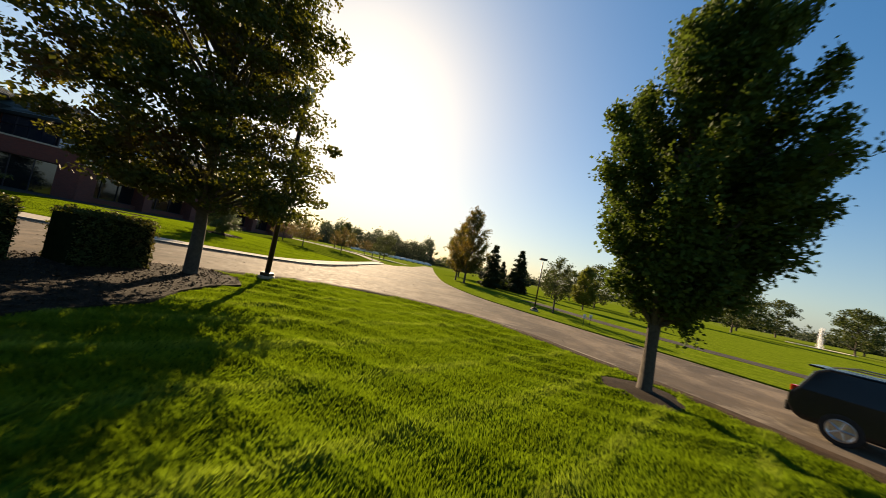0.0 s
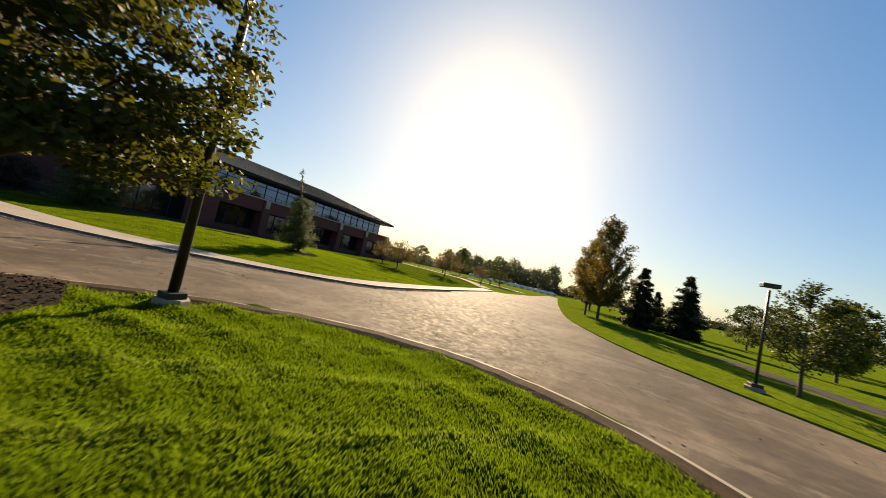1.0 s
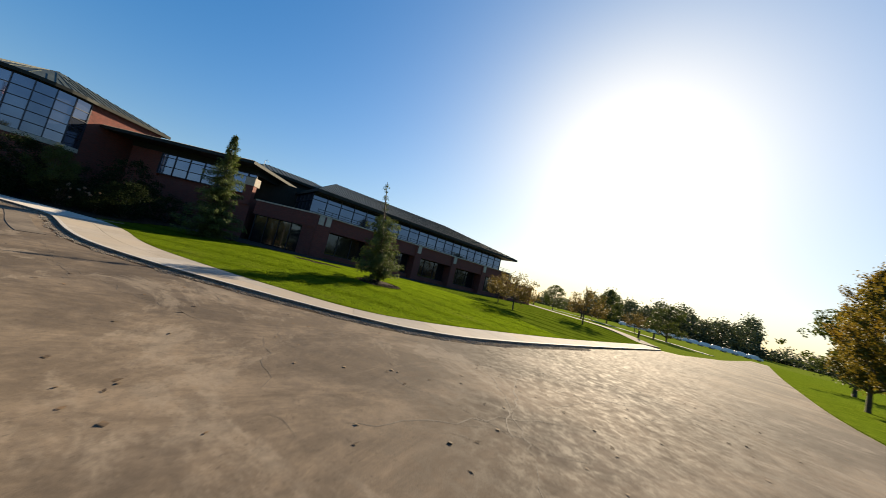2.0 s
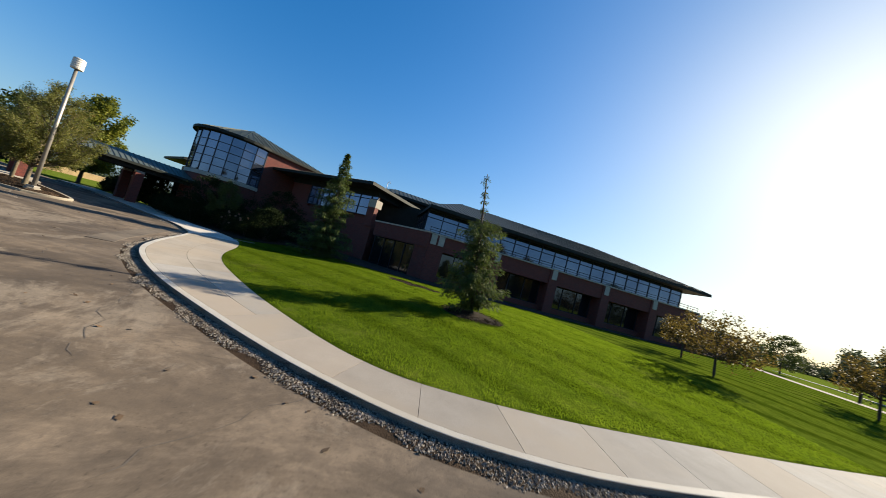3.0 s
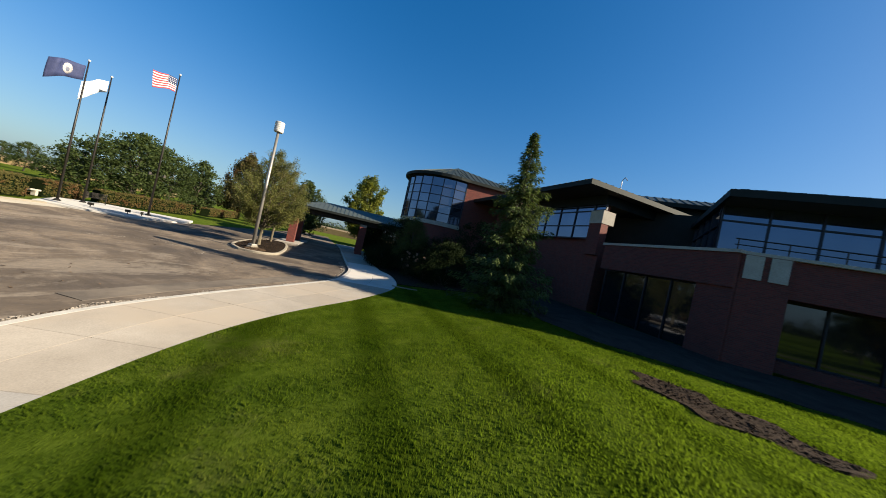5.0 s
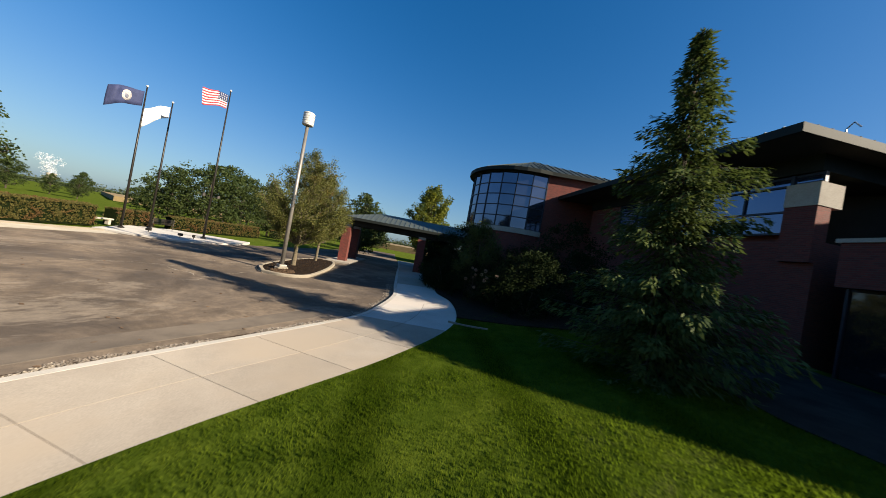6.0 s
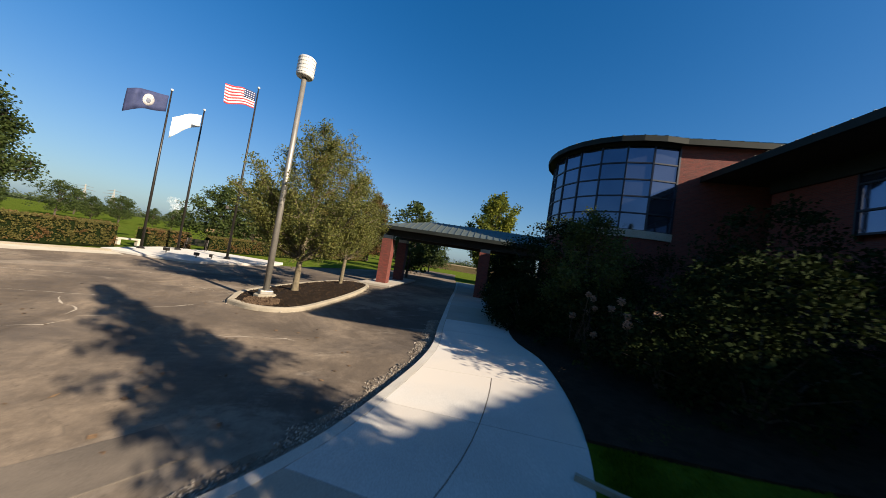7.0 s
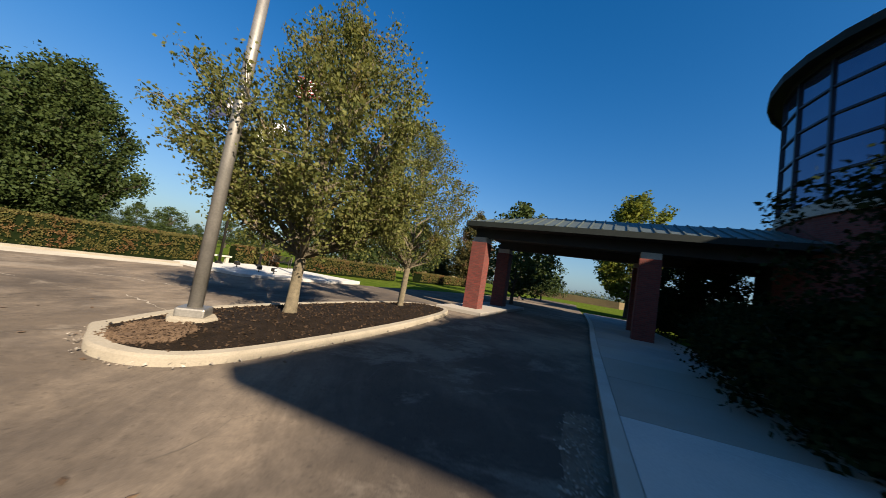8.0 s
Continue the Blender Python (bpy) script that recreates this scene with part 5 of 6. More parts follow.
# main block
MB = local_frame((-35.0, 29.8), (0.05, 1.0))
LEN, Z0, LEDGE, EAVE, RIDGE = 33.0, 0.4, 6.0, 8.85, 12.5
walls(BRICK, ((0, 1.7, Z0), (LEN, 24.5, 5.9), MB), ((-0.2, 2.4, 5.9), (LEN - 0.5, 24, EAVE - 0.3), MB))
bpart("spandrel", Build().span((-0.0, 0.12, 4.55), (LEN, 1.72, LEDGE), MB), BRICK, bevel=0.01)
bpart("ledge", Build().span((-0.15, -0.02, LEDGE), (LEN + 0.1, 1.75, LEDGE + 0.13), MB), STONE, label="pale stone ledge", bevel=0.015)
for i in range(6):
    a = 0.15 + i * 6.5
    wide = 1.5 if i == 0 else 1.0
    pier = bpart("pier", Build().span((a, 0, Z0), (a + wide, 1.75, LEDGE - 0.002), MB), BRICK)
    for off in ((0.1, 0.85) if i == 0 else (0.22,)):
        part("capstone", Build().span((a + off, -0.05, 5.05), (a + off + 0.55, 0.1, LEDGE - 0.02), MB), STONE, pier)
    if i < 5:
        bpart("sill_wall", Build().span((a + wide, 0.9, Z0), (a + 6.5, 1.71, 2.15), MB), BRICK)
        window_grid(MB, a + wide + 0.05, a + 6.45, 2.15, 4.55, 3, [], 1.5, glass=GLASS_DARK)
window_grid(MB, -0.3, LEN - 0.4, LEDGE + 0.13, EAVE - 0.1, 20, [0.62], 2.25)
END = local_frame(MB @ Vector((-0.2, 8.4, 0)), (1.0, -0.05))
window_grid(END, 0.0, 5.9, LEDGE + 0.13, EAVE - 0.4, 4, [0.62], -0.13)
rail = bpart("railing", Build().tube([MB @ Vector((-0.1, 0.25, LEDGE + 0.62)), MB @ Vector((LEN, 0.25, LEDGE + 0.62))], 0.028, 6).tube([MB @ Vector((-0.1, 0.25, LEDGE + 0.38)), MB @ Vector((LEN, 0.25, LEDGE + 0.38))], 0.022, 6), BRONZE)
for i in range(23):
    part("post", Build().tube([MB @ Vector((i * 1.5, 0.25, LEDGE + 0.12)), MB @ Vector((i * 1.5, 0.25, LEDGE + 0.63))], 0.022, 6), BRONZE, rail)


def hip(m, a0, a1, b0, b1, eave, ridge, inset0, inset1, name="roof"):
    mid = (b0 + b1) / 2
    A, B, C, D = (m @ Vector(p) for p in ((a0, b0, eave), (a1, b0, eave), (a1, b1, eave), (a0, b1, eave)))
    R0, R1 = m @ Vector((a0 + inset0, mid, ridge)), m @ Vector((a1 - inset1, mid, ridge))
    ob = seam_roof(name, [(A, B, R1, R0), (C, D, R0, R1), (B, C, R1, R1), (D, A, R0, R0)])
    for lo, hi in (((a0 - 0.03, b0 - 0.03), (a1 + 0.03, b0 + 0.05)), ((a0 - 0.03, b1 - 0.05), (a1 + 0.03, b1 + 0.03)), ((a0 - 0.03, b0 + 0.05), (a0 + 0.05, b1 - 0.05)), ((a1 - 0.05, b0 + 0.05), (a1 + 0.03, b1 - 0.05))):
        part("fascia", Build().span((*lo, eave - 0.3), (*hi, eave + 0.01), m), FASCIA, ob)
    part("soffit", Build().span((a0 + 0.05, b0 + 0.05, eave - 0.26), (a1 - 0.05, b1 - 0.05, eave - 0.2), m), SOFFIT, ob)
    return ob


hip(MB, -0.5, LEN + 2.0, 0.6, 26.0, EAVE - 0.12, RIDGE, 6.0, 7.5)
# low brick wing past the far end
bpart("low_wing", Build().span((LEN, 0.5, Z0), (LEN + 8, 9, 4.6), MB), BRICK)
bpart("parapet_cap", Build().span((LEN + 0.1, 0.4, 4.6), (LEN + 8.1, 9.1, 4.75), MB), STONE)

# angled wing
WB = local_frame((-46.9, 18.0), (0.68, 0.733))
WL, WE = 9.0, 9.5
walls(BRICK, ((-5.0, 0.25, Z0), (WL, 10, 6.2), WB), ((-5.0, 0.6, 6.2), (WL - 3.6, 10, 8.75), WB), ((WL - 3.6, 0.6, 6.2), (WL - 0.35, 0.85, 8.75), WB), ((-5.0, 0.27, 6.2), (-1.65, 0.6, 8.75), WB), ((8.0, 0.02, 5.4), (WL, 0.6, 7.45), WB))
window_grid(WB, -1.6, 8.0, 6.45, 8.72, 6, [0.39, 0.83], 0.2)
bpart("frieze", Build().span((-5.0, 0.14, 8.75), (WL - 0.1, 10.0, WE), WB), FASCIA, label="dark metal band under the eave")
bpart("recess_wall", Build().span((WL - 3.58, 0.86, 6.2), (WL - 3.5, 9.9, 8.74), WB), FASCIA, label="near-black plain wall in the recess")
bpart("corner_band", Build().span((8.0, -0.02, 7.45), (WL + 0.03, 1.0, 8.3), WB), STONE, label="pale stone band wrapping the corner")
window_grid(WB, 8.05, WL - 0.05, 8.34, 8.72, 1, [], 0.2)
hip(WB, -6.6, WL + 0.75, -2.15, 11.5, WE + 0.12, 11.0, 6.0, 5.5)
# dark wall at the back of the recess between the wings
LF = local_frame((-44.6, 26.2), (0.2, 1.0))
bpart("recess_wall", Build().span((-1.2, 0.0, 5.7), (5.0, 0.2, 9.3), LF), FASCIA, label="near-black plain wall in the recess")
RB = local_frame((-46.5, 25.0), (0.0, 1.0))
walls(FASCIA, ((0.5, 0.6, 5.7), (10.0, 7.0, 10.6), RB))
hip(RB, -0.5, 11.0, 0.0, 7.6, 10.7, 12.0, 2.6, 2.6)
antenna = bpart("antenna", Build().tube([WB @ Vector((WL - 0.6, 1.6, 9.9)), WB @ Vector((WL - 0.6, 1.6, 10.75)), WB @ Vector((WL - 0.4, 1.6, 10.95)), WB @ Vector((WL - 0.2, 1.6, 10.7))], 0.025, 6), GALV)
# terrace link between the wings
TB = local_frame((-39.7, 25.0), (4.9, 4.7))
TL = 6.8
walls(BRICK, ((0, 0.1, 4.6), (TL, 0.4, LEDGE), TB), ((TL - 1.4, 0.2, Z0), (TL, 0.4, 4.6), TB), ((0.0, 0.25, Z0), (TL - 1.4, 0.4, 1.6), TB))
bpart("parapet_cap", Build().span((-0.1, 0.03, LEDGE), (TL + 0.1, 0.48, LEDGE + 0.13), TB), STONE)
window_grid(TB, 0.05, TL - 1.4, 1.6, 4.6, 4, [], 0.55, glass=GLASS_DARK)
bpart("terrace_floor", Build().plate([(-39.9, 25.2, 5.7), (-35.2, 29.6, 5.7), (-47.0, 30.4, 5.7), (-46.2, 28.7, 5.7)], 0.25), SOFFIT)

# drum tower
DC, DR = Vector((-51.6, 7.4)), 4.57
DZ0, DZ1 = 6.45, 11.02
DA = 54.5
BACK = Vector((-0.62, 0.785))
drum = bpart("drum", Build().lathe((DC.x, DC.y, 0), [(DR - 0.05, Z0), (DR - 0.05, DZ0 - 0.35), (DR - 0.3, DZ0 - 0.34), (DR - 0.3, DZ1 + 0.3)], 48), BRICK)
part("sill_band", Build().lathe((DC.x, DC.y, 0), [(DR - 0.2, DZ0 - 0.4), (DR + 0.05, DZ0 - 0.4), (DR + 0.05, DZ0), (DR - 0.2, DZ0)], 48), STONE, drum)
part("head_band", Build().lathe((DC.x, DC.y, 0), [(DR - 0.28, DZ1 + 0.02), (DR + 0.03, DZ1 + 0.02), (DR + 0.03, DZ1 + 0.3), (DR - 0.28, DZ1 + 0.3)], 48), FASCIA, drum)
for i in range(11):
    a0, a1 = radians(DA - 16 * i), radians(DA - 16 * (i + 1))
    p0, p1 = (DC + DR * Vector((math.cos(a), math.sin(a))) for a in (a0, a1))
    m = local_frame((p1.x, p1.y), (p0 - p1))
    w = (p0 - p1).length
    for j in range(5):
        z0, z1 = (DZ0 + (DZ1 - DZ0) * q / 5 for q in (j, j + 1))
        part("pane", Build().span((0.02, 0.03, z0 + 0.02), (w - 0.02, 0.06, z1 - 0.02), m), GLASS, drum)
        part("transom", Build().span((0, -0.02, z0 - 0.035), (w, 0.1, z0 + 0.035), m), MULLION, drum)
    part("mullion", Build().span((w - 0.04, -0.04, DZ0), (w + 0.04, 0.12, DZ1), m), MULLION, drum)
# brick block behind the drum
SPOKE = Vector((math.cos(radians(DA)), math.sin(radians(DA))))
shell = [DC + SPOKE * (DR + 0.02), DC + SPOKE * (DR + 0.02) + BACK * 6.6, DC - SPOKE * DR + BACK * 6.6, DC - SPOKE * DR]
bpart("wall", Build().prism([(p.x, p.y) for p in shell], Z0, DZ1 + 0.3), BRICK)
ez, apex = DZ1 + 0.4, Vector((-52.5, 7.9, 13.65))
eave = [DC + (DR + 0.42) * Vector((math.cos(radians(DA - 12 * i)), math.sin(radians(DA - 12 * i)))) for i in range(16)]
ends = [eave[-1] + BACK * 7.2, eave[0] + BACK * 7.2]
rim = eave + ends
cone = [((q.x, q.y, ez), (p.x, p.y, ez), tuple(apex), tuple(apex)) for p, q in zip(rim, rim[1:] + rim[:1])]
drum_roof = seam_roof("roof", cone, spacing=0.6, thick=0.1)
part("fascia", sweep([(p.x, p.y) for p in rim + rim[:1]], [(-0.03, -0.3), (-0.03, 0.0), (0.05, 0.0), (0.05, -0.3)], lambda x, y: ez), FASCIA, drum_roof)
part("soffit", Build().prism([(p.x, p.y) for p in rim], ez - 0.2, ez - 0.14), FASCIA, drum_roof)
# lower rear wing, its roof showing past the drum
RW = local_frame((-62.0, -1.0), (-0.62, 0.785))
walls(FASCIA, ((0.0, 0.0, Z0), (9.0, 7.0, 8.0), RW))
window_grid(RW, 0.3, 8.7, 2.0, 7.9, 5, [0.35, 0.7], -0.1)
hip(RW, -2.2, 10.2, -2.0, 8.2, 8.6, 9.8, 4.5, 4.5)

# entrance canopy over the drive
canopy = thing("entrance_canopy", (-43, 1, gz(-43)), "seamed dark metal entrance canopy on red brick pillars", "canopy")
K = local_frame((-39.6, -2.4), (-0.68, 0.73))
CL, CW, CE = 12.0, 5.6, 5.05
A, B, C, D = (K @ Vector(p) for p in ((-0.3, 0, CE), (CL, 0, CE), (CL, CW, CE), (-0.3, CW, CE)))
R0, R1 = K @ Vector((2.8, CW / 2, CE + 0.95)), K @ Vector((CL, CW / 2, CE + 0.95))
seam_roof("roof", [(A, B, R1, R0), (C, D, R0, R1), (D, A, R0, R0)], canopy, 0.42, 0.06, mat=CANOPY_ROOF)
for lo, hi in (((-0.32, -0.02), (CL, 0.06)), ((-0.32, CW - 0.06), (CL, CW + 0.02)), ((-0.32, 0.06), (-0.24, CW - 0.06))):
    part("fascia", Build().span((*lo, CE - 0.22), (*hi, CE + 0.005), K), FASCIA, canopy, world_space=True)
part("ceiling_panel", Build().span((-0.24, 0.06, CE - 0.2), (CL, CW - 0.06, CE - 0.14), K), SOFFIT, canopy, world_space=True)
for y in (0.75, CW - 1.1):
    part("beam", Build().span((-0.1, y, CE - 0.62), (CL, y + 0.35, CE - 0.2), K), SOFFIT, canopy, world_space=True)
for a, y in ((-0.15, 0.55), (-0.15, CW - 1.25), (6.55, 0.55), (6.55, CW - 1.25)):
    zb = gz(-43) + 0.1
    pil = part("pillar", Build().span((a, y, zb - 0.3), (a + 0.7, y + 0.7, CE - 0.85), K), BRICK, canopy, world_space=True)
    part("pillar_cap", Build().span((a + 0.03, y + 0.03, CE - 0.85), (a + 0.67, y + 0.67, CE - 0.62), K), STONE, pil)
vestibule = thing("entrance_vestibule", K @ Vector((12.0, 3.0, gz(-47))), "dark framed glass entrance vestibule under the canopy", "vestibule")
for a0, a1, b0, b1 in ((11.0, 11.12, 0.9, 5.0), (11.12, 13.6, 0.9, 1.02), (11.12, 13.6, 4.88, 5.0)):
    part("kick_panel", Build().span((a0, b0, gz(-46)), (a1, b1, gz(-46) + 0.5), K), FASCIA, vestibule, world_space=True)
    part("head_panel", Build().span((a0, b0, 3.6), (a1, b1, CE - 0.2), K), FASCIA, vestibule, world_space=True)
for b in (0.9, 1.95, 3.0, 4.05, 4.9):
    part("frame_post", Build().span((10.98, b, gz(-46)), (11.1, b + 0.1, 3.7), K), MULLION, vestibule, world_space=True)
for b in (1.0, 2.05, 3.1, 4.15):
    part("glass_panel", Build().span((11.03, b, gz(-46) + 0.5), (11.06, b + 0.95 if b < 4 else b + 0.75, 3.6), K), GLASS, vestibule, world_space=True)
for b in (0.94, 4.94):
    part("glass_panel", Build().span((11.1, b, gz(-46) + 0.5), (13.6, b + 0.03, 3.6), K), GLASS, vestibule, world_space=True)
pad = [K @ Vector(p) for p in ((-0.9, -0.6, 0), (1.2, -0.6, 0), (1.2, CW + 1.2, 0), (-0.9, CW + 1.2, 0))]
single("pillar_pad", Build().plate([(p.x, p.y, gz(p.x) + 0.14) for p in pad], 0.35), CONCRETE, "pale concrete pad under the canopy pillars", "pavement", kind="structure", bevel=0.02)

# ---- planted island with lamp ----
ISLE = [(-31.0, 4.7), (-31.6, 5.7), (-32.6, 5.9), (-34.0, 4.7), (-36.2, 2.2), (-38.2, -0.6), (-38.4, -1.9), (-37.4, -2.3), (-35.6, -1.2), (-33.2, 1.0), (-31.6, 2.9)]
isle = spline(ISLE + [ISLE[0]], 9)[:-1]
single("kerb", sweep(isle + isle[:2], [(0.1, -0.2), (0.1, 0.1), (0.06, 0.14), (-0.1, 0.14), (-0.12, 0.1), (-0.12, -0.2)], lambda x, y: gz(x)), KERB, "pale concrete kerb round the planted island", "kerb", kind="structure")
single("mulch_bed", sheet("mulch_bed", isle, lambda x, y: gz(x) + 0.11 + 0.12 * min(1, float(away(isle + [isle[0]], np.array([x]), np.array([y]))[0])), 0.35, MULCH), MULCH, "dark mulch filling the planted island", "mulch bed", kind="structure")


clods(isle, lambda x, y: gz(x) + 0.11 + 0.12 * min(1, float(away(isle + [isle[0]], np.array([x]), np.array([y]))[0])), 7000, "bark_chips", CHIPS, "loose dark bark chips on the planted island", (0.015, 0.045))
isle_top = lambda x, y: gz(x) + 0.11 + 0.12 * min(1, float(away(isle + [isle[0]], np.array([x]), np.array([y]))[0]))
BROWN = surface("brown soil", (0.07, 0.045, 0.03), (0.15, 0.1, 0.064), 3.0, 0.95, fine=40.0, bumps=0.8, spec=0.1)
soil_patch = [(-31.3, 5.2), (-31.7, 5.55), (-32.1, 5.5), (-32.2, 5.1), (-31.9, 4.7), (-31.5, 4.6)]
single("soil_patch", sheet("soil_patch", spline(soil_patch + [soil_patch[0]], 3)[:-1], lambda x, y: isle_top(x, y) + 0.012 + 0.01 * math.sin(9 * x) * math.sin(8 * y), 0.12, BROWN), BROWN, "bare patch of tan soil beside the lamp base", "ground", kind="structure")
clods([(-31.75 + (x + 31.75) * 1.3, 5.1 + (y - 5.1) * 1.3) for x, y in soil_patch], lambda x, y: isle_top(x, y) + 0.008, 2200, "soil_clods", BROWN, "loose tan soil crumbs beside the lamp base", (0.012, 0.045))
gravel(isle + isle[:1], 700, (-0.3, 0.3), "gravel", "dirt crumbs and grit along the island kerb")


def lamp_post(x, y, z, height, head, mat, label, group="", r=0.11):
    t = thing("street_lamp", (x, y, z), label, "street lamp", group)
    part("base_block", Build().lathe((0, 0, 0), [(0.36, -0.3), (0.36, 0.12), (0.33, 0.15), (0.0, 0.15)], 8), KERB, t)
    part("base_plate", Build().box((0, 0, 0.21), (0.42, 0.42, 0.16)), mat, t, bevel=0.03)
    part("pole", Build().tube([(0, 0, 0.15), (0, 0, height - 0.2)], [r, r * 0.77], 12), mat, t, smooth=True)
    if head == "drum":
        h = part("lamp_head", Build().lathe((0, 0, height), [(0.1, -0.35), (0.27, -0.33), (0.29, -0.3), (0.29, 0.33), (0.26, 0.36), (0.0, 0.37)], 24), WHITE, t, "white ribbed drum lamp head", smooth=False)
        for k in range(5):
            part("band", Build().lathe((0, 0, height - 0.26 + k * 0.13), [(0.285, 0), (0.305, 0.015), (0.305, 0.045), (0.285, 0.06)], 24), WHITE, h)
    else:
        part("lamp_head", Build().box((0, 0, height), (0.6, 0.36, 0.18)), mat, t, "flat dark shoebox lamp head", bevel=0.02)
    return t


lamp_post(-32.0, 4.4, gz(-32) + 0.14, 8.3, "drum", GALV, "tall pale metal lamp post with a white drum head")
lamp_post(-7.3, 13.95, gz(-7) + 0.12, 8.3, "drum", BRONZE, "tall dark lamp post on a concrete base in the lawn")
lamp_post(8.7, 27.4, gz(8) + 0.07, 4.5, "box", BRONZE, "lower dark lamp post with a shoebox head", r=0.065)

# ---- flags ----
plaza = [(-25.6, -11.2), (-27.5, -9.0), (-30.0, -7.0), (-34.0, -8.8), (-36.0, -12), (-31.0, -18.0), (-28.0, -17.0)]
single("flag_plaza", Build().plate([(x, y, gz(x) + 0.13) for x, y in plaza], 0.35), CONCRETE_NEW, "pale concrete flag plaza edged by a hedge", "pavement", kind="structure", bevel=0.02)


def flag_pole(x, y, height, cloth, label):
    t = thing("flagpole", (x, y, gz(x) + 0.13), label, "flagpole", "flagpoles")
    part("base_collar", Build().lathe((0, 0, 0), [(0.22, 0), (0.22, 0.05), (0.13, 0.14), (0.1, 0.16)], 16), BRONZE, t)
    part("pole", Build().tube([(0, 0, 0), (0, 0, height * 0.5), (0, 0, height)], [0.085, 0.075, 0.045], 12), BRONZE, t, smooth=True)
    part("ball", Build().lathe((0, 0, height + 0.08), [(0.02, -0.09), (0.08, -0.05), (0.095, 0.0), (0.08, 0.05), (0.02, 0.09)], 12), WHITE, t, "gilt ball finial", smooth=True)
    return t


def cloth_material(name, a, b):
    return surface(name, a, b, 4.0, 0.8, fine=200.0, bumps=0.1)


NAVY = cloth_material("navy cloth", (0.02, 0.03, 0.09), (0.035, 0.045, 0.12))
CLOTH_WHITE = cloth_material("white cloth", (0.72, 0.71, 0.68), (0.8, 0.79, 0.77))
EMBLEM = surface("pale embroidered emblem", (0.255, 0.238, 0.255), (0.527, 0.493, 0.468), 9.0, 0.8, fine=60.0, bumps=0.1)
SHIELD = surface("dull blue embroidery", (0.09, 0.11, 0.17), (0.2, 0.2, 0.24), 9.0, 0.8, fine=60.0, bumps=0.1)
CLOTH_RED = cloth_material("red cloth", (0.45, 0.03, 0.04), (0.52, 0.04, 0.05))


def flag_grid(length, drop, sag, phase, u0=0.0, u1=1.0, v0=0.0, v1=1.0, nu=26, nv=4, lift=0.0):
    vs, fs = [], []
    for i in range(nu + 1):
        u = u0 + (u1 - u0) * i / nu
        for j in range(nv + 1):
            v = v0 + (v1 - v0) * j / nv
            wave = 0.16 * u ** 0.7 * math.sin(9 * u + phase + 1.4 * v) + 0.06 * math.sin(17 * u + phase * 2 - 2 * v) * u
            vs.append((length * u * 0.96, wave + lift, -drop * v - sag * u * (0.6 + 0.4 * u) * (0.6 + 0.4 * v) - 0.05 * math.sin(7 * u + phase)))
    for i in range(nu):
        for j in range(nv):
            a = i * (nv + 1) + j
            fs.append((a, a + 1, a + nv + 2, a + nv + 1))
    return Build().face_set(vs, fs)


def flag_disc(length, drop, sag, phase, cu, cv, ru, rv, lift):
    """A round emblem lying on a waving flag."""
    def at(u, v):
        wave = 0.16 * u ** 0.7 * math.sin(9 * u + phase + 1.4 * v) + 0.06 * math.sin(17 * u + phase * 2 - 2 * v) * u
        return (length * u * 0.96, wave + lift, -drop * v - sag * u * (0.6 + 0.4 * u) * (0.6 + 0.4 * v) - 0.05 * math.sin(7 * u + phase))
    vs = [at(cu, cv)] + [at(cu + ru * k * math.cos(a), cv + rv * k * math.sin(a)) for k in (0.5, 1.0) for a in [i * math.pi / 9 for i in range(18)]]
    fs = [(0, 1 + i, 1 + (i + 1) % 18) for i in range(18)] + [(1 + i, 19 + i, 19 + (i + 1) % 18, 1 + (i + 1) % 18) for i in range(18)]
    return Build().face_set(vs, fs)


def flag_on(x, y, top, wind, name, pieces, label):
    t = thing(name, (x, y, top), label, "flag", "flags on the poles")
    t.rotation_euler[2] = wind
    for n, b, m in pieces:
        ob = part(n, b, m, t, smooth=True)
        mod = ob.modifiers.new("cloth", "SOLIDIFY")
        mod.thickness, mod.offset = 0.006, 0.0
    return t


WIND = radians(20)
flag_pole(-27.2, -13.2, 11.2, None, "tall dark bronze flagpole flying a navy flag")
flag_pole(-29.1, -15.2, 11.1, None, "tall dark bronze flagpole flying a white flag")
tallest = flag_pole(-32.0, -10.9, 12.75, None, "tall dark bronze flagpole flying a striped flag")
for side in (-1, 1):
    arm = part("light_arm", Build().tube([(0, 0, 3.6), (0.5 * side, 0.1 * side, 3.62)], 0.025, 6), BRONZE, tallest)
    part("light_housing", Build().box((0.55 * side, 0.1 * side, 3.68), (0.2, 0.16, 0.26)), BRONZE, arm, bevel=0.02)
FT = lambda x, h: gz(x) + 0.13 + h - 0.35
FL, FD = 2.15, 1.15
flag_on(-27.1, -13.2, FT(-27, 11.2), WIND, "navy_flag", [("cloth", flag_grid(FL, FD, 0.95, 0.5), NAVY), ("emblem", flag_disc(FL, FD, 0.95, 0.5, 0.47, 0.5, 0.15, 0.32, 0.012), EMBLEM), ("emblem", flag_disc(FL, FD, 0.95, 0.5, 0.47, 0.5, 0.15, 0.32, -0.012), EMBLEM), ("emblem_shield", flag_disc(FL, FD, 0.95, 0.5, 0.47, 0.55, 0.06, 0.13, 0.02), SHIELD), ("emblem_shield", flag_disc(FL, FD, 0.95, 0.5, 0.47, 0.55, 0.06, 0.13, -0.02), SHIELD)], "navy blue flag with a pale emblem blowing from its pole")
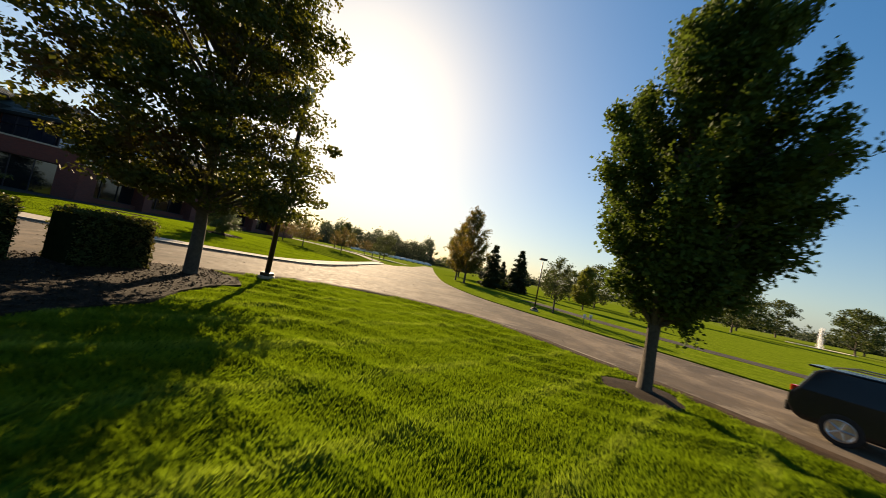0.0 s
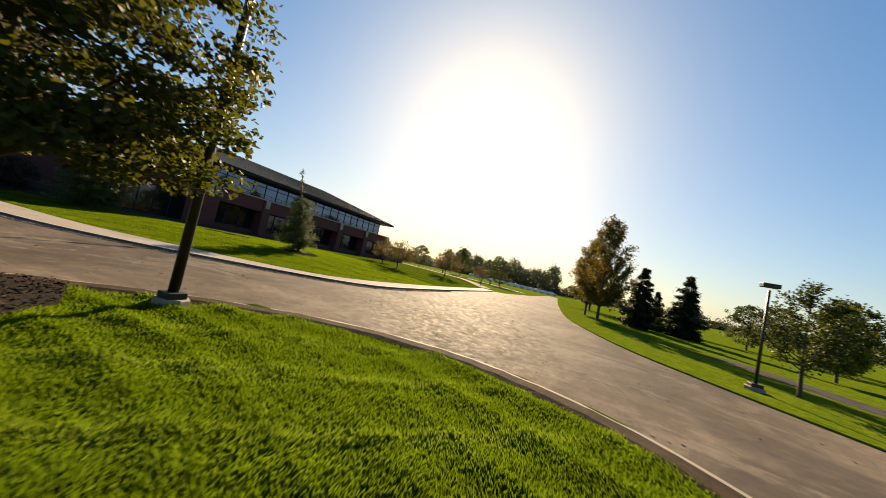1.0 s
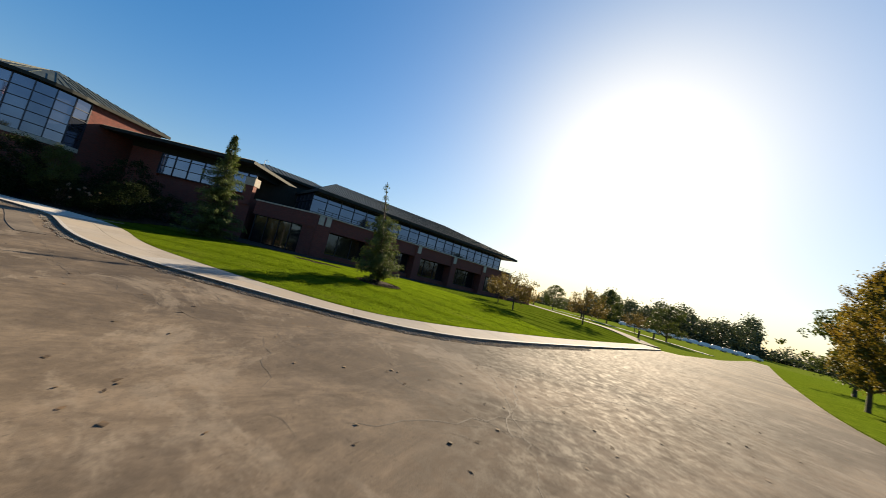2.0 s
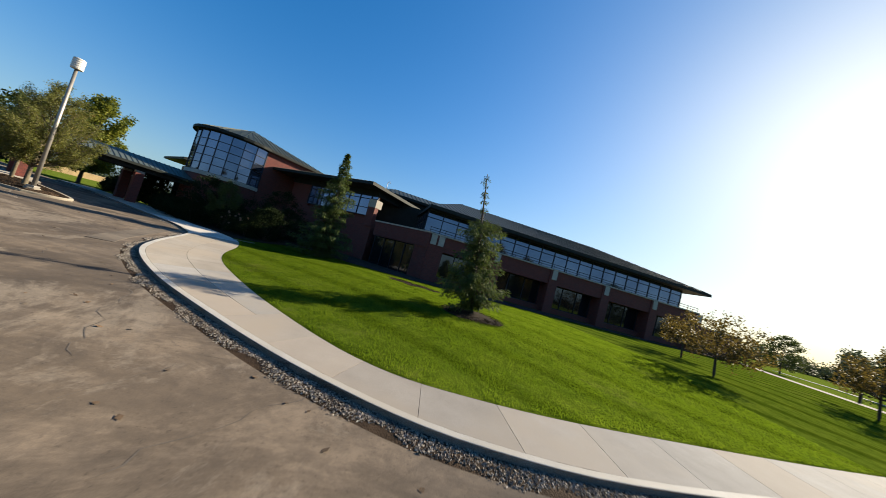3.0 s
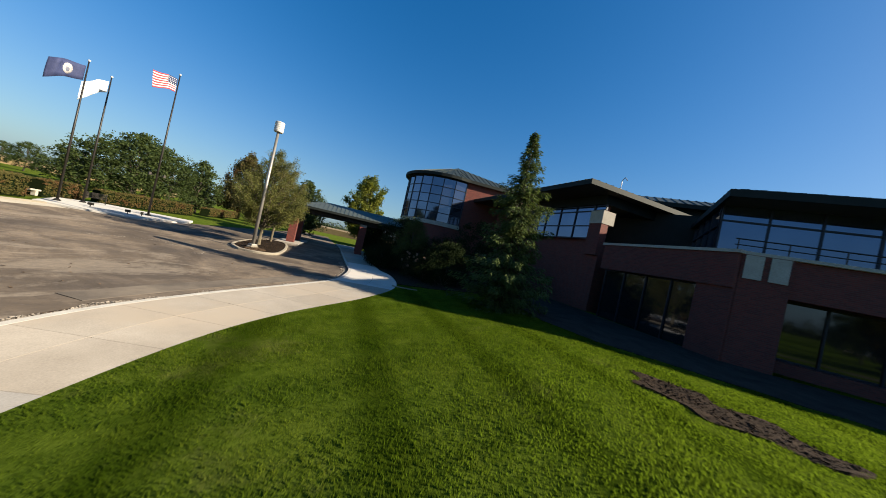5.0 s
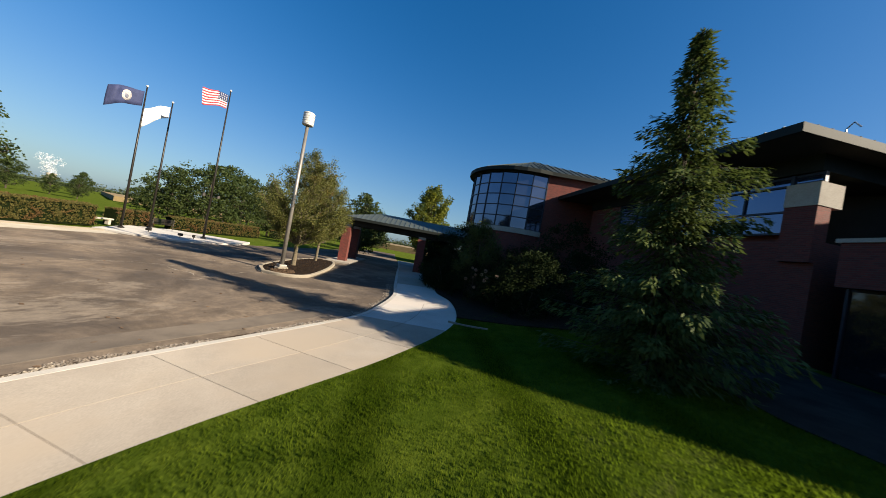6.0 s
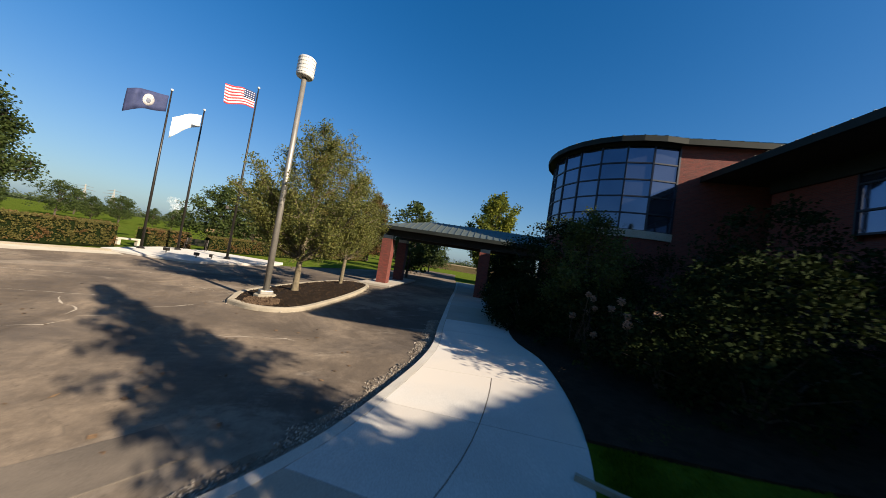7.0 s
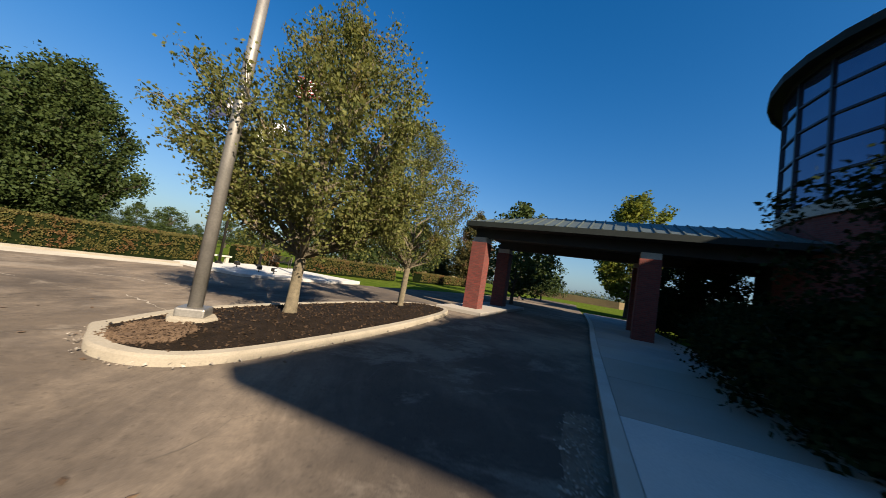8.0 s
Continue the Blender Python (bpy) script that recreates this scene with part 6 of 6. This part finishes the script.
flag_on(-29.0, -15.2, FT(-29, 11.1), WIND, "white_flag", [("cloth", flag_grid(1.75, 0.95, 1.6, 1.7), CLOTH_WHITE)], "plain white flag sagging in the wind")
stripes = []
for k in range(13):
    v0, v1 = k / 13, (k + 1) / 13
    stripes.append(("stripe", flag_grid(2.05, 1.15, 0.6, 2.6, 0.4 if k < 7 else 0.0, 1.0, v0, v1, 20, 1), CLOTH_RED if k % 2 == 0 else CLOTH_WHITE))
stripes.append(("canton", flag_grid(2.05, 1.15, 0.6, 2.6, 0.0, 0.4, 0.0, 7 / 13, 10, 3), NAVY))
for i in range(5):
    for j in range(4):
        u, v = 0.05 + 0.075 * i, 0.06 + 0.125 * j
        stripes.append(("star", flag_grid(2.05, 1.15, 0.6, 2.6, u, u + 0.03, v, v + 0.05, 1, 1, 0.012), CLOTH_WHITE))
        stripes.append(("star", flag_grid(2.05, 1.15, 0.6, 2.6, u, u + 0.03, v, v + 0.05, 1, 1, -0.012), CLOTH_WHITE))
flag_on(-31.9, -10.9, FT(-32, 12.75), WIND, "striped_flag", stripes, "red and white striped flag with a blue starred canton")


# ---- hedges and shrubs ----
# near-black colour of the hedge body, painted as the shade between the leaves
CORE = surface("shade inside hedge", (0.0068, 0.0119, 0.00425), (0.0136, 0.0187, 0.0068), 6.0, 1.0, fine=25.0, bumps=0.8, spec=0.0)


def hedge(name, line, width, height, mat, label, leaf=0.07, density=260, z=None, fill=None):
    """A clipped hedge along a line: a near-black body for the shade within, and a skin of small leaves."""
    pts, L = [], 0
    for (x0, y0), (x1, y1) in zip(line, line[1:]):
        n = int(math.hypot(x1 - x0, y1 - y0) * density * (width + 2 * height) / 3)
        d = Vector((x1 - x0, y1 - y0)).normalized()
        for _ in range(n):
            t, k = rng.random(), rng.random() * (width + 2 * height)
            if k < height:
                o, h = -width / 2, k
            elif k < height + width:
                o, h = k - height - width / 2, height
            else:
                o, h = width / 2, k - height - width
            o += rng.normal(0, 0.05)
            h += rng.normal(0, 0.04)
            x, y = x0 + (x1 - x0) * t - d.y * o, y0 + (y1 - y0) * t + d.x * o
            pts.append((x, y, z(x, y) + max(0.05, h)))
    t = thing(name, (line[0][0], line[0][1], z(*line[0])), label, "hedge")
    v = leaf_cloud(np.array(pts), 9, 0.05, leaf)
    part("leaves", raw_mesh("leaves", v, 4, mat), mat, t, world_space=True)
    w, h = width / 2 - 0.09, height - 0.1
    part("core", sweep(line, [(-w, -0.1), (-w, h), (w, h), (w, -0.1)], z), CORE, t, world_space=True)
    return t


flat = lambda x, y: gz(x) + 0.1
hedge("hedge", [(-14, -8.8), (-19.5, -10.6), (-23, -12.8), (-25.4, -14.6)], 1.6, 1.45, L_HEDGE, "clipped hedge turning red and green behind the kerb", 0.09, 200, flat)
hedge("hedge", [(-26.8, -17.2), (-29.5, -19.2)], 1.3, 1.3, L_HEDGE, "short clipped hedge behind the flagpoles", 0.09, 200, flat)
hedge("hedge", [(-31.0, -19.6), (-35.0, -20.6), (-40, -22)], 1.3, 1.2, L_HEDGE, "clipped hedge at the edge of the forecourt", 0.09, 200, flat)
hedge("hedge", [(-43.5, -25.5), (-49.0, -31.5), (-55.0, -38.0)], 1.2, 1.0, L_HEDGE, "low clipped hedge along the far drive", 0.11, 130, flat)
hedge("boxwood_hedge", [(-9.85, 10.6), (-10.35, 8.75)], 1.25, 1.5, L_BOX, "dark clipped hedge block in mulch behind the maple", 0.07, 420, isl_h)
hedge("boxwood_hedge", [(-10.9, 8.0), (-11.8, 5.0)], 1.25, 1.5, L_BOX, "dark clipped hedge block in mulch behind the maple", 0.07, 420, isl_h)


def shrub(x, y, h, r, mat, label, seed, n=130, per=40, leaf=0.1, z=None):
    t = thing("shrub", (x, y, (z or lawn_height)(x, y)), label, "shrub", "shrubs by the building")
    pts = crown_points(n, 0.15, h, r, ROUND, 0.3, seed)
    b = Build()
    rr = random.Random(seed)
    for i in range(9):
        p = pts[rr.randrange(len(pts))]
        b.tube([(0, 0, -0.1), (p[0] * 0.4, p[1] * 0.4, p[2] * 0.55), tuple(p)], [0.035, 0.022, 0.006], 5, False)
    part("branchwork", b, BARK, t)
    part("leaves", raw_mesh("leaves", leaf_cloud(pts, per, 0.16, leaf), 4, mat), mat, t)
    return t, pts


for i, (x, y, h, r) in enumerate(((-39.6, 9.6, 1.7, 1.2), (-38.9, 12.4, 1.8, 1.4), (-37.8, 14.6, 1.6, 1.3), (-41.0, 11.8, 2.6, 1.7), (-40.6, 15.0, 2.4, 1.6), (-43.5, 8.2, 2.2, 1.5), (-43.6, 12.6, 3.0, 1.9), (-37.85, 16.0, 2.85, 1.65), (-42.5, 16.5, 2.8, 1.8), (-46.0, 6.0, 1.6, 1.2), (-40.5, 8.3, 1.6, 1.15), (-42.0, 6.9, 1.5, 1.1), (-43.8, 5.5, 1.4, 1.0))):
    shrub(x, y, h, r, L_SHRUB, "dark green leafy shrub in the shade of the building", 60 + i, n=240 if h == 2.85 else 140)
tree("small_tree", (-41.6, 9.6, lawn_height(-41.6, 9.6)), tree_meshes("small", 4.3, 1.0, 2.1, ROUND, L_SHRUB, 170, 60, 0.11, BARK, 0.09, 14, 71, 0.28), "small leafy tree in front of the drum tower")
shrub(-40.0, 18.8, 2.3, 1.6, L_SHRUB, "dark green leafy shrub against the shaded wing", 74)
DRX, DRY = -39.9, 11.6
tree("small_tree", (DRX, DRY, lawn_height(DRX, DRY)), branch_tree(4.2, 0.6, 1.8, PEARS, L_SUNNED, 26, 9, 20, 0.085, BARK, 0.08, 75, 0.16, 3, 0.5, base=0.9), "small leafy tree before the drum tower, sunlit leaves coloured yellow-green")
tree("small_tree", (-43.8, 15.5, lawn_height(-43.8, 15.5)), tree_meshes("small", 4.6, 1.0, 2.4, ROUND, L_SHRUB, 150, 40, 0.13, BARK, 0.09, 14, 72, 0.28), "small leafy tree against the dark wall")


# ---- vehicle ----
PAINT = surface("dark metallic car paint", (0.018, 0.018, 0.02), (0.024, 0.024, 0.026), 3.0, 0.22, 0.6, fine=200.0, bumps=0.0)
TYRE = surface("tyre rubber", (0.012, 0.012, 0.012), (0.02, 0.02, 0.02), 5.0, 0.9, fine=80.0, bumps=0.2)
RIM = surface("alloy rim", (0.4, 0.4, 0.4), (0.5, 0.5, 0.5), 5.0, 0.3, 0.9, fine=50.0, bumps=0.0)
CARGLASS = surface("dark car glass", (0.008, 0.009, 0.011), (0.012, 0.013, 0.015), 2.0, 0.05, fine=5.0, bumps=0.0, spec=0.8)
REDLAMP = surface("red lamp lens", (0.4, 0.01, 0.01), (0.5, 0.015, 0.01), 5.0, 0.15, fine=40.0, bumps=0.0)
CLEAR = surface("clear lamp lens", (0.6, 0.6, 0.6), (0.7, 0.7, 0.7), 5.0, 0.1, fine=40.0, bumps=0.0)


def car_body(width, profile, tuck):
    """A body from its side outline, narrowing above the waist."""
    vs, n = [], len(profile)
    for s in (-1, 1):
        for x, z in profile:
            k = 1 - tuck * max(0, z - 0.95)
            vs.append((x, s * width / 2 * k, z))
    fs = [(i, (i + 1) % n, (i + 1) % n + n, i + n) for i in range(n)] + [tuple(range(n))[::-1], tuple(range(n, 2 * n))]
    return Build().face_set(vs, fs)


def suv(loc, heading, paint, label):
    t = thing("parked_car", loc, label, "car")
    t.rotation_euler[2] = heading
    prof = [(-2.25, 0.42), (-2.38, 0.62), (-2.36, 0.95), (-2.22, 1.12), (-1.98, 1.62), (-1.75, 1.74), (0.1, 1.78), (0.62, 1.68), (1.2, 1.16), (2.1, 1.02), (2.32, 0.86), (2.36, 0.5), (2.2, 0.32), (-2.1, 0.32)]
    body = part("body", car_body(1.9, prof, 0.22), paint, t, bevel=0.06)
    for s in (-1, 1):
        y = s * 0.86
        part("side_window", Build().face_set([(-1.95, y * 1.05, 1.15), (-1.78, y * 0.955, 1.56), (-0.9, y * 0.94, 1.62), (0.3, y * 0.94, 1.62), (1.05, y * 1.05, 1.16)], [(0, 1, 2, 3, 4)]), CARGLASS, body)
        part("tail_lamp", Build().box((-2.27, s * 0.78, 1.02), (0.16, 0.24, 0.2)), REDLAMP, body, "red tail lamp", bevel=0.03)
        part("reverse_lamp", Build().box((-2.35, s * 0.72, 0.72), (0.08, 0.22, 0.09)), CLEAR, body)
        part("roof_rail", Build().tube([(-1.7, s * 0.72, 1.79), (-1.5, s * 0.72, 1.85), (0.0, s * 0.72, 1.86), (0.2, s * 0.72, 1.8)], 0.022, 6), RIM, body)
        for x in (-1.42, 1.42):
            w = part("wheel", Build().tube([(x, s * 0.72, 0.37), (x, s * 0.96, 0.37)], 0.37, 24), TYRE, t, smooth=False, bevel=0.03)
            part("rim", Build().lathe((0, 0, 0), [(0.2, 0), (0.255, 0), (0.255, 0.03), (0.235, 0.035), (0.2, 0.01)], 24).mesh("rim", RIM), RIM, w).matrix_local = Matrix.Translation((x, s * 0.955, 0.37)) @ Matrix.Rotation(-s * math.pi / 2, 4, "X")
            for k in range(5):
                a = k * 2 * math.pi / 5
                part("spoke", Build().tube([(x, s * 0.965, 0.37), (x + 0.22 * math.cos(a), s * 0.96, 0.37 + 0.22 * math.sin(a))], [0.04, 0.026], 6), RIM, w)
            part("hub_disc", Build().tube([(x, s * 0.955, 0.37), (x, s * 0.98, 0.37)], 0.06, 12), RIM, w)
    part("rear_window", Build().face_set([(-2.2, -0.66, 1.2), (-2.2, 0.66, 1.2), (-2.02, 0.6, 1.6), (-2.02, -0.6, 1.6)], [(0, 1, 2, 3)]), CARGLASS, body)
    part("spoiler", Build().box((-2.0, 0, 1.71), (0.3, 1.2, 0.05)), paint, body, bevel=0.02)
    part("bumper", Build().box((-2.36, 0, 0.55), (0.14, 1.7, 0.26)), TYRE, body, bevel=0.04)
    return t


suv((11.75, 6.95, gz(12)), math.atan2(-0.88, 0.47), PAINT, "dark grey sport utility car parked on the drive")
# white base colour stands in for sun glare on the far car roofs
SILVER = surface("glare white car paint", (0.68, 0.68, 0.68), (0.75, 0.75, 0.75), 3.0, 0.25, 0.0, fine=200.0, bumps=0.0)
first = suv((-48, 176, ground_height(-48, 176)), 0.4, SILVER, "car in a distant parking row, sun glare put into its white paint")
tagged(first, group="cars in the far lot")
for i in range(1, 13):
    x, y = -48 + i * 3.4, 176 + i * 1.0
    copy_thing(first, pose(x, y, ground_height(x, y), 0, 0, 20))


# ---- fields ----
def strip(name, outline, h, mat, label, category, step=8.0):
    return single(name, sheet(name, outline, lambda x, y: ground_height(x, y) + h, step, mat, 0.3 + h), mat, label, category, kind="structure")


strip("corn_field", [(-100, -48), (-86, -74), (-150, -190), (-260, -160), (-180, -60)], 1.7, CORN, "ripe tan corn field beyond the drive", "field")
strip("corn_field", [(-78, -122), (-34, -122), (-38, -260), (-130, -230)], 1.6, CORN, "ripe tan corn field beyond the lawn", "field")
creek = [(12.0, 40), (15.6, 30), (18.6, 25), (23.5, 19), (30, 11), (36, 0)]
single("creek_bed", sweep(spline(creek, 4), [(-1.4, 0.0), (-1.3, 0.09), (1.3, 0.09), (1.4, 0.0)], lambda x, y: gz(x) + 0.0), surface("grey stone bed", (0.05, 0.044, 0.04), (0.085, 0.075, 0.068), 1.5, 0.9, fine=12.0, bumps=0.8, depth=0.05, spec=0.05), "dry grey stone swale through the parkland", "path", kind="structure")

# ---- path, bollards and small things ----
far_path = [(-12.2, 64.2), (-15.6, 66.8), (-20.6, 68.6), (-32.2, 73.0), (-39.2, 77.4), (-48, 84)]
single("path", sweep(spline(far_path, 4), [(-1.3, -1.0), (-1.25, 0.03), (1.25, 0.03), (1.3, -1.0)], lawn_height), PATCH, "narrow grey asphalt path across the grass", "path", kind="structure")
rear_path = [(-10.2, 98), (-20, 106), (-34, 114), (-56, 124)]
single("path", sweep(spline(rear_path, 4), [(-1.0, -0.05), (-0.95, 0.03), (0.95, 0.03), (1.0, -0.05)], lambda x, y: gz(x)), CONCRETE, "pale sunlit concrete path across the grass", "path", kind="structure")


def bollard(x, y):
    t = thing("bollard", (x, y, lawn_height(x, y)), "short dark square bollard light beside the path", "bollard", "bollards on the path")
    part("post", Build().box((0, 0, 0.42), (0.2, 0.2, 0.9)), BRONZE, t, bevel=0.02)
    part("cap", Build().box((0, 0, 0.92), (0.26, 0.26, 0.12)), BRONZE, t, bevel=0.02)
    return t


bollard(-36.5, 77.6)
for x, y in ((-24, 71.6), (-14.6, 68.2), (-13.6, 71.5)):
    bollard(x, y)


def flood_light(x, y, heading):
    t = thing("flood_light", (x, y, gz(x) + 0.13), "small dark ground flood light on the plaza", "flood light", "plaza flood lights")
    t.rotation_euler[2] = heading
    part("stem", Build().tube([(0, 0, 0), (0, 0, 0.16)], 0.03, 8), BRONZE, t)
    part("housing", Build().box((0, 0, 0.24), (0.34, 0.2, 0.2)), BRONZE, t, bevel=0.03)
    part("lens", Build().box((0, 0.105, 0.25), (0.26, 0.02, 0.13)), CLEAR, t)


flood_light(-30.2, -9.6, 2.0)
flood_light(-31.0, -9.3, 1.2)
flood_light(-28.6, -11.6, 2.4)


def bench(x, y, heading):
    t = thing("park_bench", (x, y, gz(x) + 0.13), "dark metal bench with scrolled arms by the hedge", "bench")
    t.rotation_euler[2] = heading
    for k in range(5):
        part("seat_slat", Build().box((0, -0.2 + 0.1 * k, 0.44), (1.5, 0.07, 0.03)), BRONZE, t)
        part("back_slat", Build().box((0, 0.27 + 0.02 * k, 0.52 + 0.09 * k), (1.5, 0.025, 0.06)), BRONZE, t)
    for sx in (-0.72, 0.72):
        part("leg", Build().tube([(sx, -0.22, 0), (sx, -0.2, 0.44), (sx, -0.2, 0.64), (sx, 0.1, 0.68), (sx, 0.34, 0.64)], 0.028, 8), BRONZE, t)
        part("back_post", Build().tube([(sx, 0.24, 0), (sx, 0.24, 0.44), (sx, 0.36, 0.95)], 0.028, 8), BRONZE, t)


bench(-30.2, -16.8, 2.9)


def stone_bench(x, y, heading):
    t = thing("stone_bench", (x, y, gz(x) + 0.05), "pale stone bench in a gap of the hedge", "bench", "stone benches")
    t.rotation_euler[2] = heading
    part("slab_seat", Build().box((0, 0, 0.46), (1.7, 0.45, 0.12)), STONE, t, bevel=0.02)
    for sx in (-0.6, 0.6):
        part("foot", Build().box((sx, 0, 0.2), (0.2, 0.36, 0.42)), STONE, t, bevel=0.02)


stone_bench(-26.2, -16.2, 0.6)
stone_bench(-18.2, -11.6, 0.35)
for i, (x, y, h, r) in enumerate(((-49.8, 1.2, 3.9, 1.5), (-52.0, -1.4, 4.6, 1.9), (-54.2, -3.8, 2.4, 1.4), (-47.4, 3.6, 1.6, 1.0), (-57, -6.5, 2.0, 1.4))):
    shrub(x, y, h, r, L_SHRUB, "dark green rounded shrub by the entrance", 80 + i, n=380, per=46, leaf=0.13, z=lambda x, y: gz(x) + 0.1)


def flower_heads(x, y, z, n, seed):
    t = thing("flower_cluster", (x, y, z), "cluster of fading tan and pink hydrangea heads", "flowers", "fading flower heads")
    r = np.random.default_rng(seed)
    b = Build()
    for k in range(n):
        c = r.normal(0, 1, 3) * np.array([0.35, 0.45, 0.22])
        part("flower_head", raw_mesh("flower_head", leaf_cloud(np.array([c]), 130, 0.045, 0.05), 4, L_FLOWER), L_FLOWER, t)
        b.tube([(c[0] * 0.4, c[1] * 0.4, -0.9), (c[0] * 0.8, c[1] * 0.8, -0.4), tuple(c)], 0.008, 4, False)
    part("stems", b, BARK, t)


flower_heads(-37.5, 14.0, 2.75, 8, 5)
flower_heads(-38.1, 12.3, 2.55, 6, 6)


def pylon(x, y, height):
    t = thing("power_pylon", (x, y, ground_height(x, y)), "far lattice power pylon above the tree line", "pylon", "power pylons")
    for sx in (-1, 1):
        for sy in (-1, 1):
            part("leg", Build().tube([(sx * 3, sy * 3, -1), (sx * 0.8, sy * 0.8, height * 0.6), (0, 0, height)], 0.22, 4), GALV, t)
    for k in range(5):
        z0, z1 = height * k / 7, height * (k + 1) / 7
        w0, w1 = 3 - 3.7 * k / 7, 3 - 3.7 * (k + 1) / 7
        for sy in (-1, 1):
            part("brace", Build().tube([(-w0, sy * w0, z0), (w1, sy * w1, z1)], 0.12, 4), GALV, t)
            part("brace", Build().tube([(w0, sy * w0, z0), (-w1, sy * w1, z1)], 0.12, 4), GALV, t)
    for z, w in ((0.62, 6), (0.76, 7), (0.9, 5)):
        part("cross_arm", Build().tube([(-w, 0, height * z), (0, 0, height * z + 0.8), (w, 0, height * z)], [0.1, 0.22, 0.1], 4), GALV, t)


pylon(29.0, -399.0, 21)
pylon(52.0, -426.0, 22)


def marker_post(x, y):
    t = thing("marker_post", (x, y, gz(x) + 0.07), "small white marker on a thin stake by the drive", "marker", "roadside markers")
    part("stake", Build().tube([(0, 0, -0.1), (0, 0, 0.75)], 0.02, 6), BRONZE, t)
    part("plate", Build().box((0, 0, 0.72), (0.22, 0.03, 0.3)), WHITE, t, bevel=0.01)


marker_post(10.9, 22.9)
marker_post(11.8, 23.8)

# spray of a far pond fountain
SPRAY = foliage("white water spray", (0.75, 0.77, 0.8), (0.85, 0.86, 0.88), (0.8, 0.82, 0.85), 0.4)
jet = thing("fountain_jet", (116, 95, ground_height(116, 95)), "white fountain jet far across the parkland", "fountain")
jet_pts = np.array([(0.35 * (1 - k / 60) * math.sin(k * 2.4), 0.35 * (1 - k / 60) * math.cos(k * 2.4), 0.1 * k) for k in range(60)])
part("spray", raw_mesh("spray", leaf_cloud(jet_pts, 40, 0.35, 0.22), 4, SPRAY), SPRAY, jet)
part("basin", Build().lathe((0, 0, 0), [(7.0, -0.1), (7.2, 0.2), (6.8, 0.25), (6.6, 0.1), (0.0, 0.1)], 32), STONE, jet)

plume = thing("steam_plume", (-12, -580, ground_height(-12, -580)), "faint white steam plume beyond the far tree line", "steam")
plume_r = np.random.default_rng(77)
plume_pts = np.array([(0.08 * k + plume_r.normal(0, 1.5 + 0.06 * k), plume_r.normal(0, 2), 6 + 0.36 * k) for k in range(70)])
part("vapour", raw_mesh("vapour", leaf_cloud(plume_pts, 30, 2.0, 0.9), 4, SPRAY), SPRAY, plume)
part("stack", Build().lathe((0, 0, 0), [(5.0, -2.0), (4.2, 4.0), (3.9, 8.0), (4.3, 11.0)], 20), STONE, plume)
